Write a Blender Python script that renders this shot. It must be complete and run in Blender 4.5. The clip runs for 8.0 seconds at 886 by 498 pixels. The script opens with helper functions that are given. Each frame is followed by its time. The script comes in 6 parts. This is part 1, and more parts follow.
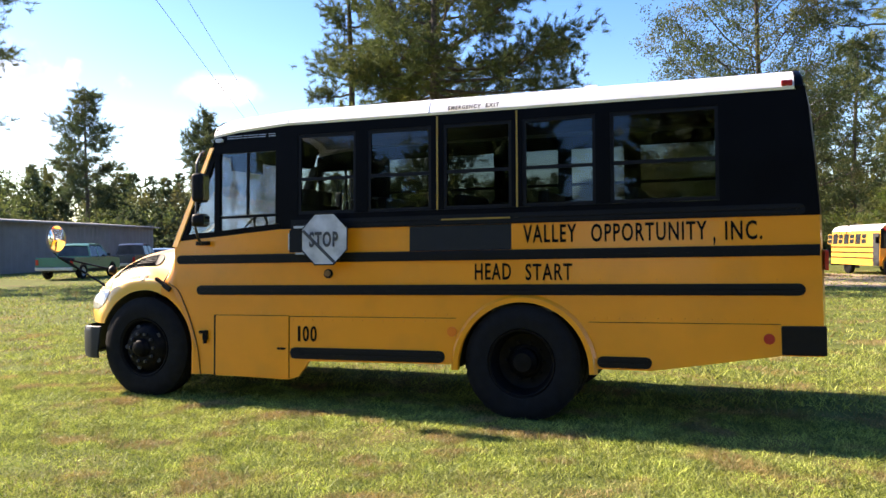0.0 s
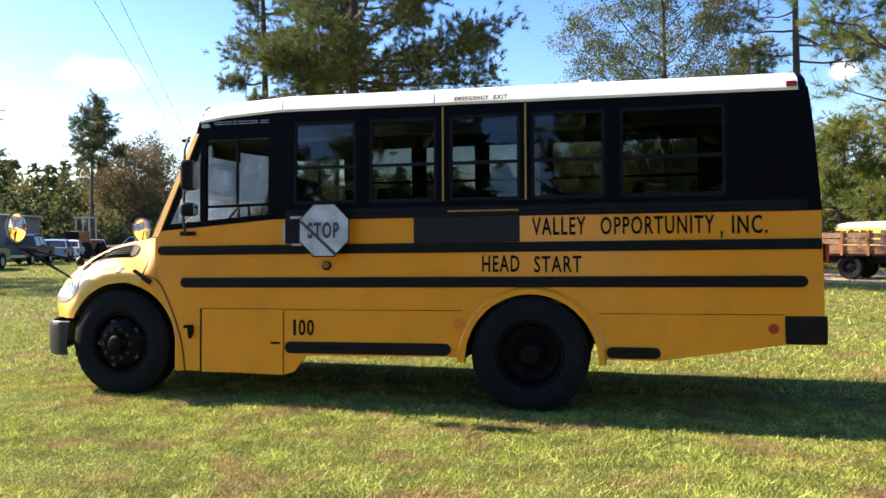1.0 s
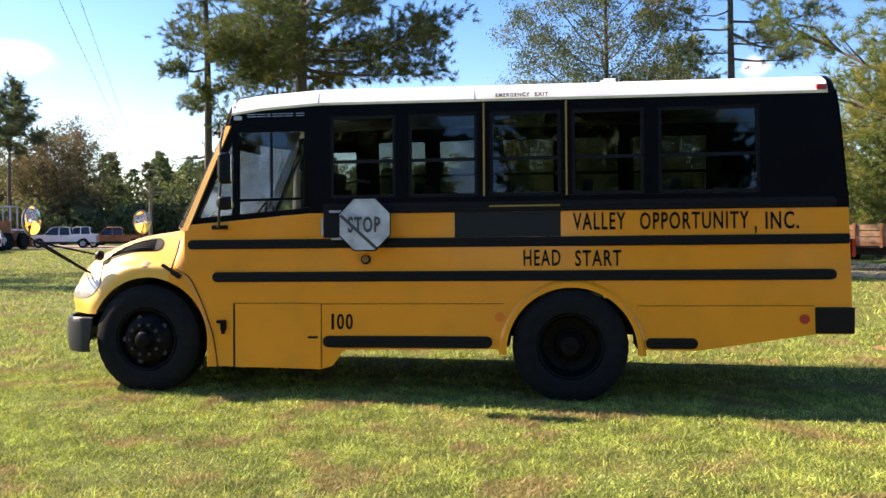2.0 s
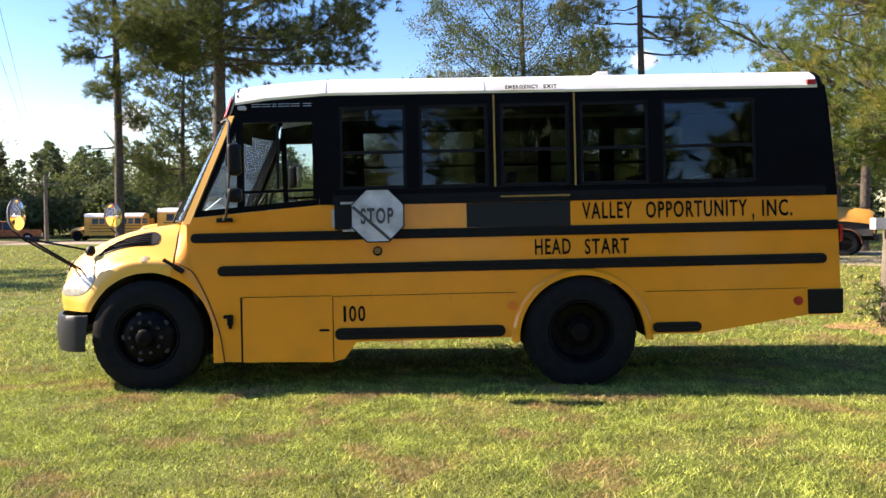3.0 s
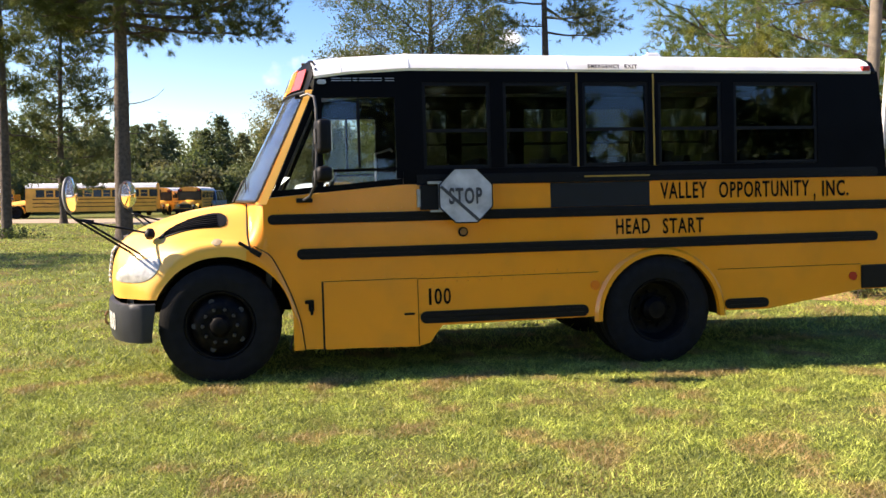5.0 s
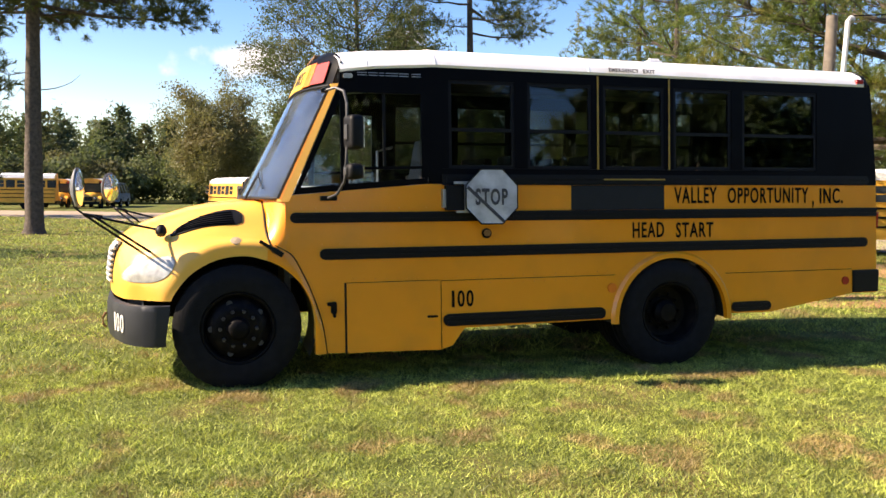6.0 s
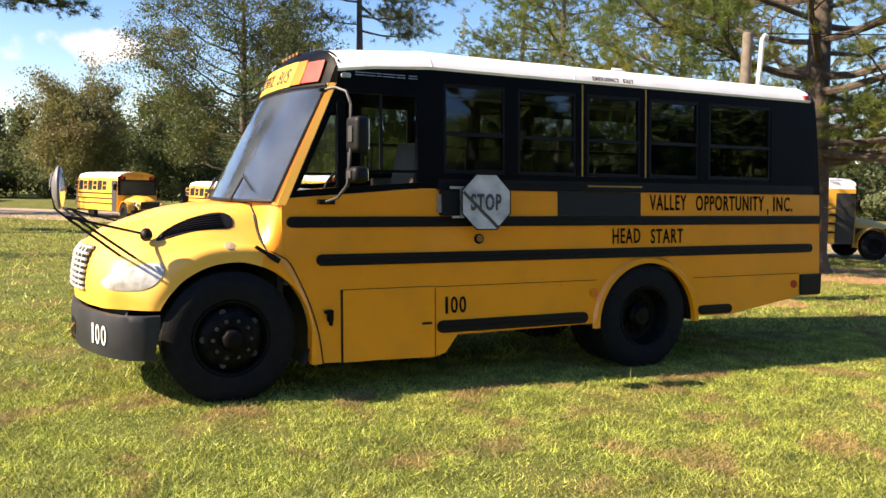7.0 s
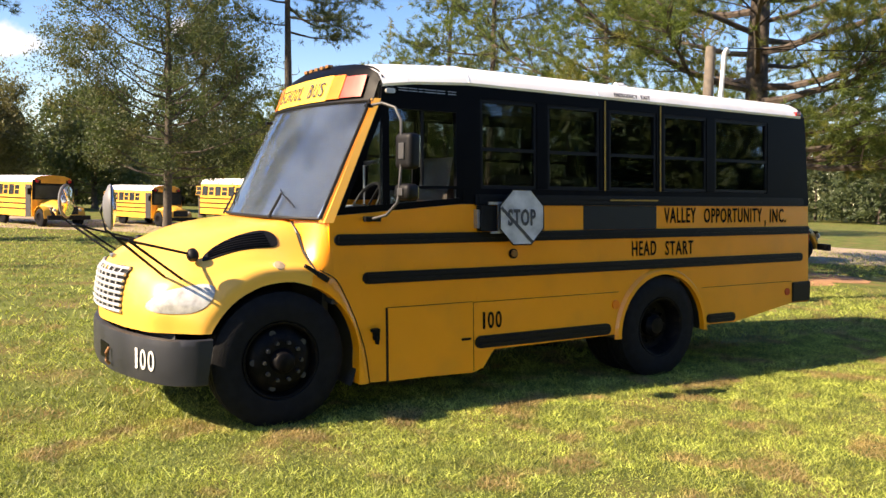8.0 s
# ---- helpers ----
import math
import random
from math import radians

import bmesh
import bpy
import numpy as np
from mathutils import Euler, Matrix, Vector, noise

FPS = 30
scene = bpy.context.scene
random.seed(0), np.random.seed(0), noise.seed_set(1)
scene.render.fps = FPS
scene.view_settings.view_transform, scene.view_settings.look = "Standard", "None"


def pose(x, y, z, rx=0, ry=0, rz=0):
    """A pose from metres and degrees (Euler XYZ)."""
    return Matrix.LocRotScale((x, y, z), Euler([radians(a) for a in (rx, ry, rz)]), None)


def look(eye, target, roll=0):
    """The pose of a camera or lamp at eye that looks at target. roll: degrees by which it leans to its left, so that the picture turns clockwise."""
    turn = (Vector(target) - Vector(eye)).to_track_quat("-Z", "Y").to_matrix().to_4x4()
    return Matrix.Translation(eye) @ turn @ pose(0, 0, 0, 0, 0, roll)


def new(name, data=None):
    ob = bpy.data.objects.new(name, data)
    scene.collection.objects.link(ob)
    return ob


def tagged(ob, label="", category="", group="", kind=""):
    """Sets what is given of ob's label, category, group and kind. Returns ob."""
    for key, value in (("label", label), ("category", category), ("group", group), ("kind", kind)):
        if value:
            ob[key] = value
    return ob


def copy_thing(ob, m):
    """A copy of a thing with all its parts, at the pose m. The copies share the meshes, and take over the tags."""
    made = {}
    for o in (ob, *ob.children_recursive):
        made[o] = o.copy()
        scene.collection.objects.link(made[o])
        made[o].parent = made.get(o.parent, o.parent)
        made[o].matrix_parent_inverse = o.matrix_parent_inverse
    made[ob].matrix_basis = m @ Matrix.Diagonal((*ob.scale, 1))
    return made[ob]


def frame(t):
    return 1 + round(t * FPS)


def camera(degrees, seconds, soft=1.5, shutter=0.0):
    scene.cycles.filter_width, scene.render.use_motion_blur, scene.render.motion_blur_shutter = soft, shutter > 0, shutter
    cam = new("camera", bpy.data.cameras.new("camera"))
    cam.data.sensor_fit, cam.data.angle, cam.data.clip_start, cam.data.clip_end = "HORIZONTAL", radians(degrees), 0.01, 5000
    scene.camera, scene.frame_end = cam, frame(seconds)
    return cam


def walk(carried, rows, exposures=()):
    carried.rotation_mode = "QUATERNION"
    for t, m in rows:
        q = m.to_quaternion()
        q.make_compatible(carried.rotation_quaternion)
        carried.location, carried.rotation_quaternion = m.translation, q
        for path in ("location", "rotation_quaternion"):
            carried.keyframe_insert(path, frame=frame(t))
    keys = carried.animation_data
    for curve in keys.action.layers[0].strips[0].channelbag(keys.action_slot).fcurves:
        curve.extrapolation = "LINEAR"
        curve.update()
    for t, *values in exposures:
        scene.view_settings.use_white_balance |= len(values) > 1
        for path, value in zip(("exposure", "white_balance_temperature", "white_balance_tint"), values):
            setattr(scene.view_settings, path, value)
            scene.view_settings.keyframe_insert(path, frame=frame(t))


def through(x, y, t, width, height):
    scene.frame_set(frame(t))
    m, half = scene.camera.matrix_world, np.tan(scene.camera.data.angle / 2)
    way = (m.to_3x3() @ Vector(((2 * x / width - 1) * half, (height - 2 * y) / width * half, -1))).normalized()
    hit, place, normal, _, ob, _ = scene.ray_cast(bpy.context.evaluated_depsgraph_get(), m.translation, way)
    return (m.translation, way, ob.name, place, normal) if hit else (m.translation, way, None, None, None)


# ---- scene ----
cam = camera(57.0, 8.0, 1.5)
PATH = [
    # seconds, x, y, z, yaw, pitch, roll
    (0.0, 5.79, -6.911, 1.496, 19.48, -0.27, -0.46),
    (0.5, 5.291, -7.094, 1.492, 14.48, -0.18, 0.39),
    (1.0, 4.805, -7.119, 1.488, 12.07, -0.78, -0.1),
    (1.5, 4.293, -7.251, 1.51, 9.54, -1.29, 0.14),
    (3.0, 2.743, -7.504, 1.535, -0.25, -2.19, -0.6),
    (3.5, 2.241, -7.446, 1.538, -4.44, -3.15, -0.04),
    (4.0, 1.746, -7.442, 1.553, -6.67, -3.19, 0.12),
    (4.5, 1.274, -7.38, 1.582, -7.94, -3.52, 0.01),
    (5.0, 0.79, -7.2, 1.589, -9.37, -3.95, -0.57),
    (6.5, -0.742, -6.594, 1.622, -21.06, -3.98, 1.34),
    (7.0, -1.224, -6.321, 1.641, -25.56, -4.02, 1.47),
    (7.5, -1.688, -6.03, 1.668, -28.27, -4.06, 1.54),
    (8.0, -2.182, -5.777, 1.738, -31.85, -3.78, 1.39),
]


def eye_pose(x, y, z, yaw, pitch, roll):
    return pose(x, y, z, 0, 0, yaw) @ pose(0, 0, 0, 90 + pitch, 0, 0) @ pose(0, 0, 0, 0, 0, roll)


walk(cam, [(t, eye_pose(*row)) for t, *row in PATH], [(0.0, 1.66, 7400, 18), (3.0, 1.60, 7550, 18), (5.0, 1.52, 7650, 18), (8.0, 1.45, 8300, 18)])

# ---- light ----
SUN_EL, SUN_AZ = 35.0, 8.5  # degrees above the ground; degrees off the bus's nose towards its far side
to_sun = Vector((-math.cos(radians(SUN_EL)) * math.cos(radians(SUN_AZ)),
                 math.cos(radians(SUN_EL)) * math.sin(radians(SUN_AZ)), math.sin(radians(SUN_EL))))
sun_data = bpy.data.lights.new("sun", "SUN")
sun_data.energy, sun_data.angle, sun_data.color = 5.0, radians(0.53), (1.0, 0.93, 0.80)
sun = new("sun", sun_data)
sun.matrix_world = look(to_sun * 50, (0, 0, 0))

world = bpy.data.worlds.new("sky")
scene.world = world
world.use_nodes = True
wn, wl = world.node_tree.nodes, world.node_tree.links
wn.clear()
sky = wn.new("ShaderNodeTexSky")
sky.sky_type, sky.sun_disc = "NISHITA", False
sky.sun_elevation = radians(SUN_EL)
sky.sun_rotation = math.atan2(to_sun.x, to_sun.y)
sky.air_density, sky.dust_density, sky.ozone_density = 1.0, 0.4, 2.5
w_out = wn.new("ShaderNodeOutputWorld")
w_bg = wn.new("ShaderNodeBackground")
w_bg.inputs["Strength"].default_value = 0.106
sat = wn.new("ShaderNodeHueSaturation")
sat.inputs["Saturation"].default_value = 1.36
sat.inputs["Hue"].default_value, sat.inputs["Value"].default_value = 0.512, 0.94
wl.new(sky.outputs[0], sat.inputs["Color"])
# small fair-weather clouds, the second a white glare on the sun's side: (direction, width, height, ragged edge)
CLOUDS = (((-0.559, 0.809, 0.183), 0.075, 0.030, 0.32), ((-0.75, 0.64, 0.17), 0.15, 0.09, 0.9), ((-0.345, 0.932, 0.115), 0.04, 0.03, 0.8),
          ((-0.40, 0.912, 0.118), 0.03, 0.02, 0.8), ((0.045, 0.985, 0.150), 0.13, 0.028, 0.9), ((0.243, 0.953, 0.182), 0.03, 0.018, 0.9),
          # unseen clouds behind the walker, added as fill light and for window reflections
          ((0.1, -0.93, 0.34), 0.35, 0.08, 1.0), ((-0.5, -0.8, 0.28), 0.3, 0.06, 1.0), ((0.6, -0.7, 0.22), 0.3, 0.05, 1.0))
w_co = wn.new("ShaderNodeTexCoord")
w_noise = wn.new("ShaderNodeTexNoise")
w_noise.inputs["Scale"].default_value, w_noise.inputs["Detail"].default_value = 26.0, 5
wl.new(w_co.outputs["Generated"], w_noise.inputs["Vector"])
sky_color = sat.outputs[0]
for direction, wide, high, ragged in CLOUDS:
    away = wn.new("ShaderNodeVectorMath")
    away.operation = "SUBTRACT"
    wl.new(w_co.outputs["Generated"], away.inputs[0])
    away.inputs[1].default_value = Vector(direction).normalized()
    squash = wn.new("ShaderNodeVectorMath")
    squash.operation = "MULTIPLY"
    squash.inputs[1].default_value = (1 / wide, 1 / wide, 1 / high)
    wl.new(away.outputs[0], squash.inputs[0])
    far = wn.new("ShaderNodeVectorMath")
    far.operation = "LENGTH"
    wl.new(squash.outputs[0], far.inputs[0])
    edge = wn.new("ShaderNodeMath")
    edge.operation = "MULTIPLY_ADD"
    edge.inputs[1].default_value = ragged * 2.2
    wl.new(w_noise.outputs["Fac"], edge.inputs[0])
    wl.new(far.outputs["Value"], edge.inputs[2])
    puff = wn.new("ShaderNodeMapRange")
    puff.interpolation_type = "SMOOTHSTEP"
    puff.inputs["From Min"].default_value, puff.inputs["From Max"].default_value = 0.75 + ragged * 1.1, 0.25 + ragged * 0.95
    puff.inputs["To Max"].default_value = 0.92
    wl.new(edge.outputs[0], puff.inputs["Value"])
    blend = wn.new("ShaderNodeMix")
    blend.data_type = "RGBA"
    wl.new(puff.outputs[0], blend.inputs["Factor"])
    wl.new(sky_color, blend.inputs["A"])
    blend.inputs["B"].default_value = (4.5, 4.6, 4.9, 1)
    sky_color = blend.outputs["Result"]
wl.new(sky_color, w_bg.inputs["Color"])
wl.new(w_bg.outputs[0], w_out.inputs["Surface"])

# ---- materials ----
def material(name, color, rough=0.6, metal=0.0, vary=0.12, scale=6.0, bump=0.0, bump_scale=60.0, coat=0.0, island=0.0, stain=None, stain_scale=1.5, stain_amount=0.0, random_amount=0.0, spec=0.5):
    """A surface with variation at two scales, relief and stains."""
    m = bpy.data.materials.new(name)
    m.use_nodes = True
    n, l = m.node_tree.nodes, m.node_tree.links
    b = n["Principled BSDF"]
    b.inputs["Roughness"].default_value, b.inputs["Metallic"].default_value = rough, metal
    b.inputs["Coat Weight"].default_value = coat
    b.inputs["Specular IOR Level"].default_value = spec
    b.inputs["Coat Roughness"].default_value = 0.08
    co = n.new("ShaderNodeTexCoord")
    noise_a = n.new("ShaderNodeTexNoise")
    noise_a.inputs["Scale"].default_value, noise_a.inputs["Detail"].default_value = scale, 6
    l.new(co.outputs["Object"], noise_a.inputs["Vector"])
    ramp = n.new("ShaderNodeMapRange")
    ramp.inputs["From Min"].default_value, ramp.inputs["From Max"].default_value = 0.3, 0.7
    ramp.inputs["To Min"].default_value, ramp.inputs["To Max"].default_value = 1 - vary, 1 + vary
    l.new(noise_a.outputs["Fac"], ramp.inputs["Value"])
    mul = n.new("ShaderNodeVectorMath")
    mul.operation = "SCALE"
    mul.inputs[0].default_value = color
    l.new(ramp.outputs[0], mul.inputs["Scale"])
    last = mul.outputs[0]
    if island or random_amount:
        src = n.new("ShaderNodeNewGeometry") if island else n.new("ShaderNodeObjectInfo")
        r2 = n.new("ShaderNodeMapRange")
        amount = island or random_amount
        r2.inputs["To Min"].default_value, r2.inputs["To Max"].default_value = 1 - amount, 1 + amount
        l.new(src.outputs["Random Per Island" if island else "Random"], r2.inputs["Value"])
        m2 = n.new("ShaderNodeVectorMath")
        m2.operation = "SCALE"
        l.new(last, m2.inputs[0])
        l.new(r2.outputs[0], m2.inputs["Scale"])
        last = m2.outputs[0]
    if stain:
        ns = n.new("ShaderNodeTexNoise")
        ns.inputs["Scale"].default_value, ns.inputs["Detail"].default_value = stain_scale, 8
        l.new(co.outputs["Object"], ns.inputs["Vector"])
        rs = n.new("ShaderNodeMapRange")
        rs.inputs["From Min"].default_value, rs.inputs["From Max"].default_value = 0.5, 0.75
        rs.inputs["To Max"].default_value = stain_amount
        l.new(ns.outputs["Fac"], rs.inputs["Value"])
        mx = n.new("ShaderNodeMix")
        mx.data_type = "RGBA"
        l.new(rs.outputs[0], mx.inputs["Factor"])
        l.new(last, mx.inputs["A"])
        mx.inputs["B"].default_value = (*stain, 1)
        last = mx.outputs["Result"]
    l.new(last, b.inputs["Base Color"])
    rr = n.new("ShaderNodeMapRange")
    rr.inputs["To Min"].default_value, rr.inputs["To Max"].default_value = max(rough - 0.08, 0.02), min(rough + 0.12, 1)
    l.new(noise_a.outputs["Fac"], rr.inputs["Value"])
    l.new(rr.outputs[0], b.inputs["Roughness"])
    if bump:
        nb = n.new("ShaderNodeTexNoise")
        nb.inputs["Scale"].default_value, nb.inputs["Detail"].default_value = bump_scale, 5
        l.new(co.outputs["Object"], nb.inputs["Vector"])
        bp = n.new("ShaderNodeBump")
        bp.inputs["Strength"].default_value, bp.inputs["Distance"].default_value = bump, 0.02
        l.new(nb.outputs["Fac"], bp.inputs["Height"])
        l.new(bp.outputs[0], b.inputs["Normal"])
    return m


def glass(name, tint, rough=0.02, alpha=0.5, dust_veil=0.0, gloss=0.98):
    """Tinted window glass: part of the light passes straight, the rest is a dark glossy sheet."""
    m = bpy.data.materials.new(name)
    m.use_nodes = True
    n, l = m.node_tree.nodes, m.node_tree.links
    n.clear()
    out = n.new("ShaderNodeOutputMaterial")
    tr = n.new("ShaderNodeBsdfTransparent")
    tr.inputs["Color"].default_value = (*tint, 1)
    gl = n.new("ShaderNodeBsdfGlossy")
    gl.inputs["Roughness"].default_value = rough
    # the blue of mirrored sky is put into the gloss colour
    gl.inputs["Color"].default_value = (0.72, 0.84, 0.97, 1)
    fr = n.new("ShaderNodeFresnel")
    fr.inputs["IOR"].default_value = 1.5
    boost = n.new("ShaderNodeMath")
    boost.operation, boost.use_clamp = "MULTIPLY_ADD", True
    boost.inputs[1].default_value, boost.inputs[2].default_value = gloss, alpha
    l.new(fr.outputs[0], boost.inputs[0])
    mix = n.new("ShaderNodeMixShader")
    l.new(boost.outputs[0], mix.inputs[0])
    l.new(tr.outputs[0], mix.inputs[1])
    l.new(gl.outputs[0], mix.inputs[2])
    last = mix.outputs[0]
    # diffuse veil: dust together with pale glare painted over the glass
    if dust_veil:
        co = n.new("ShaderNodeTexCoord")
        ns = n.new("ShaderNodeTexNoise")
        ns.inputs["Scale"].default_value, ns.inputs["Detail"].default_value = 2.5, 6
        l.new(co.outputs["Object"], ns.inputs["Vector"])
        rg = n.new("ShaderNodeMapRange")
        rg.inputs["From Min"].default_value, rg.inputs["From Max"].default_value = 0.3, 0.7
        rg.inputs["To Min"].default_value, rg.inputs["To Max"].default_value = dust_veil * 0.5, dust_veil * 1.5
        l.new(ns.outputs["Fac"], rg.inputs["Value"])
        df = n.new("ShaderNodeBsdfDiffuse")
        df.inputs["Color"].default_value = (0.60, 0.64, 0.70, 1)
        m3 = n.new("ShaderNodeMixShader")
        l.new(rg.outputs[0], m3.inputs[0])
        l.new(last, m3.inputs[1])
        l.new(df.outputs[0], m3.inputs[2])
        last = m3.outputs[0]
    l.new(last, out.inputs["Surface"])
    return m


YELLOW = material("school_bus_yellow_paint", (0.93, 0.310, 0.006), 0.32, vary=0.05, scale=1.6, coat=0.35, stain=(0.45, 0.2, 0.03), stain_scale=2.2, stain_amount=0.25)
BLACK = material("black_satin_paint", (0.003, 0.0032, 0.0042), 0.38, vary=0.25, scale=3, spec=0.06)
BLACK_MATT = material("black_rubber_trim", (0.005, 0.005, 0.006), 0.5, vary=0.3, scale=9, bump=0.1, spec=0.2)
ROOF_WHITE = material("white_roof_paint", (0.80, 0.80, 0.79), 0.4, vary=0.05, scale=2, stain=(0.45, 0.43, 0.38), stain_scale=3, stain_amount=0.35)
TYRE = material("tyre_rubber", (0.0085, 0.009, 0.0105), 0.75, vary=0.35, scale=14, bump=0.25, bump_scale=90, stain=(0.03, 0.025, 0.02), stain_scale=4, stain_amount=0.14, spec=0.14)
RIM = material("black_painted_steel", (0.004, 0.004, 0.005), 0.5, spec=0.09, vary=0.4, scale=10, stain=(0.03, 0.02, 0.013), stain_scale=12, stain_amount=0.5)
CHROME = material("chrome", (0.75, 0.75, 0.76), 0.12, 1.0, vary=0.05)
STEEL = material("galvanised_steel", (0.45, 0.46, 0.47), 0.4, 0.9, vary=0.15, scale=20)
BUMPER = material("grey_black_bumper", (0.022, 0.024, 0.029), 0.45, vary=0.2, scale=4, bump=0.06, stain=(0.10, 0.095, 0.09), stain_scale=3, stain_amount=0.22, spec=0.3)
LETTER = material("black_lettering", (0.008, 0.005, 0.004), 0.7, vary=0.2, scale=20, spec=0.08)
LETTER_WHITE = material("white_lettering", (0.75, 0.74, 0.68), 0.5, vary=0.1, scale=20)
GREY_PANEL = material("dark_blue_grey_panel", (0.008, 0.010, 0.013), 0.4, vary=0.2, scale=5, spec=0.3)
SIGN_SILVER = material("worn_silver_sign", (0.54, 0.54, 0.55), 0.55, 0.2, vary=0.18, scale=9, stain=(0.18, 0.18, 0.19), stain_scale=6, stain_amount=0.7)
SIGN_GREY = material("grey_worn_letters", (0.05, 0.05, 0.055), 0.55, vary=0.3, scale=15)
RED_LENS = material("red_lens", (0.45, 0.012, 0.012), 0.18, vary=0.1, coat=0.6)
AMBER_LENS = material("amber_lens", (0.86, 0.19, 0.008), 0.3, vary=0.1, coat=0.15)
FADED_RED = material("sun_faded_red_lens", (0.50, 0.06, 0.03), 0.3, vary=0.12, scale=8, coat=0.3)
CLEAR_LENS = material("clear_headlamp_lens", (0.46, 0.45, 0.42), 0.16, vary=0.35, scale=14, coat=0.8)
INTERIOR = material("dark_interior_panel", (0.03, 0.031, 0.033), 0.7, vary=0.2)
INTERIOR_LIGHT = material("light_interior_ceiling", (0.16, 0.165, 0.165), 0.6, vary=0.1)
GRILLE_SILVER = material("silver_grille_plastic", (0.55, 0.55, 0.54), 0.34, 0.25, vary=0.1, scale=10)
# faded bus yellow, paler still: glaring sunlight is put into the colour
SUNLIT_YELLOW = material("faded_and_sunlit_yellow", (0.86, 0.45, 0.075), 0.36, vary=0.06, scale=1.6, coat=0.3, stain=(0.62, 0.34, 0.08), stain_scale=2.5, stain_amount=0.25)
BEIGE_LENS = material("sun_bleached_lamp_lens", (0.42, 0.32, 0.20), 0.35, vary=0.15, scale=20)
DULL_AMBER = material("dull_amber_marker", (0.26, 0.12, 0.035), 0.4, vary=0.15, scale=20)
SIGN_YELLOW = material("faded_sign_yellow", (0.84, 0.50, 0.05), 0.5, vary=0.1, scale=5, stain=(0.6, 0.38, 0.1), stain_scale=6, stain_amount=0.4)
MIRROR_GREY = material("grey_mirror_back", (0.13, 0.13, 0.135), 0.5, vary=0.12, scale=10)
SEAT = material("brown_seat_vinyl", (0.035, 0.022, 0.016), 0.5, vary=0.25, scale=8, bump=0.1)
MIRROR = material("mirror_glass", (0.85, 0.85, 0.85), 0.03, 1.0, vary=0.02)
GLASS_BUS = glass("tinted_bus_glass", (0.52, 0.55, 0.54), 0.02, 0.0, gloss=0.95)
GLASS_CLEAR = glass("clear_cab_glass", (0.86, 0.90, 0.90), 0.012, 0.0, gloss=0.98)
GLASS_SCREEN = glass("dust_and_glare_windscreen_glass", (0.88, 0.93, 0.94), 0.015, 0.02, dust_veil=0.026)

# ---- building tools ----
def part(name, bm, mat, parent, label="", smooth=False, sharp=40):
    """Links a bmesh as one mesh object under a thing or a part."""
    me = bpy.data.meshes.new(name)
    bmesh.ops.recalc_face_normals(bm, faces=bm.faces)
    bm.to_mesh(me)
    bm.free()
    me.materials.append(mat)
    if smooth:
        me.shade_smooth()
        me.set_sharp_from_angle(angle=radians(sharp))
    ob = new(name, me)
    if parent is not None:
        ob.parent = parent
    if label:
        ob["label"] = label
    return ob


def thing(name, label, category, m=None, group="", kind=""):
    """An Empty at the base of a thing."""
    ob = new(name)
    ob.empty_display_size = 0.2
    if m is not None:
        ob.matrix_world = m
    return tagged(ob, label, category, group, kind)


def B():
    return bmesh.new()


def add_box(bm, x0, x1, y0, y1, z0, z1, bevel=0.0, m=None):
    made = bmesh.ops.create_cube(bm, size=1.0)["verts"]
    for v in made:
        v.co = Vector(((x0 + x1) / 2 + v.co.x * (x1 - x0), (y0 + y1) / 2 + v.co.y * (y1 - y0), (z0 + z1) / 2 + v.co.z * (z1 - z0)))
    if m is not None:
        for v in made:
            v.co = m @ v.co
    if bevel:
        edges = {e for v in made for e in v.link_edges}
        bmesh.ops.bevel(bm, geom=list(edges), offset=bevel, segments=2, affect="EDGES", profile=0.7)
    return bm


def box(*args, **kw):
    return add_box(B(), *args, **kw)


def add_prism(bm, outline, near, far):
    """A plate: an outline of points, laid out by the functions near(p) and far(p)."""
    a = [bm.verts.new(near(p)) for p in outline]
    b = [bm.verts.new(far(p)) for p in outline]
    bm.faces.new(a)
    bm.faces.new(b[::-1])
    k = len(a)
    for i in range(k):
        bm.faces.new((a[i], b[i], b[(i + 1) % k], a[(i + 1) % k]))
    return bm


def add_tube(bm, points, r, sides=8, r_end=None, caps=True):
    """A round bar along points, tapering to r_end."""
    pts = [Vector(p) for p in points]
    rings, up = [], Vector((0, 0, 1))
    for i, p in enumerate(pts):
        d = (pts[min(i + 1, len(pts) - 1)] - pts[max(i - 1, 0)]).normalized()
        side = d.cross(up)
        if side.length < 1e-3:
            side = d.cross(Vector((1, 0, 0)))
        side.normalize()
        top = side.cross(d)
        rad = r if r_end is None else r + (r_end - r) * i / (len(pts) - 1)
        rings.append([bm.verts.new(p + (side * math.cos(a) + top * math.sin(a)) * rad) for a in (2 * math.pi * k / sides for k in range(sides))])
    for a, b in zip(rings, rings[1:]):
        for k in range(sides):
            bm.faces.new((a[k], a[(k + 1) % sides], b[(k + 1) % sides], b[k]))
    if caps:
        bm.faces.new(rings[0][::-1])
        bm.faces.new(rings[-1])
    return bm


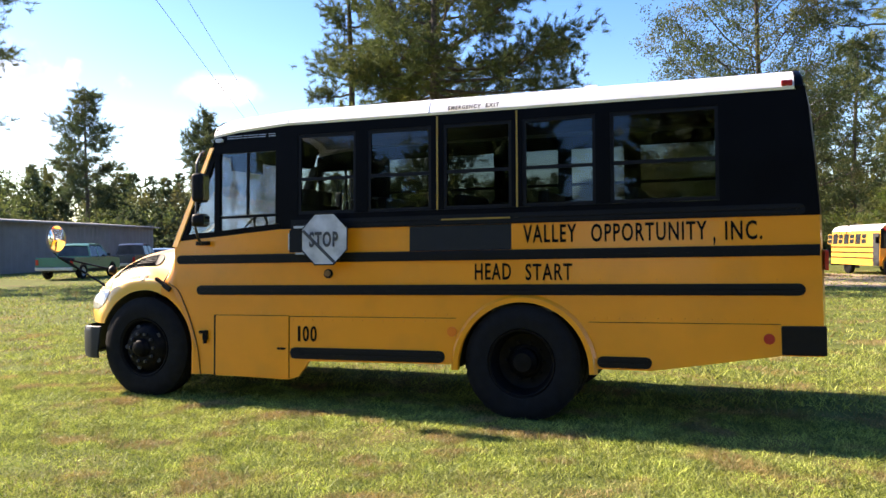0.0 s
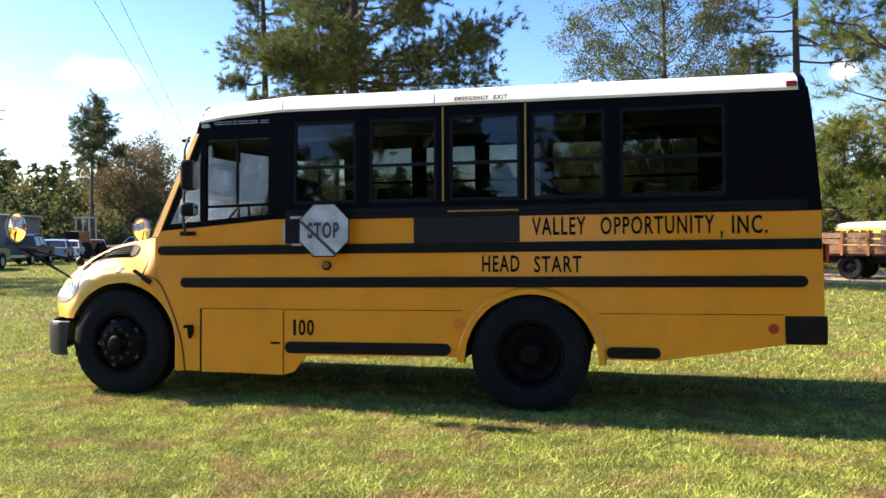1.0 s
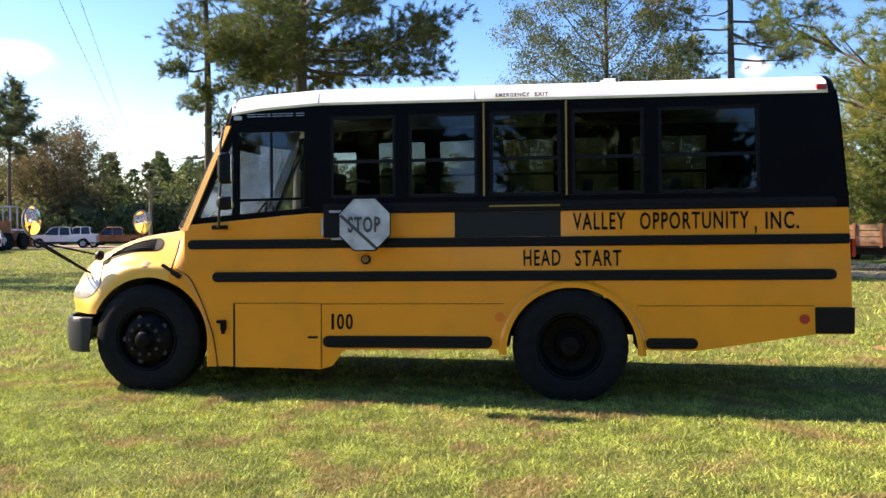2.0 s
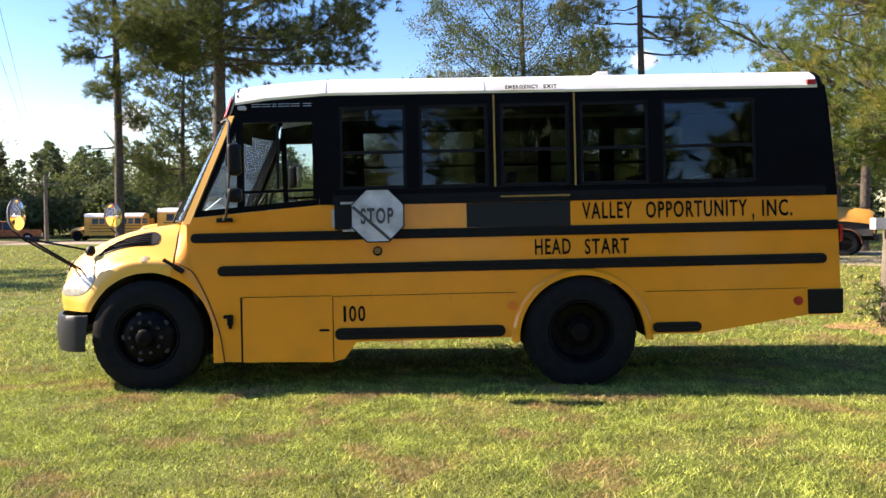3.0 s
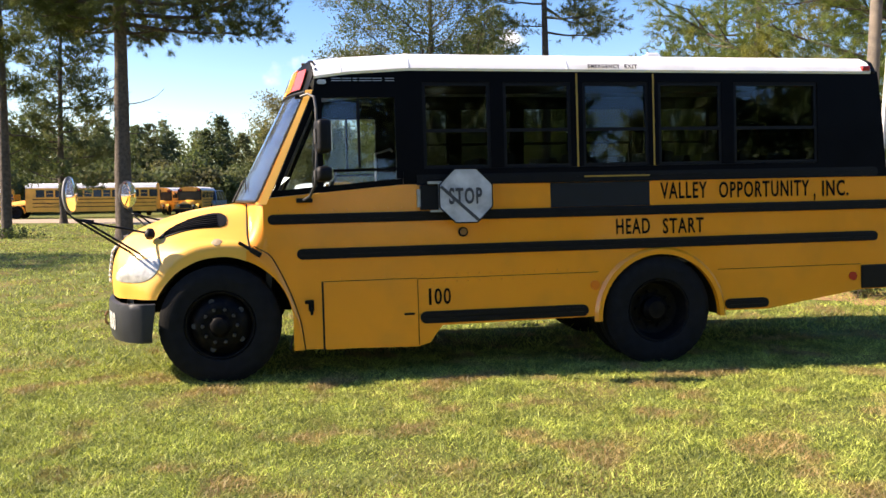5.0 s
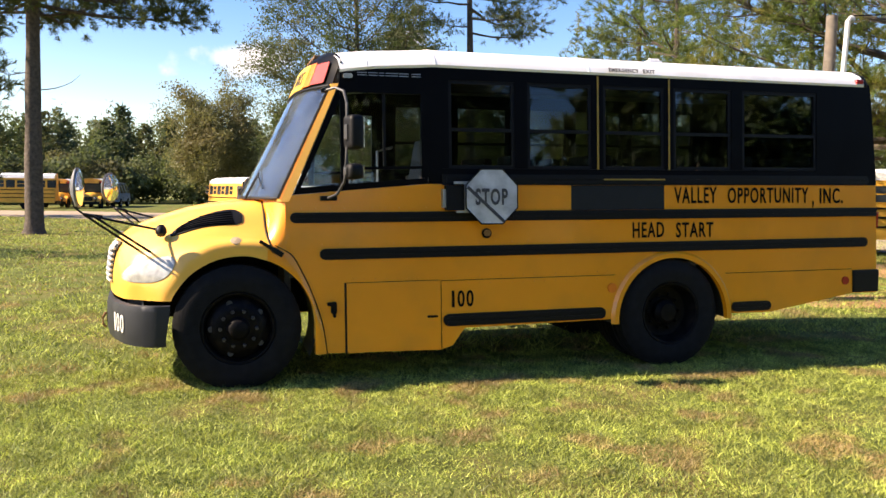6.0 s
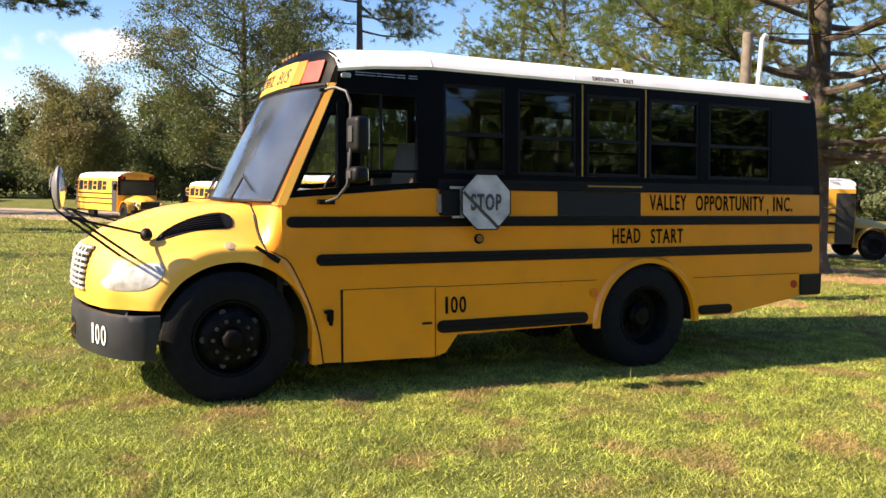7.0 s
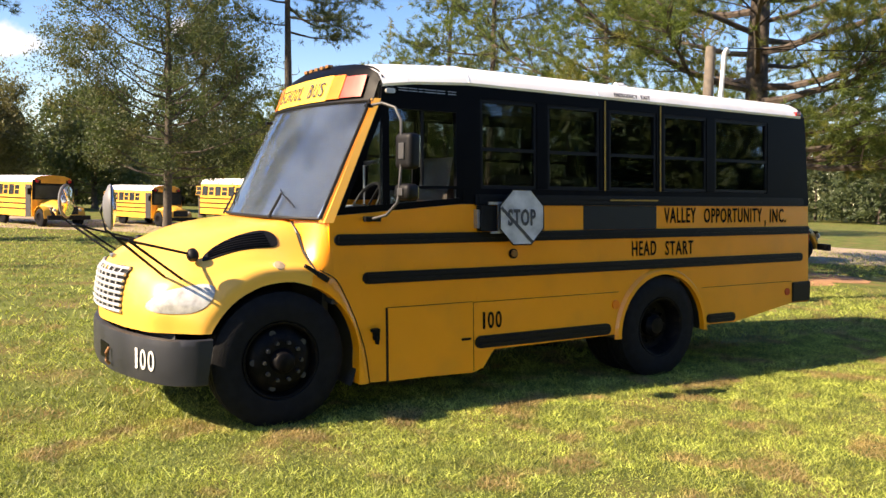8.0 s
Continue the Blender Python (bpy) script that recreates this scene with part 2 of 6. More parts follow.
def add_revolve(bm, profile, n=32, m=None):
    """Turns a profile of (radius, along) round the y axis."""
    rings = []
    for r, y in profile:
        rings.append([bm.verts.new((r * math.cos(2 * math.pi * k / n), y, r * math.sin(2 * math.pi * k / n))) for k in range(n)])
    for a, b in zip(rings, rings[1:]):
        for k in range(n):
            bm.faces.new((a[k], a[(k + 1) % n], b[(k + 1) % n], b[k]))
    if m is not None:
        for ring in rings:
            for v in ring:
                v.co = m @ v.co
    return bm


def add_grid(bm, rows, close=False):
    """A sheet through rows of points."""
    vs = [[bm.verts.new(p) for p in row] for row in rows]
    for a, b in zip(vs, vs[1:]):
        for k in range(len(a) - (0 if close else 1)):
            q = (k + 1) % len(a)
            bm.faces.new((a[k], a[q], b[q], b[k]))
    return bm


def smooth_rows(ctrl, n, m):
    """A fine sheet through a coarse one (Catmull-Rom both ways)."""
    def along(a, k):
        p = np.concatenate([2 * a[:1] - a[1:2], a, 2 * a[-1:] - a[-2:-1]])
        out = []
        for t in np.linspace(0, len(a) - 1, k):
            i = min(int(t), len(a) - 2)
            f = t - i
            p0, p1, p2, p3 = p[i], p[i + 1], p[i + 2], p[i + 3]
            out.append(0.5 * (2 * p1 + (p2 - p0) * f + (2 * p0 - 5 * p1 + 4 * p2 - p3) * f * f + (3 * p1 - p0 - 3 * p2 + p3) * f ** 3))
        return np.array(out)
    a = along(np.array(ctrl, float), n)
    return along(a.swapaxes(0, 1), m).swapaxes(0, 1)


def add_thick(bm, amount):
    """Gives an open sheet a thickness."""
    bmesh.ops.recalc_face_normals(bm, faces=bm.faces)
    bmesh.ops.solidify(bm, geom=list(bm.faces), thickness=amount)
    return bm


def lettering(name, body, height, width, mat, parent, m, depth=0.002, label="", bold=0.03, spacing=1.2):
    """Words in the built-in font, scaled to a width and a capital height."""
    cu = bpy.data.curves.new(name, "FONT")
    cu.body, cu.extrude, cu.align_x = body, depth, "LEFT"
    cu.resolution_u, cu.space_character = 3, spacing
    cu.offset = bold
    ob = bpy.data.objects.new(name, cu)
    scene.collection.objects.link(ob)
    dg = bpy.context.evaluated_depsgraph_get()
    me = bpy.data.meshes.new_from_object(ob.evaluated_get(dg))
    bpy.data.objects.remove(ob)
    bpy.data.curves.remove(cu)
    co = np.zeros(len(me.vertices) * 3)
    me.vertices.foreach_get("co", co)
    co = co.reshape(-1, 3)
    lo, hi = co.min(0), co.max(0)
    co[:, 0] = (co[:, 0] - lo[0]) / (hi[0] - lo[0]) * width
    caps = 0.0 if body.find(",") < 0 else lo[1]
    co[:, 1] = (co[:, 1] - (lo[1] if caps == 0.0 else 0.0)) / (hi[1] - (lo[1] if caps == 0.0 else 0.0)) * height
    me.vertices.foreach_set("co", co.ravel())
    me.materials.clear()
    me.materials.append(mat)
    for p in me.polygons:
        p.material_index = 0
    t = new(name, me)
    t.parent, t.matrix_local = parent, m
    if label:
        t["label"] = label
    return t

# ---- the yellow school bus ----
# x runs from the front axle to the rear, y from the near side to the far side, z up.
LEANING, WIDE = 0.0444, 2.44
RAKE = 0.01162


def near_y(z):
    return LEANING * z


def side_at(p, out=0.0, far=False):
    """A point (x, z) of a side wall, pushed out of the wall."""
    y = near_y(p[1]) - out
    return Vector((p[0], WIDE - y if far else y, p[1]))


def side_plate(bm, outline, out=0.0, thick=0.03, far=False):
    return add_prism(bm, outline, lambda p: side_at(p, out, far), lambda p: side_at(p, out - thick, far))


def rect(x0, x1, z0, z1):
    return [(x0, z0), (x1, z0), (x1, z1), (x0, z1)]


def round_rect(x0, x1, z0, z1, r, k=5):
    pts = []
    for cx, cz, a0 in ((x1 - r, z0 + r, -90), (x1 - r, z1 - r, 0), (x0 + r, z1 - r, 90), (x0 + r, z0 + r, 180)):
        for i in range(k + 1):
            a = radians(a0 + 90 * i / k)
            pts.append((cx + r * math.cos(a), cz + r * math.sin(a)))
    return pts


def arc(cx, cz, r, a0, a1, k=20):
    return [(cx + r * math.cos(radians(a0 + (a1 - a0) * i / k)), cz + r * math.sin(radians(a0 + (a1 - a0) * i / k))) for i in range(k + 1)]


bus = thing("school_bus", "yellow school bus with white roof and black window band", "bus", pose(0, 0, 0, 0, -math.degrees(math.atan(RAKE)), 0))
REAR_ARCH = (4.068, 0.360, 0.603)

for far in (False, True):
    # lower side sheet with its stepped skirt and the rear wheel arch
    outline = [(0.73, 0.215), (1.75, 0.19), (1.86, 0.222), (1.975, 0.372), (3.46, 0.385)]
    outline += [p for p in arc(*REAR_ARCH, 180, 0) if p[1] > 0.385]
    outline += [(4.665, 0.385), (5.16, 0.38), (6.165, 0.53), (6.47, 0.53), (6.455, 1.635), (1.65, 1.645), (0.49, 1.552), (0.42, 1.50), (0.42, 1.10), (0.50, 1.0), (0.60, 0.80), (0.69, 0.55)]
    part("side_panel", side_plate(B(), outline, 0, 0.03, far), YELLOW, bus)
    # flange round the rear wheel arch
    lip = B()
    rows = []
    for r, out in ((0.586, -0.03), (0.586, 0.028), (0.628, 0.03), (0.656, 0.0)):
        rows.append([side_at(p, out, far) for p in arc(REAR_ARCH[0], REAR_ARCH[1], r, 182, -2, 30)])
    part("wheel_arch", add_grid(lip, rows), YELLOW, bus, smooth=True)
    # dark wheel house
    house = B()
    rows = []
    for depth in (0.02, 0.75):
        rows.append([side_at(p, -depth, far) for p in arc(REAR_ARCH[0], REAR_ARCH[1], 0.625, 182, -2, 24)])
    part("wheel_house", add_grid(house, rows), INTERIOR, bus)

    # rub rails
    for x0, x1, z0, z1, ends in ((0.458, 6.455, 1.318, 1.406, "l"), (0.70, 6.347, 1.006, 1.10, "lr"), (1.78, 6.357, 1.636, 1.731, "r"), (1.775, 3.353, 0.395, 0.502, "lr"), (4.72, 5.17, 0.398, 0.492, "lr")):
        h = (z1 - z0) / 2
        ol = [(x0, z0)] if "l" not in ends else arc(x0 + h, z0 + h, h, 270, 90, 8)
        if "l" not in ends:
            ol = [(x0, z1), (x0, z0)][::-1]
            ol = [(x0, z0), (x0, z1)]
        if "r" in ends:
            ol = ol + arc(x1 - h, z0 + h, h, 90, -90, 8)
        else:
            ol = ol + [(x1, z1), (x1, z0)]
        bm = side_plate(B(), ol, 0.016, 0.018, far)
        for zc in (z0 + 0.3 * (z1 - z0), z0 + 0.7 * (z1 - z0)):
            side_plate(bm, round_rect(x0 + h * 0.7, x1 - (h * 0.7 if "r" in ends else 0.0), zc - 0.012, zc + 0.012, 0.011), 0.026, 0.012, far)
        part("rub_rail", bm, BLACK_MATT, bus)

    # belt: black sheet with two yellow fields
    if not far:
        part("belt_field", side_plate(B(), rect(3.015, 3.979, 1.408, 1.634), 0.004, 0.004), GREY_PANEL, bus, "dark blue-grey belt panel")

    # panel joints
    if not far:
        for x0, x1, z0, z1 in ((1.765, 3.46, 0.796, 0.801), (4.655, 6.16, 0.776, 0.781), (1.757, 1.762, 0.20, 0.80), (0.915, 1.75, 0.803, 0.807)):
            part("panel_joint", side_plate(B(), rect(x0, x1, z0, z1), 0.003, 0.003), RIM, bus)

# service door with its latch and hinge
sdoor = part("service_door", side_plate(B(), round_rect(0.925, 1.752, 0.205, 0.80, 0.012), 0.008, 0.008), YELLOW, bus)
part("door_seal", side_plate(B(), rect(0.905, 0.921, 0.20, 0.806), 0.007, 0.007), BLACK_MATT, bus)
latch = B()
side_plate(latch, round_rect(1.63, 1.725, 0.478, 0.498, 0.008), 0.014, 0.01)
part("door_latch", latch, RIM, sdoor)
hold = B()
side_plate(hold, round_rect(0.785, 0.835, 0.55, 0.65, 0.015), 0.03, 0.03)
side_plate(hold, round_rect(0.755, 0.83, 0.62, 0.65, 0.01), 0.05, 0.03)
side_plate(hold, round_rect(0.80, 0.825, 0.52, 0.58, 0.01), 0.04, 0.03)
part("hood_catch", hold, RIM, bus)

# window band: header, sill, pillars
ROOF_EDGE = ((0.90, 2.594), (1.2, 2.636), (1.73, 2.670), (4.0, 2.658), (6.36, 2.649))


def roof_edge(x):
    return float(np.interp(x, [p[0] for p in ROOF_EDGE], [p[1] for p in ROOF_EDGE]))


WINDOWS = ((1.848, 2.466), (2.59, 3.228), (3.345, 3.985), (4.085, 4.724), (4.849, 5.722))
for far in (False, True):
    head_ol = [(0.885, 2.47), (1.66, 2.47), (1.66, 2.555), (5.76, 2.555), (5.76, 2.50), (6.395, 2.50), (6.372, 2.662), (4.0, 2.667), (1.73, 2.678), (1.2, 2.644), (0.90, 2.600)]
    part("window_header", side_plate(B(), head_ol, 0.0, 0.05, far), BLACK, bus)
    part("window_sill", side_plate(B(), [(1.66, 1.646), (6.462, 1.636), (6.455, 1.776), (1.66, 1.782)], 0.003, 0.05, far), BLACK, bus)
    edges = [1.66] + [v for w in WINDOWS for v in w]
    for x0, x1 in zip(edges[0::2], edges[1::2]):
        part("window_pillar", side_plate(B(), rect(x0, x1, 1.782, 2.555), 0.0, 0.05, far), BLACK, bus)
    part("quarter_panel", side_plate(B(), [(5.722, 1.776), (6.455, 1.776), (6.395, 2.50), (5.76, 2.50), (5.76, 2.555), (5.722, 2.555)], 0.0, 0.05, far), BLACK, bus)
    for x0, x1 in WINDOWS:
        z0, z1, zm = 1.782, 2.555, 2.126
        win = part("window", side_plate(B(), rect(x0, x1, z0, z0 + 0.03), -0.008, 0.03, far), BLACK_MATT, bus)
        for a0, a1, b0, b1 in ((x0, x1, z1 - 0.03, z1), (x0, x0 + 0.028, z0 + 0.03, z1 - 0.03), (x1 - 0.028, x1, z0 + 0.03, z1 - 0.03), (x0 + 0.028, x1 - 0.028, zm - 0.018, zm + 0.012)):
            part("sash_rail", side_plate(B(), rect(a0, a1, b0, b1), -0.008, 0.03, far), BLACK_MATT, win)
        for b0, b1, dep in ((z0 + 0.03, zm - 0.018, 0.016), (zm + 0.012, z1 - 0.03, 0.026)):
            pane = part("pane", side_plate(B(), rect(x0 + 0.026, x1 - 0.026, b0, b1), -dep, 0.004, far), GLASS_BUS, win)
            pane.visible_shadow = False

TAPE = material("dull_yellow_tape", (0.34, 0.20, 0.03), 0.6, vary=0.15, scale=12)
# yellow outline of the emergency exit window
for x0, x1, z0, z1 in ((3.280, 3.297, 1.78, 2.635), (4.027, 4.043, 1.78, 2.635), (3.335, 3.975, 1.681, 1.696)):
    part("exit_marking", side_plate(B(), rect(x0, x1, z0, z1), 0.007 if z1 > 2 else 0.031, 0.004), TAPE, bus, "yellow reflective tape")

# driver's window, quarter glass and the slanting belt below it
for far in (False, True):
    low = side_plate(B(), [(0.49, 1.555), (1.65, 1.648), (1.65, 1.70), (0.555, 1.615)], 0.004, 0.045, far)
    dw = part("cab_window", low, BLACK, bus)
    for ol, thick in (([(1.60, 1.70), (1.66, 1.70), (1.66, 2.47), (1.60, 2.47)], 0.05), ([(0.885, 2.42), (1.60, 2.42), (1.60, 2.47), (0.885, 2.47)], 0.05),
                      ([(0.895, 1.64), (0.955, 1.645), (0.955, 2.42), (0.895, 2.42)], 0.05), ([(0.955, 1.765), (1.60, 1.775), (1.60, 1.80), (0.955, 1.79)], 0.04),
                      ([(0.49, 1.555), (0.555, 1.615), (0.895, 2.36), (0.885, 2.47)], 0.05)):
        part("window_bar", side_plate(B(), ol, 0.0, thick, far), BLACK, dw)
    for ol in ([(0.555, 1.615), (0.895, 1.64), (0.895, 2.36)], [(0.955, 1.645), (1.60, 1.70), (1.60, 1.775), (0.955, 1.765)], [(0.955, 1.79), (1.60, 1.80), (1.60, 2.42), (0.955, 2.42)]):
        pane = part("pane", side_plate(B(), ol, -0.02, 0.004, far), GLASS_CLEAR, dw)
        pane.visible_shadow = False
    part("sash_bar", side_plate(B(), rect(1.262, 1.286, 1.80, 2.42), -0.012, 0.02, far), BLACK_MATT, dw)

# roof
roof_bm = B()
PROFILE = ((0.0, -0.012), (-0.012, 0.010), (0.008, 0.046), (0.05, 0.104), (0.17, 0.162), (0.42, 0.202), (0.78, 0.228), (1.105, 0.236))


def roof_ring(x, drop=0.0, inset=0.0, bow=0.0):
    e = roof_edge(x)
    y0 = near_y(e) + inset
    half = [(y0 + a, e + b * (1 - drop)) for a, b in PROFILE]
    full = half + [(WIDE - y, z) for y, z in half[-2::-1]]
    return [Vector((x - bow * (1 - abs(y - WIDE / 2) / (WIDE / 2)) ** 0.6, y, z)) for y, z in full]


rings = [roof_ring(0.925, 0.05, 0.0, 0.13), roof_ring(1.0, 0.0, 0.0, 0.13), roof_ring(1.2, 0, 0, 0.05)] + [roof_ring(x) for x in (1.73, 2.5, 3.3, 4.0, 5.0, 5.9)] + [roof_ring(6.2), roof_ring(6.305)]
add_grid(roof_bm, rings)
roof = part("roof", roof_bm, ROOF_WHITE, bus, "white painted roof", smooth=True, sharp=50)
part("ceiling_liner", add_grid(B(), [[v + Vector((0, 0.03 if v.y < 1.2 else -0.03, -0.03)) for v in roof_ring(x)[3:-3]] for x in (1.05, 6.28)]), INTERIOR_LIGHT, bus)
for x in (1.13, 1.73, 3.2):
    ring = roof_ring(x)
    part("roof_seam", add_tube(B(), [v + (v - Vector((x, WIDE / 2, 1.6))).normalized() * 0.001 for v in ring[1:-1]], 0.003, 5), ROOF_WHITE, roof)
# roof hatch
hatch = part("roof_hatch", box(4.20, 4.75, 0.95, 1.49, 2.872, 2.918, bevel=0.02), ROOF_WHITE, roof)
part("hatch_vent", add_tube(box(4.42, 4.58, 1.14, 1.30, 2.918, 2.99, bevel=0.02), [(4.46, 1.22, 3.0), (4.58, 1.22, 3.0)], 0.02, 6), ROOF_WHITE, hatch)

# black moulded cap that ends the roof
rear_cap = [[v + (v - Vector((v.x, WIDE / 2, 1.6))).normalized() * grow for v in roof_ring(x, drop, inset)] for x, drop, inset, grow in ((6.296, 0.0, 0.0, -0.004), (6.296, 0.0, 0.0, 0.006), (6.345, 0.02, 0.004, 0.005), (6.366, 0.14, 0.03, 0.0), (6.33, 0.5, 0.12, 0.0))]
part("rear_cap", add_grid(B(), rear_cap), BLACK, bus, "black moulded rear roof cap", smooth=True, sharp=50)
# rear wall
rear_ctrl = []
for z, x in ((0.53, 6.47), (1.0, 6.47), (1.636, 6.458), (2.1, 6.43), (2.5, 6.395), (2.662, 6.36), (2.775, 6.33)):
    y0 = near_y(z) + (0 if z < 2.7 else 0.08)
    rear_ctrl.append([Vector((x + 0.05 * (1 - abs(2 * v - 1) ** 6), y0 + v * (WIDE - 2 * y0), z)) for v in np.linspace(0, 1, 17)])
part("rear_wall", add_thick(add_grid(B(), rear_ctrl[:3]), 0.03), YELLOW, bus, smooth=True)
part("rear_upper_wall", add_thick(add_grid(B(), rear_ctrl[2:]), 0.03), BLACK, bus, smooth=True)
part("rear_door_window", box(6.475, 6.495, 0.8, 1.64, 1.8, 2.45, bevel=0.008), GLASS_BUS, bus)
part("rear_bumper", box(6.165, 6.492, 0.014, 2.426, 0.535, 0.767, bevel=0.018), BLACK_MATT, bus, "black steel rear bumper")
for y in (0.16, 2.28):
    part("tail_lamp", box(6.49, 6.52, y - 0.08, y + 0.08, 1.2, 1.36, bevel=0.01), RED_LENS, bus)

# hood and fenders: lines from the cowl forward and down over the nose, each at its own y
CROWN = ((0.20, 1.515), (-0.30, 1.45), (-0.70, 1.33), (-0.92, 1.22), (-1.03, 1.09), (-1.065, 0.88), (-1.06, 0.70))
GRILLE_LINE = ((0.22, 1.51), (-0.30, 1.44), (-0.66, 1.31), (-0.86, 1.20), (-0.96, 1.07), (-1.00, 0.88), (-0.995, 0.70))
SHOULDER = ((0.25, 1.485), (-0.24, 1.405), (-0.57, 1.275), (-0.755, 1.16), (-0.87, 1.04), (-0.935, 0.87), (-0.93, 0.70))
HOOD_SIDE = ((0.26, 1.27), (-0.16, 1.275), (-0.46, 1.20), (-0.66, 1.10), (-0.78, 1.00), (-0.86, 0.85), (-0.86, 0.70))
FENDER_TOP = ((0.275, 1.185), (0.06, 1.205), (-0.26, 1.175), (-0.48, 1.08), (-0.62, 0.96), (-0.71, 0.83), (-0.72, 0.70))
FENDER_OUT = ((0.29, 1.13), (0.10, 1.155), (-0.16, 1.135), (-0.36, 1.03), (-0.48, 0.90), (-0.56, 0.79), (-0.585, 0.70))
FENDER_LIP = ((0.285, 1.007), (0.10, 1.053), (-0.12, 1.03), (-0.30, 0.943), (-0.41, 0.84), (-0.475, 0.75), (-0.50, 0.70))
HALF = ((CROWN, 1.22, 1.22), (GRILLE_LINE, 0.74, 0.74), (SHOULDER, 0.44, 0.50), (HOOD_SIDE, 0.22, 0.33), (FENDER_TOP, 0.115, 0.20), (FENDER_OUT, 0.035, 0.09), (FENDER_LIP, 0.035, 0.06))
lines = [[(x, ya + (yb - ya) * i / 6, z) for i, (x, z) in enumerate(line)] for line, ya, yb in HALF]
lines = lines[::-1] + [[(x, WIDE - y, z) for x, y, z in line] for line in lines[1:]]
hood_bm = add_grid(B(), [[Vector(p) for p in row] for row in smooth_rows(lines, 73, 43)])
hood = part("hood", add_thick(hood_bm, 0.015), SUNLIT_YELLOW, bus, smooth=True, sharp=60)


def hood_at(a, s, far=False, out=0.0):
    """A point of the hood: a counts the lines from the crown outward, s their stations from the cowl."""
    lo = len(HALF) - 1
    def grid(aa, ss):
        i, j = (lo - aa) / (2 * lo) * (HOOD_N - 1), ss / 6 * (HOOD_M - 1)
        i0, j0 = min(int(i), HOOD_N - 2), min(int(j), HOOD_M - 2)
        fi, fj = i - i0, j - j0
        g = HOOD_GRID
        return Vector((g[i0, j0] * (1 - fi) + g[i0 + 1, j0] * fi) * (1 - fj) + (g[i0, j0 + 1] * (1 - fi) + g[i0 + 1, j0 + 1] * fi) * fj)
    p = grid(a, s)
    n = (grid(a + 0.05, s) - grid(a - 0.05, s)).cross(grid(a, s + 0.05) - grid(a, s - 0.05)).normalized()
    if n.dot(p - Vector((-0.2, 1.22, 0.9))) < 0:
        n = -n
    p = p + n * out
    if far:
        p.y = WIDE - p.y
    return p


HOOD_N, HOOD_M = 73, 43
HOOD_GRID = smooth_rows(lines, HOOD_N, HOOD_M)


def hood_patch(outline, centre, bulge, edge, far, rings=6):
    """A domed lens or plate lying on the hood."""
    k = 6
    dense = []
    n = len(outline)
    for i in range(n):
        for f in range(k):
            p0, p1, p2, p3 = (np.array(outline[(i + d) % n]) for d in (-1, 0, 1, 2))
            t = f / k
            dense.append(0.5 * (2 * p1 + (p2 - p0) * t + (2 * p0 - 5 * p1 + 4 * p2 - p3) * t * t + (3 * p1 - p0 - 3 * p2 + p3) * t ** 3))
    rows = [[hood_at(*(np.array(centre) + (q - np.array(centre)) * 1.0), far, -0.015) for q in dense]]
    for r in range(rings):
        f = 1 - r / rings
        rows.append([hood_at(*(np.array(centre) + (q - np.array(centre)) * f), far, edge + bulge * (1 - f * f)) for q in dense])
    bm = add_grid(B(), rows, close=True)
    bm.faces.new([v for v in bm.verts][-len(dense):])
    return bm


# cowl between hood and cab, with the black hood joint
cowl_lines = []
rear_edge = [Vector((0.215, 1.22, 1.515)), Vector((0.235, 0.74, 1.51)), Vector((0.262, 0.44, 1.487)), Vector((0.272, 0.30, 1.39)), Vector((0.275, 0.222, 1.275)), Vector((0.287, 0.118, 1.19)), Vector((0.30, 0.045, 1.135)), Vector((0.33, 0.05, 1.05))]
cab_edge = [Vector((0.10, 1.22, 1.512)), Vector((0.14, 0.74, 1.512)), Vector((0.27, 0.36, 1.515)), Vector((0.37, 0.17, 1.518)), Vector((0.44, 0.085, 1.50)), Vector((0.46, 0.064, 1.38)), Vector((0.47, 0.058, 1.20)), Vector((0.48, 0.052, 1.05))]
for f in np.linspace(0, 1, 6):
    half = [a.lerp(b, f) + Vector((0, -0.012 * math.sin(math.pi * f), 0.002 * math.sin(math.pi * f))) for a, b in zip(rear_edge, cab_edge)]
    cowl_lines.append(half[::-1] + [Vector((p.x, WIDE - p.y, p.z)) for p in half[1:]])
part("cowl", add_grid(B(), cowl_lines), YELLOW, bus, smooth=True, sharp=50)
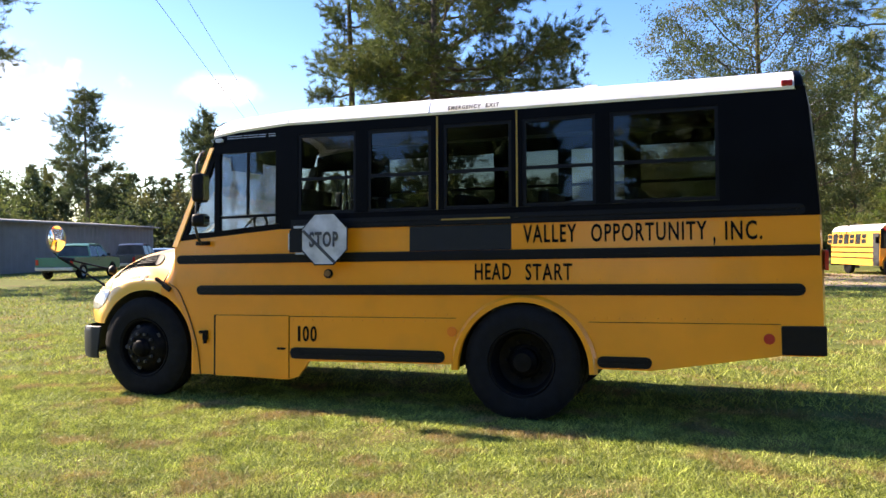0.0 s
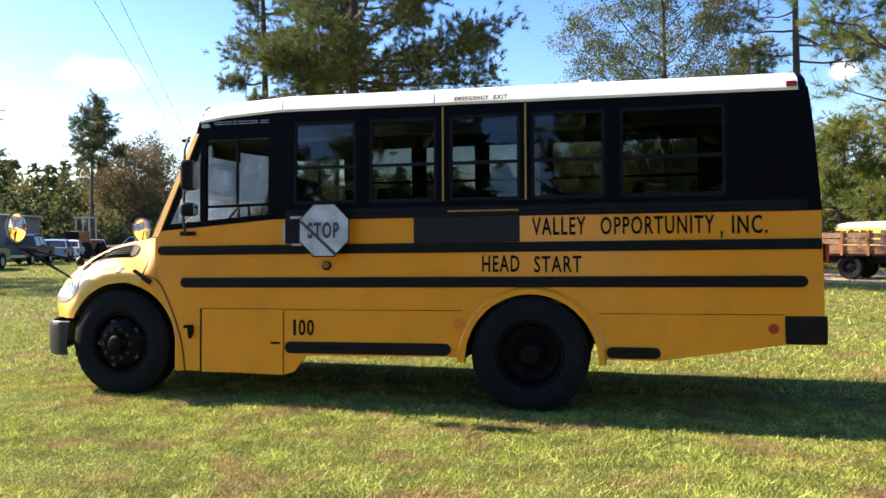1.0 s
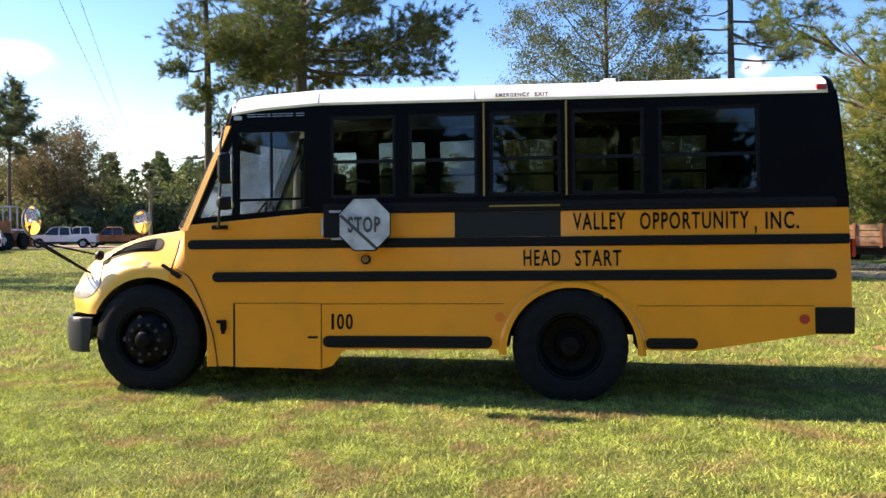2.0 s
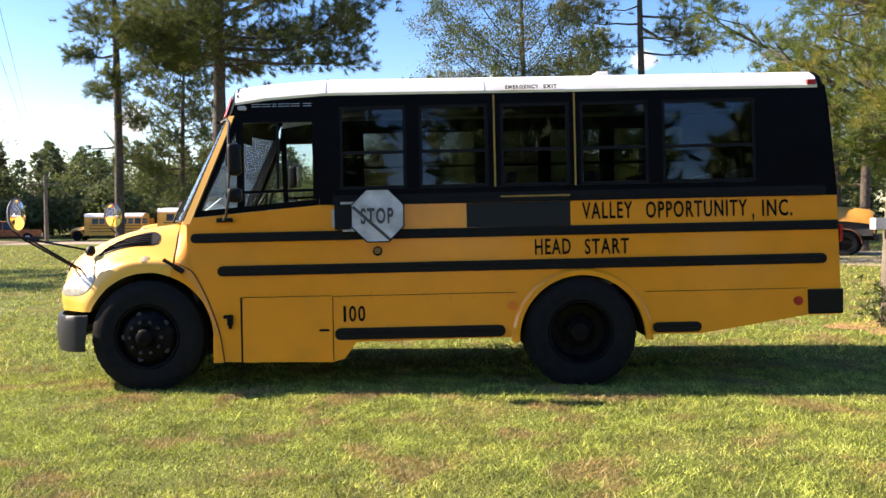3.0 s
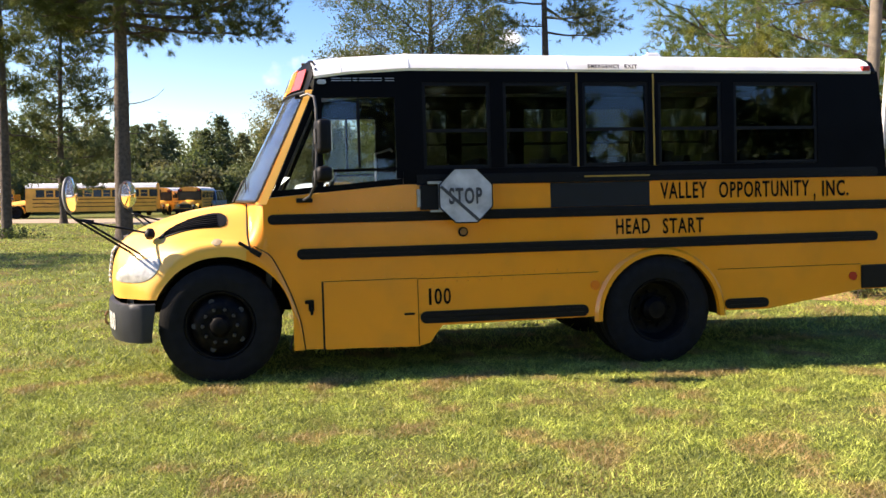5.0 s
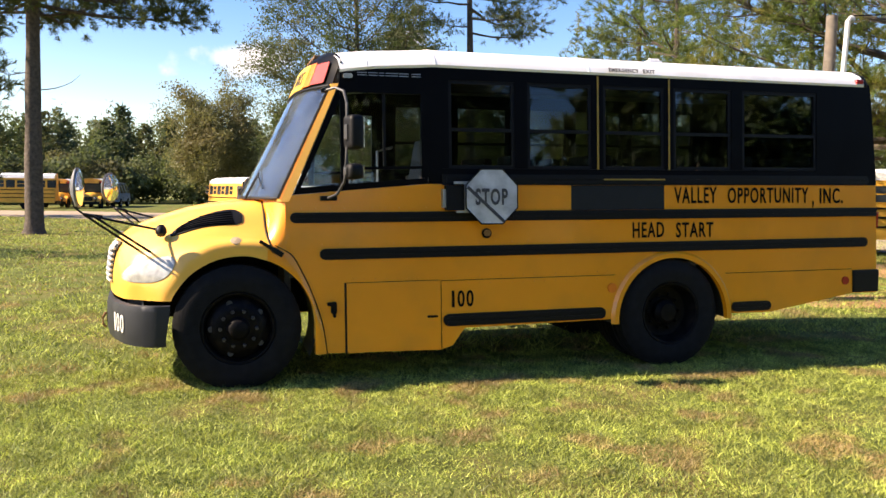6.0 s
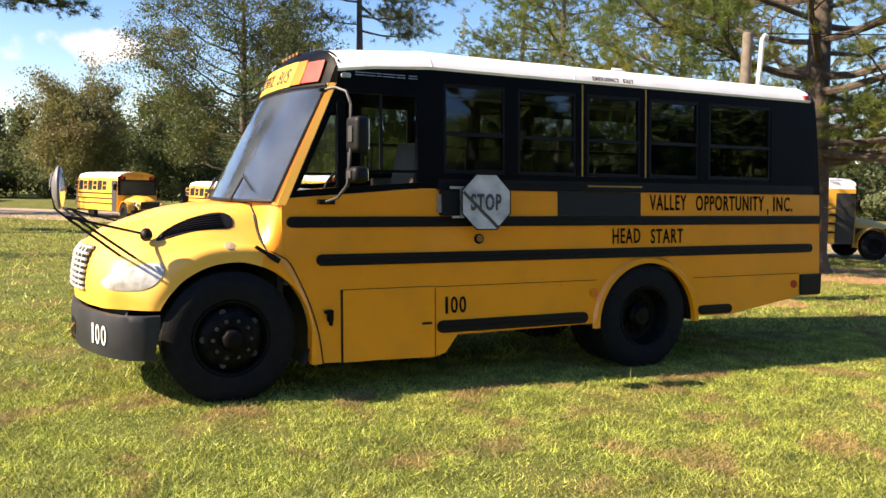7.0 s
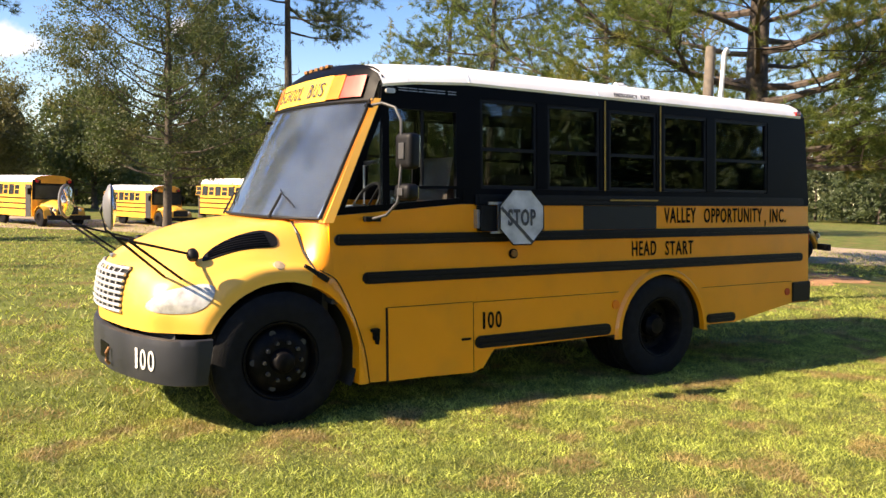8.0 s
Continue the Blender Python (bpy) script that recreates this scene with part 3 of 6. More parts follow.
for far in (False, True):
    pts = [p + Vector((-0.006, -0.004, 0.004)) for p in rear_edge[2:7]]
    part("hood_joint", add_tube(B(), [(p.x, WIDE - p.y if far else p.y, p.z) for p in pts], 0.007, 6), BLACK_MATT, bus)
    # fender crescent behind the wheel
    flare = []
    for f, out in ((0.0, -0.10), (0.0, 0.020), (0.3, 0.026), (0.75, 0.016), (1.0, 0.004)):
        row = []
        for zz in np.linspace(0.212, 1.10, 22):
            d2 = 0.605 ** 2 - (zz - 0.45) ** 2
            xi = 0.05 + math.sqrt(max(d2, 0.0)) if zz > 0.45 else 0.652 - 0.006 * abs(zz - 0.40)
            if zz > 1.02:
                xi = 0.27
            xo = float(np.interp(zz, (0.207, 0.471, 0.727, 0.941, 1.059, 1.137), (0.751, 0.713, 0.631, 0.535, 0.462, 0.33)))
            row.append(side_at((xi + (max(xo, xi + 0.02) - xi) * f, zz), out, far))
        flare.append(row)
    part("fender_flare", add_grid(B(), flare), YELLOW, bus, smooth=True)
    seam = [side_at(p, 0.008, far) for p in ((0.33, 1.137), (0.462, 1.059), (0.535, 0.941), (0.631, 0.727), (0.713, 0.471), (0.751, 0.207))]
    seam = [Vector(p) for p in smooth_rows([[tuple(p), tuple(p)] for p in seam], 20, 2)[:, 0]]
    part("fender_seam", add_tube(B(), seam, 0.004, 5), BLACK_MATT, bus)
    liner = [[side_at(p, -d, far) for p in arc(0.05, 0.45, 0.615, -25, 155, 24)] for d in (0.04, 0.6)]
    part("wheel_house", add_grid(B(), liner), INTERIOR, bus)
    # rubber hood strap on the fender
    k = -1 if far else 1
    y0 = WIDE if far else 0.0
    m = pose(0.30, y0 + k * 0.030, 1.115, 0, 33, 0)
    part("hood_strap", add_box(box(-0.11, 0.11, -0.02, 0.02, -0.014, 0.014, bevel=0.006, m=m), 0.01, 0.11, -0.032, 0.02, -0.022, 0.022, 0.008, m), BLACK_MATT, bus)
    # hood vent: dark plate with slats along it
    vent = part("hood_vent", hood_patch([(2.78, 2.02), (2.52, 1.75), (2.30, 1.2), (2.17, 0.62), (2.30, 0.40), (2.60, 0.36), (2.82, 0.50), (2.86, 1.2), (2.87, 1.75)], (2.55, 1.1), 0.004, 0.008, far), BLACK_MATT, bus, smooth=True, sharp=50)
    for i in range(6):
        a = 2.30 + i * 0.095
        s1 = float(np.interp(a, (2.25, 2.4, 2.55, 2.8), (0.95, 1.40, 1.72, 1.88)))
        part("slat", add_tube(B(), [hood_at(a + 0.02 * math.sin(2 * s), s, far, 0.014) for s in np.linspace(0.52, s1, 9)], 0.005, 5), BLACK, vent)
    # headlamp set into the nose corner
    lens_ol = [(2.62, 4.86), (2.75, 4.45), (3.10, 3.95), (3.60, 3.47), (4.12, 3.20), (4.52, 3.32), (4.74, 3.68), (4.72, 4.2), (4.50, 4.6), (4.10, 4.86), (3.35, 4.98)]
    lamp = part("headlamp", hood_patch(lens_ol, (3.8, 4.2), 0.020, 0.006, far), CLEAR_LENS, bus, "clear hazed plastic headlamp", smooth=True, sharp=60)
    # hood knob, marker and mirror arms
    ky = y0 + k * 0.30
    part("rubber_knob", add_revolve(B(), [(0.0, -0.05), (0.03, -0.045), (0.045, -0.02), (0.045, 0.01), (0.03, 0.04), (0.0, 0.045)], 14, pose(-0.57, ky - k * 0.01, 1.262, 60, 0, 0)), BLACK_MATT, bus, smooth=True)
    mir_c = Vector((-1.16, y0 + k * 0.10, 1.615))
    mirror = part("crossview_mirror", add_revolve(B(), [(0.0, -0.012), (0.09, -0.012), (0.125, -0.004), (0.13, 0.004), (0.12, 0.02), (0.06, 0.05), (0.0, 0.058)], 24,
                  Matrix.Translation(mir_c) @ pose(0, 0, 0, 0, 0, 80 if not far else 53) @ Matrix.Diagonal((0.93, 1, 1.22, 1))), MIRROR_GREY, bus, "grey-backed oval crossview mirror on thin arms", smooth=True)
    part("mirror_glass", add_revolve(B(), [(0.0, -0.034), (0.06, -0.029), (0.115, -0.012), (0.115, -0.008)], 24,
                  Matrix.Translation(mir_c) @ pose(0, 0, 0, 0, 0, 80 if not far else 53) @ Matrix.Diagonal((0.93, 1, 1.22, 1))), MIRROR, mirror, smooth=True)
    foot = mir_c + Vector((0.03, 0.0, -0.21))
    for points, r in (([mir_c + Vector((-0.03, 0, 0.08)), mir_c + Vector((-0.07, 0, -0.02)), mir_c + Vector((-0.04, 0, -0.15)), foot], 0.008),
                      ([foot, (-0.57, ky, 1.262)], 0.010), ([foot, (-0.71, y0 + k * 0.40, 1.06)], 0.010),
                      ([foot + Vector((0.08, 0, -0.02)), (-0.62, y0 + k * 0.28, 1.06)], 0.010), ([foot, foot + Vector((0.12, k * 0.10, -0.02))], 0.012)):
        part("mirror_arm", add_tube(B(), points, r, 7), BLACK_MATT, mirror)
    for p in ((-0.71, y0 + k * 0.40, 1.07), (-0.62, y0 + k * 0.28, 1.07)):
        part("arm_foot", box(p[0] - 0.03, p[0] + 0.03, p[1] - 0.02, p[1] + 0.02, p[2] - 0.03, p[2] + 0.012, bevel=0.006), BLACK_MATT, mirror)

# grille
frame_bm = B()
def nose_x(y, z):
    f = abs(y - 1.22) / 0.5
    return float(np.interp(z, (0.70, 0.88, 1.08, 1.20), (-1.06, -1.065, -1.035, -0.94))) + 0.066 * f * f
grille = part("grille", add_thick(add_grid(frame_bm, [[Vector((nose_x(y, z) - 0.006, y, z)) for y in np.linspace(0.70, 1.74, 15)] for z in (0.80, 0.90, 1.0, 1.08, 1.15)]), 0.008), BLACK_MATT, bus)
for i in range(8):
    z = 0.815 + i * 0.046
    part("grille_bar", add_tube(B(), [(nose_x(y, z) - 0.018, y, z) for y in np.linspace(0.69, 1.75, 13)], 0.0125, 6), GRILLE_SILVER, grille)
for y in np.linspace(0.80, 1.64, 8):
    part("grille_post", add_tube(B(), [(nose_x(y, z) - 0.02, y, z) for z in (0.81, 0.9, 1.0, 1.08, 1.145)], 0.008, 5), GRILLE_SILVER, grille)
part("hood_badge", box(-0.98, -0.945, 1.17, 1.27, 1.185, 1.215, bevel=0.008), STEEL, hood)

# front bumper
def bumper_x(y):
    return float(np.interp(abs(y - 1.22), (0.0, 0.42, 0.72, 0.92, 1.02, 1.09, 1.14, 1.18, 1.205, 1.22), (-1.09, -1.06, -0.985, -0.915, -0.87, -0.825, -0.78, -0.72, -0.66, -0.60)))
ys = np.concatenate([(0.0, 0.006, 0.015, 0.028, 0.04, 0.06, 0.08, 0.105, 0.13, 0.165, 0.2, 0.25, 0.3), np.linspace(0.4, 2.04, 15), (2.14, 2.19, 2.24, 2.275, 2.31, 2.335, 2.36, 2.38, 2.40, 2.412, 2.425, 2.434, 2.44)])
rows = []
for z, out in ((0.335, 0.05), (0.345, 0.012), (0.40, 0.0), (0.62, 0.0), (0.665, 0.012), (0.675, 0.05)):
    row = [Vector((bumper_x(y) + out, min(max(y, out * 0.4), WIDE - out * 0.4), z - 0.03 * (1 - min(1, abs(y - 1.22))) * 0)) for y in ys]
    rows.append([Vector((-0.505 if z > 0.5 else -0.54, out * 0.4, z)), Vector((-0.56, out * 0.4, z))] + row + [Vector((-0.56, WIDE - out * 0.4, z)), Vector((-0.505 if z > 0.5 else -0.54, WIDE - out * 0.4, z))])
bumper = part("front_bumper", add_thick(add_grid(B(), rows), 0.02), BUMPER, bus, "scuffed dark grey steel front bumper", smooth=True, sharp=50)
part("bumper_gap", add_grid(B(), [[Vector((bumper_x(y) + 0.16, y, z)) for y in np.linspace(0.22, 2.22, 21)] for z in (0.60, 0.74)]), INTERIOR, bus)
# black patch on the bumper's face, painting the shade inside the tow hole
part("tow_opening_patch", add_thick(add_grid(B(), [[Vector((bumper_x(y) - 0.004, y, z)) for y in np.linspace(0.86, 1.10, 5)] for z in (0.42, 0.545)]), 0.004), BLACK, bumper)
part("tow_hook", add_tube(B(), [(bumper_x(0.80) - 0.01, 0.80, 0.40), (bumper_x(0.80) - 0.035, 0.80, 0.43), (bumper_x(0.80) - 0.035, 0.80, 0.49), (bumper_x(0.80) - 0.01, 0.80, 0.53)], 0.012, 7), DULL_AMBER, bumper, "rusty tow hook")
for y, ch, wide in ((0.406, "1", 0.030), (0.345, "0", 0.070), (0.258, "0", 0.070)):
    slope = (bumper_x(y - wide) - bumper_x(y)) / wide
    e1 = Vector((slope, -1, 0)).normalized()
    m_num = Matrix((e1, Vector((0, 0, 1)), e1.cross(Vector((0, 0, 1))))).transposed().to_4x4()
    m_num.translation = Vector((min(bumper_x(y), bumper_x(y - wide) - slope * wide), y, 0.435)) + e1.cross(Vector((0, 0, 1))) * 0.008
    lettering("unit_number", ch, 0.150, wide, LETTER_WHITE, bumper, m_num, bold=0.0)

# windscreen, header with signs, front pillars
def front_at(v, z):
    """The curved front of the cab: v from the near (0) to the far side (1)."""
    f = abs(2 * v - 1) ** 2.6
    xn = float(np.interp(z, (1.42, 2.47, 2.60, 2.80), (0.335, 0.83, 0.875, 0.93)))
    xc = float(np.interp(z, (1.42, 2.47, 2.60, 2.90), (0.05, 0.60, 0.66, 0.78)))
    y0 = near_y(z) + 0.04
    return Vector((xc + (xn - xc) * f, y0 + v * (WIDE - 2 * y0), z))


vs_glass = np.linspace(0.009, 0.991, 29)
wind = part("windscreen", add_thick(add_grid(B(), [[front_at(v, z) for v in vs_glass] for z in np.linspace(1.53, 2.47, 9)]), 0.006), GLASS_SCREEN, bus, "curved windscreen with dust and a painted glare veil", smooth=True)
wind.visible_shadow = False
for path in ([front_at(v, 1.525) for v in vs_glass], [front_at(v, 2.475) for v in vs_glass], [front_at(0.007, z) for z in np.linspace(1.525, 2.475, 8)], [front_at(0.993, z) for z in np.linspace(1.525, 2.475, 8)]):
    part("windscreen_seal", add_tube(B(), [p + Vector((-0.006, 0, 0)) for p in path], 0.014, 6), BLACK_MATT, bus)
scuttle = []
for v in np.linspace(0, 0.5, 15):
    top = front_at(v, 1.53) + Vector((-0.004, 0, 0))
    edge_y = [p.y for p in cab_edge[4::-1]]
    base = Vector((float(np.interp(top.y, edge_y, [p.x for p in cab_edge[4::-1]])), top.y, float(np.interp(top.y, edge_y, [p.z for p in cab_edge[4::-1]]))))
    scuttle.append([base, base.lerp(top, 0.5) + Vector((-0.004, 0, 0.002)), top])
scuttle = scuttle + [[Vector((p.x, WIDE - p.y, p.z)) for p in row] for row in scuttle[-2::-1]]
part("scuttle", add_grid(B(), scuttle), YELLOW, bus, smooth=True)
for far in (False, True):
    pil, trim = [], []
    for z in np.linspace(1.495, 2.49, 10):
        a = front_at(0.006 if not far else 0.994, z)
        a = a + Vector((-0.01, 0, 0.0))
        b = front_at(0.0 if not far else 1.0, z) + Vector((0.015, 0, 0))
        xb = 0.47 + (z - 1.552) * (0.885 - 0.49) / (2.47 - 1.555) + 0.008
        c = side_at((xb, z), 0.006, far)
        d = side_at((xb, z), -0.03, far)
        mid = (b + side_at((xb - 0.05, z), 0.0, far)) / 2 + Vector((-0.012, 0.012 if far else -0.012, 0))
        pil.append([a, b, mid, c, d])
        inward = Vector((0.02, -0.02 if far else 0.02, 0))
        trim.append([a + inward, (b + d) / 2 + inward * 1.5, d + inward * 0.3])
    # takes the hood's paler yellow, so the pillar looks sunlit
    part("front_pillar", add_grid(B(), pil), SUNLIT_YELLOW, bus, smooth=True, sharp=60)
    part("pillar_trim", add_grid(B(), trim), INTERIOR, bus, smooth=True)

head_rows = [[front_at(v, z) for v in np.linspace(0, 1, 33)] for z in (2.47, 2.55, 2.65, 2.74)]
top_ring = roof_ring(0.95, 0.05, 0.0, 0.13)
ring_y = [p.y for p in top_ring[1:-1]]
top_row = []
for v in np.linspace(0, 1, 33):
    y = 0.13 + v * (WIDE - 0.26)
    top_row.append(Vector((float(np.interp(y, ring_y, [p.x for p in top_ring[1:-1]])), y, float(np.interp(y, ring_y, [p.z for p in top_ring[1:-1]])) + 0.012)))
lip_row = [Vector((p.x - 0.012 * min(1, 6 * min(v, 1 - v)), p.y, p.z + 0.004)) for p, v in zip(top_row, np.linspace(0, 1, 33))]
for r in (1, 2, 3):
    for i, v in enumerate(np.linspace(0, 1, 33)):
        p = head_rows[r][i]
        limit = lip_row[i].z - 0.02 * (4 - r)
        if p.z > limit:
            p.z = limit
part("front_cap", add_thick(add_grid(B(), head_rows + [lip_row, top_row]), 0.012), BLACK, bus, "black moulded front roof cap", smooth=True, sharp=50)


def header_sheet(name, v0, v1, z0, z1, out, mat, label=""):
    rows = [[front_at(v, z) + Vector((-out, 0, 0.25 * out)) for v in np.linspace(v0, v1, 9)] for z in (z0, (z0 + z1) / 2, z1)]
    return part(name, add_thick(add_grid(B(), rows), 0.008), mat, bus, label, smooth=True)


board = header_sheet("sign_board", 0.24, 0.76, 2.495, 2.715, 0.016, SIGN_YELLOW, "yellow sign board above the windscreen")
header_sheet("amber_lamp", 0.155, 0.235, 2.50, 2.705, 0.022, AMBER_LENS)
header_sheet("amber_lamp", 0.765, 0.845, 2.50, 2.705, 0.022, AMBER_LENS)
header_sheet("red_lamp", 0.045, 0.15, 2.505, 2.685, 0.022, FADED_RED)
header_sheet("red_lamp", 0.85, 0.955, 2.505, 2.685, 0.022, FADED_RED)
words = "SCHOOL BUS"
for i, ch in enumerate(words):
    if ch == " ":
        continue
    v = 0.735 - (i + 0.5) * 0.047
    p, q = front_at(v + 0.018, 2.535), front_at(v - 0.018, 2.535)
    e1 = (q - p).normalized()
    e2 = (front_at(v, 2.68) - front_at(v, 2.535)).normalized()
    e3 = e1.cross(e2)
    m = Matrix((e1, e2, e3)).transposed().to_4x4()
    m.translation = p + e3 * 0.024
    lettering("letter", ch, 0.135, (q - p).length * 0.92, SIGN_GREY, board, m, bold=0.0)
for i, y in enumerate((0.98, 1.10, 1.22, 1.34, 1.46)):
    part("roof_marker", box(0.79, 0.845, y - 0.035, y + 0.035, 2.82, 2.850, bevel=0.010), DULL_AMBER, bus)
part("side_marker", side_plate(B(), round_rect(0.92, 1.0, 2.535, 2.575, 0.018), 0.03, 0.03), CLEAR_LENS, bus, "clear marker lamp")
# maker's mark: plain bars
for x0, x1 in ((1.045, 1.13), (1.14, 1.22), (1.235, 1.275), (1.29, 1.40), (1.41, 1.49), (1.52, 1.60)):
    part("badge_bar", side_plate(B(), rect(x0, x1, 2.566, 2.572), 0.003, 0.002), STEEL, bus)
    part("badge_bar", side_plate(B(), rect(x0, x1, 2.587, 2.593), 0.003, 0.002), STEEL, bus)

# wipers
def on_glass(y, z, out=0.03):
    return front_at((y - 0.13) / (WIDE - 0.26), z) + Vector((-out, 0, out * 0.5))


for y in (0.62, 1.78):
    w = B()
    add_tube(w, [on_glass(y, 1.50), on_glass(y - 0.01, 1.60), on_glass(y - 0.02, 1.70)], 0.011, 6)
    add_tube(w, [on_glass(y + 0.05, 1.74, 0.015), on_glass(y - 0.02, 1.70, 0.018), on_glass(y - 0.22, 1.60, 0.015)], 0.006, 6)
    part("wiper", w, BLACK_MATT, bus)

ARM_GREY = material("dark_grey_tube", (0.05, 0.05, 0.053), 0.5, 0.3, vary=0.15, scale=20)
# side mirrors on a bent tube
for far in (False, True):
    k, y0 = (-1, WIDE) if far else (1, 0.0)
    def at(x, y, z):
        return Vector((x, y0 + k * (y * 1.9 if far and y < 0 else y), z))
    t = B()
    add_tube(t, [at(0.76, 0.07, 2.42), at(0.84, 0.0, 2.44), at(0.89, -0.12, 2.40), at(0.90, -0.20, 2.30), at(0.90, -0.21, 2.0), at(0.885, -0.21, 1.74), at(0.875, -0.20, 1.66), at(0.83, -0.10, 1.56), at(0.77, 0.03, 1.525)], 0.012, 8)
    arm = part("mirror_arm", t, ARM_GREY, bus, smooth=True)
    part("arm_foot", box(-0.07, 0.07, -0.03, 0.03, -0.02, 0.02, bevel=0.008, m=Matrix.Translation(at(0.78, 0.045, 1.525))), BLACK_MATT, arm)
    part("arm_foot", box(0.73, 0.79, y0 + min(k * 0.05, k * 0.10), y0 + max(k * 0.05, k * 0.10), 2.405, 2.435, bevel=0.006), BLACK_MATT, arm)
    def housing(c, w, h, d):
        bm = B()
        add_box(bm, -d / 2, d / 2, -w / 2, w / 2, -h / 2, h / 2)
        bmesh.ops.bevel(bm, geom=list(bm.edges), offset=min(d, w) * 0.38, segments=4, affect="EDGES", profile=0.6)
        for v in bm.verts:
            v.co = Matrix.Translation(c) @ pose(0, 0, 0, 0, 0, 14 * k) @ v.co
        return bm
    for c, w, h, d in ((at(0.95, -0.22, 2.06), 0.185, 0.28, 0.12), (at(0.945, -0.22, 1.745), 0.175, 0.13, 0.13)):
        mh = part("mirror_housing", housing(c, w, h, d), BLACK_MATT, arm, smooth=True, sharp=70)
        gl = box(d / 2 - 0.004, d / 2 + 0.003, -w / 2 + 0.02, w / 2 - 0.02, -h / 2 + 0.02, h / 2 - 0.02, bevel=0.002, m=Matrix.Translation(c) @ pose(0, 0, 0, 0, 0, 14 * k))
        part("mirror_glass", gl, MIRROR, mh)
        part("clamp", box(-d / 2 - 0.012, -d / 2 + 0.02, -0.03, 0.03, -h * 0.22, h * 0.22, bevel=0.006, m=Matrix.Translation(c) @ pose(0, 0, 0, 0, 0, 14 * k)), ARM_GREY, mh)

# wheels
def tyre_profile(w):
    return [(0.285, 0.02), (0.30, 0.0), (0.37, -0.012), (0.44, -0.008), (0.478, 0.012), (0.502, 0.04), (0.506, w / 2), (0.502, w - 0.04), (0.478, w - 0.012), (0.40, w), (0.30, w), (0.285, w - 0.02)]


def wheel(name, x, z, y, deep, flip):
    hub = new(name)
    hub.parent = bus
    hub.matrix_local = pose(x, y, z, 0, 0, 180 if flip else 0) @ Matrix.Diagonal((1.03, 1, 1.03, 1))
    w = 0.27
    prof = tyre_profile(w)
    prof = prof[:5] + [(0.506, 0.03), (0.508, 0.08), (0.496, 0.085), (0.496, 0.095), (0.509, 0.10), (0.509, 0.17), (0.496, 0.175), (0.496, 0.185), (0.508, 0.19), (0.506, w - 0.03)] + prof[8:]
    bm = add_revolve(B(), prof + [(0.285, 0.02)], 120)
    for v in bm.verts:
        r = math.hypot(v.co.x, v.co.z)
        if r > 0.50 and round(math.degrees(math.atan2(v.co.z, v.co.x)) / 3 + v.co.y * 12) % 3 == 0:
            v.co.x *= 0.990
            v.co.z *= 0.990
    part("tyre", bm, TYRE, hub, smooth=True, sharp=30)
    if deep:
        prof = [(0.292, 0.012), (0.285, 0.0), (0.272, 0.004), (0.262, 0.03), (0.25, 0.10), (0.235, 0.15), (0.20, 0.165), (0.15, 0.165), (0.13, 0.15), (0.0, 0.15)]
        cap = [(0.12, 0.16), (0.115, 0.09), (0.10, 0.075), (0.085, 0.06), (0.08, 0.045), (0.0, 0.04)]
        nut_y, nut_r = 0.145, 0.165
    else:
        prof = [(0.292, 0.012), (0.285, 0.0), (0.272, 0.004), (0.262, 0.03), (0.255, 0.06), (0.235, 0.04), (0.20, 0.0), (0.17, -0.018), (0.13, -0.02), (0.0, -0.02)]
        cap = [(0.095, -0.02), (0.09, -0.045), (0.075, -0.06), (0.07, -0.085), (0.055, -0.095), (0.0, -0.097)]
        nut_y, nut_r = -0.022, 0.142
    rim = part("rim", add_revolve(B(), prof, 40), RIM, hub, smooth=True, sharp=35)
    part("hub_cap", add_revolve(B(), cap, 24), RIM, rim, smooth=True, sharp=35)
    for i in range(10):
        a = 2 * math.pi * i / 10
        nut = add_revolve(B(), [(0.0, -0.03), (0.014, -0.03), (0.016, 0.0), (0.0, 0.0)], 6, Matrix.Translation((nut_r * math.cos(a), nut_y, nut_r * math.sin(a))))
        part("lug_nut", nut, RIM if deep else ARM_GREY, rim)
    if not deep:
        for i in range(5):
            a = 2 * math.pi * (i + 0.5) / 5
            part("hand_hole", add_revolve(B(), [(0.0, -0.006), (0.024, -0.006), (0.024, 0.004), (0.0, 0.004)], 12, Matrix.Translation((0.212 * math.cos(a), 0.012, 0.212 * math.sin(a)))), INTERIOR, rim)
    return hub


AXLE = 4.055
ZF, ZR = 0.458, 0.458 - AXLE * RAKE
wheel("front_wheel", 0.025, ZF, 0.045, False, False)
wheel("front_wheel", 0.025, ZF, WIDE - 0.045, False, True)
for yy in (0.03, 0.36):
    wheel("rear_wheel", AXLE, ZR, yy, True, False)
    wheel("rear_wheel", AXLE, ZR, WIDE - yy, True, True)

# underbody
under = B()
for y in (0.80, 1.56):
    add_box(under, -0.95, 6.3, y - 0.04, y + 0.04, 0.50, 0.72)
add_tube(under, [(AXLE, 0.3, ZR), (AXLE, 2.14, ZR)], 0.09, 10)
add_box(under, 3.75, 4.28, 1.05, 1.4, ZR - 0.16, ZR + 0.18, 0.08)
add_tube(under, [(0.0, 0.25, ZF - 0.05), (0.0, 2.19, ZF - 0.05)], 0.06, 8)
add_box(under, 2.2, 3.2, 1.65, 2.3, 0.36, 0.72, 0.06)
add_box(under, -0.6, 0.9, 0.85, 1.6, 0.45, 1.1, 0.05)
add_box(under, 3.1, 3.5, 0.35, 0.8, 0.35, 0.7, 0.05)
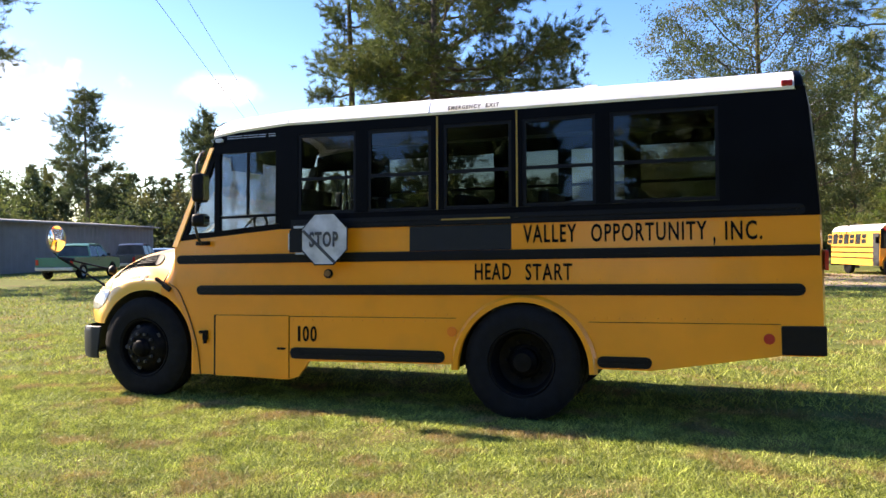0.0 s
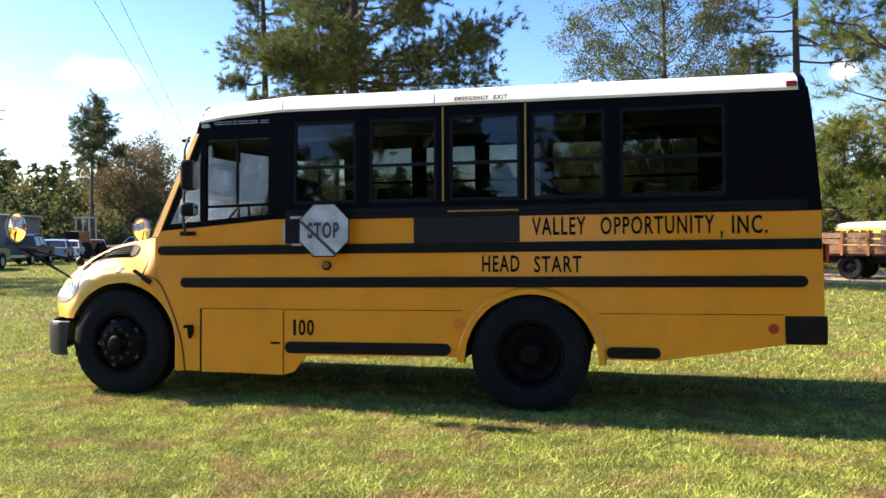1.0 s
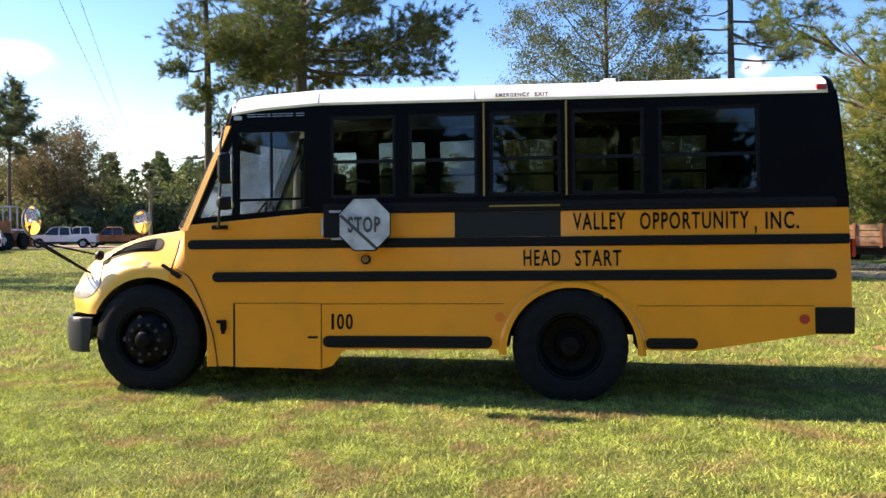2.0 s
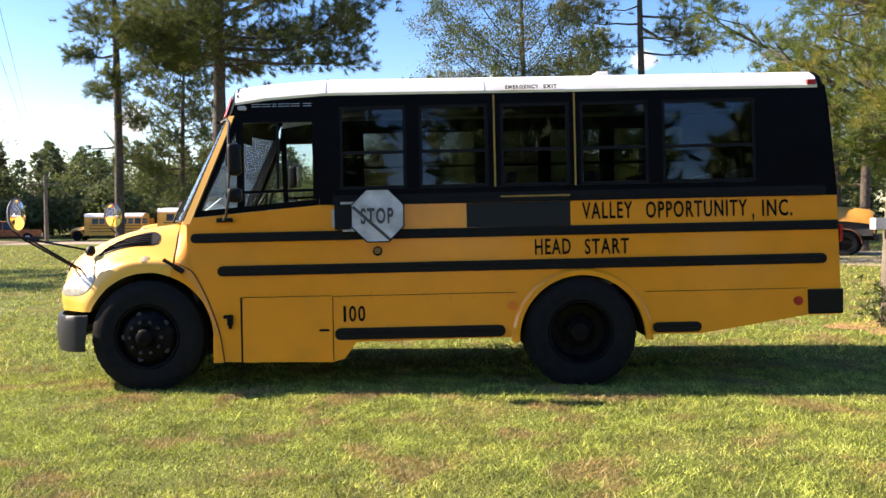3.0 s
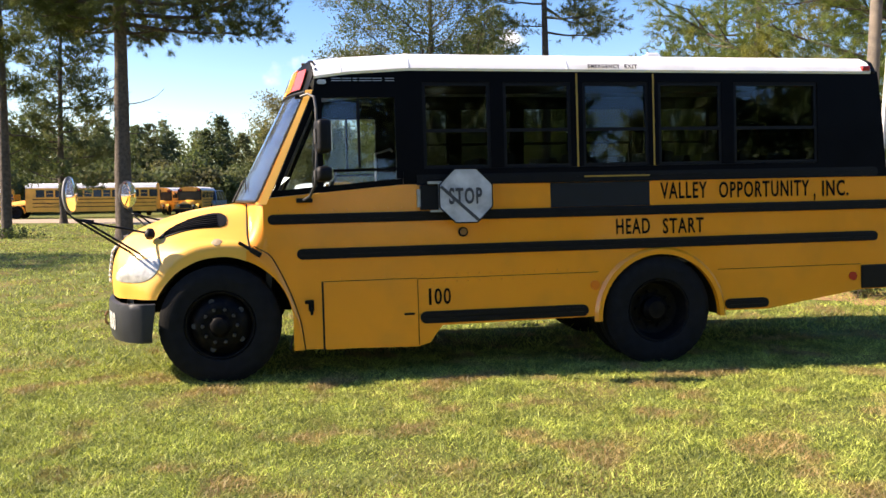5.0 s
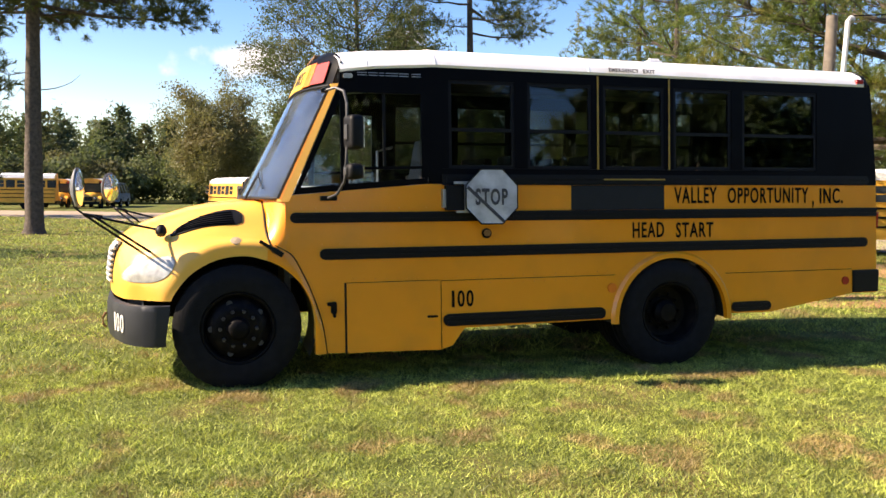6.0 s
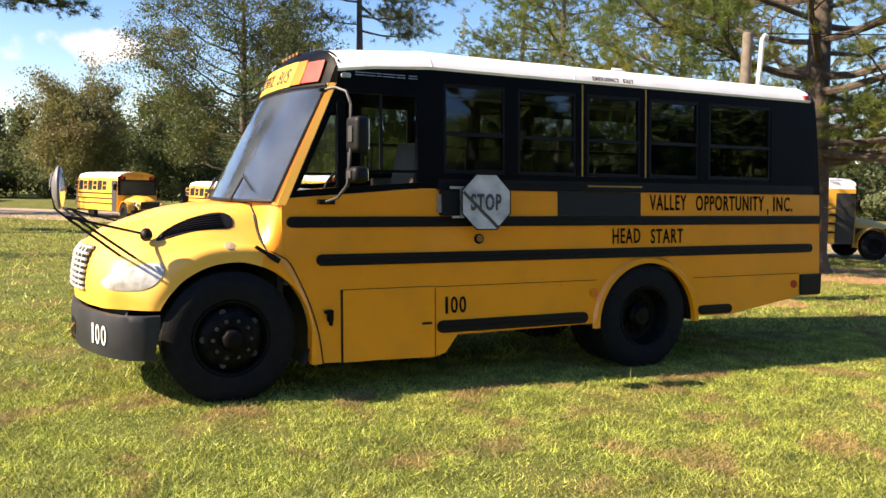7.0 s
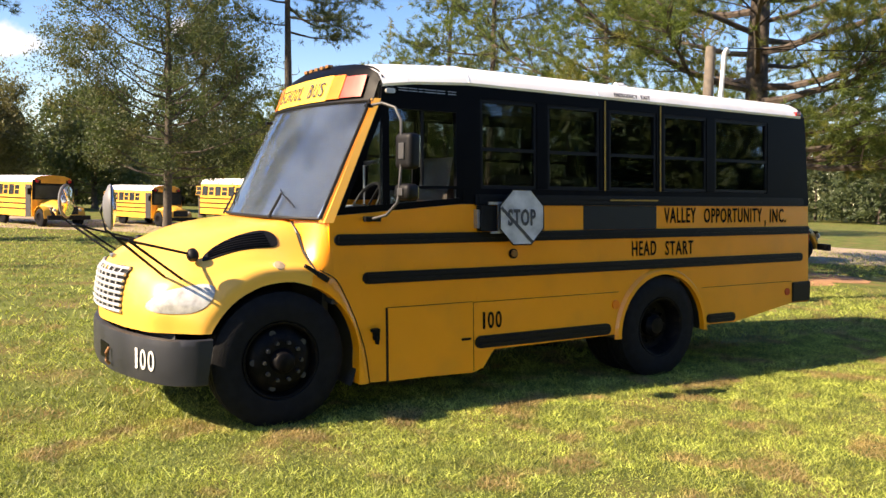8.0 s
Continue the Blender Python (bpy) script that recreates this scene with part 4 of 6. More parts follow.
add_tube(under, [(1.2, 1.0, 0.45), (2.6, 1.0, 0.42), (3.0, 0.9, 0.44), (6.3, 0.7, 0.52)], 0.06, 10)
part("chassis", under, RIM, bus)

# cabin: floor, seats, driver's place
part("cabin_floor", box(0.45, 6.44, 0.06, 2.38, 0.86, 0.90), INTERIOR, bus)
part("firewall", box(0.42, 0.47, 0.20, 2.24, 0.6, 1.46), INTERIOR, bus)
DASH_GREY = material("grey_dashboard_plastic", (0.36, 0.38, 0.40), 0.6, vary=0.15, scale=8)
dash = B()
add_prism(dash, [(0.40, 1.1), (0.40, 1.53), (0.52, 1.60), (0.74, 1.63), (0.82, 1.55), (0.80, 1.25), (0.7, 1.1)], lambda p: Vector((p[0], 0.30, p[1])), lambda p: Vector((p[0], 2.14, p[1])))
part("dashboard", dash, DASH_GREY, bus)
part("paper_sheet", box(-0.10, 0.10, -0.075, 0.075, 0.0, 0.004, m=Matrix.Translation((0.56, 0.46, 1.675)) @ pose(0, 0, 0, 0, -38, 20)), LETTER_WHITE, bus, "white paper on the dashboard")
wheel_bm = B()
ring_m = Matrix.Translation((1.00, 0.62, 1.62)) @ pose(0, 0, 0, 0, -62, 0)
ring_pts = [ring_m @ Vector((0.22 * math.cos(a), 0.22 * math.sin(a), 0)) for a in np.linspace(0, 2 * math.pi, 25)]
add_tube(wheel_bm, ring_pts, 0.014, 6, caps=False)
for a in (90, 210, 330):
    add_tube(wheel_bm, [ring_m @ Vector((0, 0, -0.03)), ring_m @ Vector((0.21 * math.cos(radians(a)), 0.21 * math.sin(radians(a)), 0))], 0.012, 5)
add_tube(wheel_bm, [ring_m @ Vector((0, 0, -0.02)), (0.78, 0.62, 1.46)], 0.03, 8)
part("steering_wheel", wheel_bm, BLACK_MATT, bus)


def bench(x, y0, y1, high=0.62):
    bm = B()
    add_box(bm, x - 0.38, x + 0.02, y0, y1, 1.20, 1.34, 0.04)
    sh = [Vector((0, 0, 0))]
    m = Matrix.Translation((x, 0, 1.32)) @ pose(0, 0, 0, 0, 10, 0)
    add_box(bm, -0.02, 0.08, y0, y1, -0.1, high, 0.04, m)
    add_box(bm, x - 0.3, x - 0.26, y0 + 0.1, y0 + 0.14, 0.9, 1.2)
    add_box(bm, x - 0.3, x - 0.26, y1 - 0.14, y1 - 0.1, 0.9, 1.2)
    return bm


for i in range(5):
    x = 2.55 + 0.78 * i
    part("bench_seat", bench(x, 0.20, 1.02), SEAT, bus)
    part("bench_seat", bench(x, 1.42, 2.24), SEAT, bus)
part("driver_seat", bench(1.62, 0.35, 0.88, 0.75), SEAT, bus)
part("seat_barrier", box(1.80, 1.84, 0.15, 1.0, 0.9, 1.9, bevel=0.02), INTERIOR, bus)
part("seat_barrier", box(1.98, 2.02, 1.45, 2.26, 0.9, 1.75, bevel=0.02), INTERIOR, bus)
part("hand_rail", add_tube(B(), [(1.55, 1.75, 0.9), (1.55, 1.75, 2.0), (1.72, 1.80, 2.05), (1.78, 2.2, 2.05)], 0.016, 8), STEEL, bus)
part("inside_mirror", box(0.78, 0.81, 0.55, 1.15, 2.30, 2.46, bevel=0.012), BLACK_MATT, bus)

# lettering on the near side
def on_side(x, z, out=0.005):
    e = Vector((0, LEANING, 1)).normalized()
    m = Matrix(((1, 0, 0, 0), (0, 0, -1, 0), (0, 1, 0, 0), (0, 0, 0, 1)))
    m = Matrix.Translation(side_at((x, z), out)) @ Matrix(((1, 0, 0, 0), (0, e.y, -e.z, 0), (0, e.z, e.y, 0), (0, 0, 0, 1)))
    return m


for word, x0, x1, z0, z1 in (("VALLEY", 4.088, 4.555, 1.462, 1.617), ("OPPORTUNITY", 4.68, 5.62, 1.459, 1.614), ("INC.", 5.76, 6.04, 1.452, 1.607), ("HEAD", 3.642, 3.975, 1.142, 1.288), ("START", 4.105, 4.515, 1.135, 1.281), ("1", 1.856, 1.880, 0.560, 0.708), ("00", 1.908, 2.058, 0.560, 0.708)):
    lettering("side_lettering", word, z1 - z0, x1 - x0, LETTER, bus, on_side(x0, z0), label="narrow black capitals", spacing=1.17, bold=0.014)
lettering("side_lettering", ",", 0.034, 0.017, LETTER, bus, on_side(5.668, 1.447))
# the roof edge leans more than the wall: words follow it
e2 = Vector((0, 0.46, 1)).normalized()
m_exit = Matrix(((1, 0, 0, 0), (0, e2.y, -e2.z, 0), (0, e2.z, e2.y, 0), (0, 0, 0, 1)))
lettering("roof_lettering", "EMERGENCY", 0.042, 0.31, SIGN_GREY, bus, Matrix.Translation((3.40, 0.0985, 2.682)) @ m_exit)
lettering("roof_lettering", "EXIT", 0.042, 0.125, SIGN_GREY, bus, Matrix.Translation((3.755, 0.0985, 2.682)) @ m_exit)
part("roof_marker", box(6.20, 6.285, 0.098, 0.15, 2.666, 2.714, bevel=0.012), RED_LENS, bus, "red marker lamp")

# reflectors, turn signal
for x, z, r, mat, out in ((3.423, 0.678, 0.045, AMBER_LENS, 0.012), (6.075, 0.662, 0.042, RED_LENS, 0.012)):
    part("reflector", side_plate(B(), arc(x, z, r, 0, 345, 23), out, out), mat, bus)
sig = B()
side_plate(sig, arc(2.185, 1.208, 0.044, 0, 345, 23), 0.02, 0.02)
signal = part("turn_signal", sig, RIM, bus, "amber side turn signal in a dark round base")
part("lens", side_plate(B(), arc(2.185, 1.212, 0.030, 0, 345, 23), 0.038, 0.02), DULL_AMBER, signal)
part("fender_lamp", add_revolve(B(), [(0.0, -0.02), (0.04, -0.015), (0.055, 0.01), (0.055, 0.03)], 18, pose(0.02, 0.083, 1.172, -50, 0, 0)), BEIGE_LENS, bus, smooth=True)

# stop arm folded against the side
arm_box = B()
side_plate(arm_box, round_rect(1.80, 1.965, 1.415, 1.635, 0.01), 0.075, 0.075)
stop = part("stop_arm", arm_box, BLACK_MATT, bus, "folded stop arm with a worn silver octagon")
brk = B()
side_plate(brk, rect(1.772, 1.80, 1.44, 1.60), 0.05, 0.05)
side_plate(brk, rect(1.86, 2.05, 1.645, 1.668), 0.10, 0.012)
side_plate(brk, rect(1.88, 2.0, 1.395, 1.413), 0.10, 0.012)
side_plate(brk, rect(1.955, 2.0, 1.40, 1.655), 0.105, 0.012)
part("stop_bracket", brk, STEEL, stop)
oct_c, oct_r = (2.200, 1.535), 0.2385 / math.cos(radians(22.5))
octo = [(oct_c[0] + oct_r * math.cos(radians(22.5 + 45 * i)), oct_c[1] + oct_r * math.sin(radians(22.5 + 45 * i))) for i in range(8)]
sign = part("stop_sign", side_plate(B(), octo, 0.125, 0.006), SIGN_SILVER, stop, "worn silver octagonal sign")
rim_bm = B()
for i in range(8):
    a, b = octo[i], octo[(i + 1) % 8]
    add_tube(rim_bm, [side_at(a, 0.124), side_at(b, 0.124)], 0.006, 5)
part("sign_edge", rim_bm, BLACK_MATT, sign)
lettering("sign_letters", "STOP", 0.148, 0.30, SIGN_GREY, sign, on_side(2.045, 1.46, 0.130))
bar = B()
d = Vector((0.80, 0, -0.62))
p0, p1 = (1.975, 1.62), (2.31, 1.315)
nx, nz = 0.014 * 0.67, 0.014 * 0.74
side_plate(bar, [(p0[0] - nx, p0[1] - nz), (p1[0] - nx, p1[1] - nz), (p1[0] + nx, p1[1] + nz), (p0[0] + nx, p0[1] + nz)], 0.129, 0.003)
part("sign_bar", bar, SIGN_GREY, sign)

# rivets along the near side's sheets
rivet_mesh = None
for x0, x1, z, gap in ((0.98, 1.74, 0.83, 0.095), (1.80, 3.40, 0.83, 0.105), (4.70, 6.12, 0.81, 0.105), (1.80, 3.40, 0.765, 0.105), (0.55, 1.70, 1.44, 0.12), (0.72, 6.30, 1.135, 0.155)):
    for x in np.arange(x0, x1, gap):
        if rivet_mesh is None:
            first_rivet = part("rivet", add_revolve(B(), [(0.0, -0.005), (0.005, -0.004), (0.008, 0.0), (0.008, 0.003)], 8), YELLOW, bus, smooth=True)
            rivet_mesh = first_rivet.data
            first_rivet.location = side_at((x, z), 0.0)
        else:
            rv = new("rivet", rivet_mesh)
            rv.parent, rv.location = bus, side_at((x, z), 0.0)

# ---- ground ----
def leaf_material(name, dark, light, through=0.35, patch=None, patch_scale=0.6, patch_amount=0.7, rough=0.6, clump=0.0, patch_from=0.50):
    """Leaves, needles and blades: colour by piece, some light shining through, patches of another colour."""
    m = bpy.data.materials.new(name)
    m.use_nodes = True
    n, l = m.node_tree.nodes, m.node_tree.links
    n.clear()
    out = n.new("ShaderNodeOutputMaterial")
    geo = n.new("ShaderNodeNewGeometry")
    mix = n.new("ShaderNodeMix")
    mix.data_type = "RGBA"
    mix.inputs["A"].default_value, mix.inputs["B"].default_value = (*dark, 1), (*light, 1)
    l.new(geo.outputs["Random Per Island"], mix.inputs["Factor"])
    last = mix.outputs["Result"]
    if patch:
        co = n.new("ShaderNodeTexCoord")
        ns = n.new("ShaderNodeTexNoise")
        ns.inputs["Scale"].default_value, ns.inputs["Detail"].default_value = patch_scale, 5
        l.new(co.outputs["Object"], ns.inputs["Vector"])
        rg = n.new("ShaderNodeMapRange")
        rg.inputs["From Min"].default_value, rg.inputs["From Max"].default_value = patch_from, patch_from + 0.14 - 1.5 * (patch_from - 0.5)
        rg.inputs["To Max"].default_value = patch_amount
        l.new(ns.outputs["Fac"], rg.inputs["Value"])
        m2 = n.new("ShaderNodeMix")
        m2.data_type = "RGBA"
        l.new(rg.outputs[0], m2.inputs["Factor"])
        l.new(last, m2.inputs["A"])
        m2.inputs["B"].default_value = (*patch, 1)
        last = m2.outputs["Result"]
    if clump:
        ck = n.new("ShaderNodeTexCoord")
        nk = n.new("ShaderNodeTexNoise")
        nk.inputs["Scale"].default_value, nk.inputs["Detail"].default_value = 3.6, 4
        l.new(ck.outputs["Object"], nk.inputs["Vector"])
        rk = n.new("ShaderNodeMapRange")
        rk.inputs["From Min"].default_value, rk.inputs["From Max"].default_value = 0.35, 0.65
        rk.inputs["To Min"].default_value, rk.inputs["To Max"].default_value = 1 - clump, 1 + clump * 0.8
        l.new(nk.outputs["Fac"], rk.inputs["Value"])
        mk = n.new("ShaderNodeVectorMath")
        mk.operation = "SCALE"
        l.new(last, mk.inputs[0])
        l.new(rk.outputs[0], mk.inputs["Scale"])
        last = mk.outputs[0]
    df = n.new("ShaderNodeBsdfDiffuse")
    tl = n.new("ShaderNodeBsdfTranslucent")
    gl = n.new("ShaderNodeBsdfGlossy")
    gl.inputs["Roughness"].default_value = rough
    l.new(last, df.inputs["Color"])
    l.new(last, tl.inputs["Color"])
    s1 = n.new("ShaderNodeMixShader")
    s1.inputs[0].default_value = through
    l.new(df.outputs[0], s1.inputs[1])
    l.new(tl.outputs[0], s1.inputs[2])
    s2 = n.new("ShaderNodeMixShader")
    s2.inputs[0].default_value = 0.04
    l.new(s1.outputs[0], s2.inputs[1])
    l.new(gl.outputs[0], s2.inputs[2])
    l.new(s2.outputs[0], out.inputs["Surface"])
    return m


GROUND = material("mown_lawn_ground", (0.110, 0.130, 0.034), 0.95, vary=0.35, scale=2.2, bump=1.0, bump_scale=45, stain=(0.22, 0.135, 0.065), stain_scale=0.9, stain_amount=0.8, spec=0.1)
GRAVEL = material("pale_dirt_and_gravel", (0.34, 0.26, 0.18), 0.95, vary=0.25, scale=0.8, bump=0.8, bump_scale=20, stain=(0.20, 0.13, 0.08), stain_scale=0.4, stain_amount=0.6)
CLAY = material("bare_red_clay", (0.33, 0.17, 0.08), 0.95, vary=0.25, scale=3, bump=0.8, bump_scale=25)
GRASS = leaf_material("grass_blades", (0.050, 0.098, 0.010), (0.58, 0.635, 0.125), 0.34, patch=(0.34, 0.205, 0.095), patch_scale=1.5, patch_amount=0.75, clump=0.4, patch_from=0.54)


LEVEL = -0.05  # the ground under the wheels


def rise(x, y):
    """The lawn's slight unevenness away from the wheels."""
    far = min(1.0, max(0.0, (math.hypot(x - 2, y - 1) - 9) / 20))
    return LEVEL + far * (0.12 * math.sin(x * 0.11 + 1) * math.cos(y * 0.09) - 0.05)


bm = B()
ts = np.concatenate([-np.geomspace(1500, 3, 34), np.linspace(-2, 2, 5), np.geomspace(3, 1500, 34)])
add_grid(bm, [[Vector((x + 2, y, rise(x + 2, y))) for x in ts] for y in ts])
tagged(part("ground", bm, GROUND, None, smooth=True), "mown sunlit lawn with dry brown patches", "lawn", kind="structure")


def tri_mesh(name, verts, faces, mat, parent=None):
    """A mesh of triangles from arrays."""
    me = bpy.data.meshes.new(name)
    nf = len(faces)
    me.vertices.add(len(verts))
    me.vertices.foreach_set("co", np.asarray(verts, np.float32).ravel())
    me.loops.add(nf * 3)
    me.loops.foreach_set("vertex_index", np.asarray(faces, np.int32).ravel())
    me.polygons.add(nf)
    me.polygons.foreach_set("loop_start", np.arange(0, nf * 3, 3, dtype=np.int32))
    me.materials.append(mat)
    me.update(calc_edges=True)
    ob = new(name, me)
    if parent is not None:
        ob.parent = parent
    return ob


def strip(name, pts, width, z, mat, label, category):
    """A road-like band along points, wavering at its edges."""
    rnd = random.Random(3)
    rows = []
    fine = smooth_rows([[(*p, 0)] * 2 for p in pts], len(pts) * 8, 2)[:, 0]
    for i, p in enumerate(fine):
        d = fine[min(i + 1, len(fine) - 1)] - fine[max(i - 1, 0)]
        d = Vector((d[0], d[1], 0)).normalized()
        s = Vector((-d.y, d.x, 0))
        row = []
        for f in (-1, -0.5, 0, 0.5, 1):
            w = width / 2 * f + (rnd.uniform(-0.5, 0.5) if abs(f) == 1 else 0)
            q = Vector((p[0], p[1], 0)) + s * w
            row.append(Vector((q.x, q.y, rise(q.x, q.y) + z)))
        rows.append(row)
    return tagged(part(name, add_grid(B(), rows), mat, None, smooth=True), label, category, kind="structure")


strip("road", [(-90, 74), (-50, 62), (-18, 54), (2, 41), (14, 30), (24, 15), (32, 2), (45, -20)], 11, 0.012, GRAVEL, "pale dirt and gravel track beyond the lawn", "track")
blob = B()
rnd = random.Random(5)
for cx, cy, r in ((9.3, 3.7, 1.1), (15.2, 7.0, 2.6)):
    ring = [blob.verts.new((cx + r * (1 + 0.25 * rnd.uniform(-1, 1)) * math.cos(a), cy + 0.7 * r * (1 + 0.25 * rnd.uniform(-1, 1)) * math.sin(a), LEVEL + 0.008)) for a in np.linspace(0, 2 * math.pi, 25)[:-1]]
    blob.faces.new(ring)
tagged(part("bare_earth", blob, CLAY, None), "bare reddish earth round pole and pine", "bare earth", kind="structure")

# grass blades: single leaning slips, thick near the bus, thinner away from it
rs = np.random.RandomState(11)


def blades(n, x0, x1, y0, y1, h, w):
    p = np.c_[rs.uniform(x0, x1, n), rs.uniform(y0, y1, n), np.zeros(n)]
    patch = np.sin(p[:, 0] * 1.9 + 1.3 * np.sin(p[:, 1] * 1.1)) * np.sin(p[:, 1] * 2.3 + 0.8 * np.sin(p[:, 0] * 0.7))
    edge = np.minimum.reduce([p[:, 0] - x0, x1 - p[:, 0]]) / 3.0
    keep = (rs.uniform(size=n) > 0.02 + 0.35 * (patch > 0.55)) & (rs.uniform(size=n) < edge)
    p, patch = p[keep], patch[keep]
    n = len(p)
    p[:, 2] = [rise(a, b) for a, b in p[:, :2]] if max(abs(y1), abs(x0), abs(x1)) > 12 else LEVEL
    a = rs.uniform(0, 2 * math.pi, n)
    lean = rs.normal(0, 0.95, (n, 2))
    hh = h * rs.lognormal(0, 0.45, n) * (1 - 0.3 * (patch > 0.55))
    ww = w * rs.uniform(0.6, 1.5, n)
    side = np.c_[np.cos(a), np.sin(a), np.zeros(n)] * ww[:, None] / 2
    tip = p + np.c_[lean * hh[:, None], hh]
    return np.stack([p - side, p + side, tip], 1).reshape(-1, 3), np.arange(n * 3).reshape(-1, 3)


sets = [blades(620000, -6.5, 11.0, -4.3, 1.0, 0.021, 0.0060), blades(120000, -9, 15, 1.0, 6.0, 0.036, 0.010), blades(130000, -22, 30, 6.0, 24.0, 0.045, 0.02), blades(50000, -34, 30, 24.0, 44.0, 0.05, 0.04), blades(30000, -16, 20, -16, -4.2, 0.036, 0.016)]
off, vs_all, fs_all = 0, [], []
for v, f in sets:
    vs_all.append(v)
    fs_all.append(f + off)
    off += len(v)
tagged(tri_mesh("grass", np.concatenate(vs_all), np.concatenate(fs_all), GRASS), "short mown grass with dry straw patches", "grass", kind="stuff")

# ---- trees ----
import functools

BARK = material("pine_bark", (0.080, 0.061, 0.048), 0.95, vary=0.45, scale=9, bump=1.0, bump_scale=14, stain=(0.05, 0.036, 0.028), stain_scale=5, stain_amount=0.8)
BARK_GREY = material("grey_bark", (0.075, 0.062, 0.05), 0.95, vary=0.35, scale=8, bump=0.8, bump_scale=16)
NEEDLES = leaf_material("pine_needles", (0.032, 0.058, 0.020), (0.130, 0.160, 0.040), 0.35, patch=(0.19, 0.18, 0.04), patch_scale=0.6, patch_amount=0.45)
# brighter copy of the needles: sunlight on the clumps is painted in yellow-green
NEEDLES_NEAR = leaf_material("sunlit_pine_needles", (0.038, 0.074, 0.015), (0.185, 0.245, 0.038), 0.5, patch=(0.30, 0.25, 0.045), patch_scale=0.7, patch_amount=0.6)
# low-contrast greens for distant pines, with haze mixed into the colour
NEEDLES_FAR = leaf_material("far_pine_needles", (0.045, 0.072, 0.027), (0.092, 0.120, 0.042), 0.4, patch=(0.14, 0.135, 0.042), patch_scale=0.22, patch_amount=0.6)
LEAVES = leaf_material("autumn_green_leaves", (0.036, 0.062, 0.016), (0.088, 0.118, 0.030), 0.5, patch=(0.17, 0.145, 0.045), patch_scale=0.45, patch_amount=0.55)
LEAVES_TAN = leaf_material("olive_tan_leaves", (0.115, 0.118, 0.038), (0.20, 0.19, 0.062), 0.55, patch=(0.18, 0.135, 0.06), patch_scale=0.35, patch_amount=0.5)
LEAVES_BROWN = leaf_material("brown_autumn_leaves", (0.10, 0.080, 0.036), (0.165, 0.125, 0.058), 0.5, patch=(0.12, 0.125, 0.045), patch_scale=0.3, patch_amount=0.6)
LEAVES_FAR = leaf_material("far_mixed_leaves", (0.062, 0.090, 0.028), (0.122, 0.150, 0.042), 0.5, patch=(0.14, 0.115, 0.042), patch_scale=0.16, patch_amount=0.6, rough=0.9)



def tuft_set(rs, centres, directions, size, needles, width):
    """Brushes of long needles round the last stretch of each twig, fanning outward and up."""
    k = len(centres)
    axis = np.asarray(directions)[:, None, :]
    d = rs.normal(size=(k, needles, 3)) * 0.75 + axis * 0.75 + np.array([0, 0, 0.25])
    d /= np.linalg.norm(d, axis=2, keepdims=True)
    ln = size * rs.uniform(0.6, 1.1, (k, needles, 1)) * np.asarray(rs.uniform(0.75, 1.25, (k, 1, 1)))
    c = np.asarray(centres)[:, None, :] + axis * rs.uniform(-0.55, 0.35, (k, needles, 1)) * size
    s = np.cross(d, rs.normal(size=(k, needles, 3)))
    s /= np.linalg.norm(s, axis=2, keepdims=True) + 1e-9
    v = np.stack([c - s * width / 2, c + s * width / 2, c + d * ln], 2).reshape(-1, 3)
    return v, np.arange(k * needles * 3).reshape(-1, 3)


def leaf_set(rs, centres, radius, per, leaf):
    """Clumps of small leaves round each centre."""
    k = len(centres)
    c = (np.asarray(centres)[:, None, :] + rs.normal(0, radius * 0.55, (k, per, 3)) * np.array([1, 1, 0.75])).reshape(-1, 3)
    n = len(c)
    d = rs.normal(size=(n, 3))
    d /= np.linalg.norm(d, axis=1, keepdims=True)
    s = np.cross(d, rs.normal(size=(n, 3)))
    s /= np.linalg.norm(s, axis=1, keepdims=True)
    ln = leaf * rs.uniform(0.6, 1.4, (n, 1))
    v = np.stack([c - d * ln, c + s * ln * 0.55, c + d * ln, c - s * ln * 0.55], 1).reshape(-1, 3)
    base = np.arange(n)[:, None] * 4
    return v, np.concatenate([base + [0, 1, 2], base + [0, 2, 3]], 1).reshape(-1, 3)


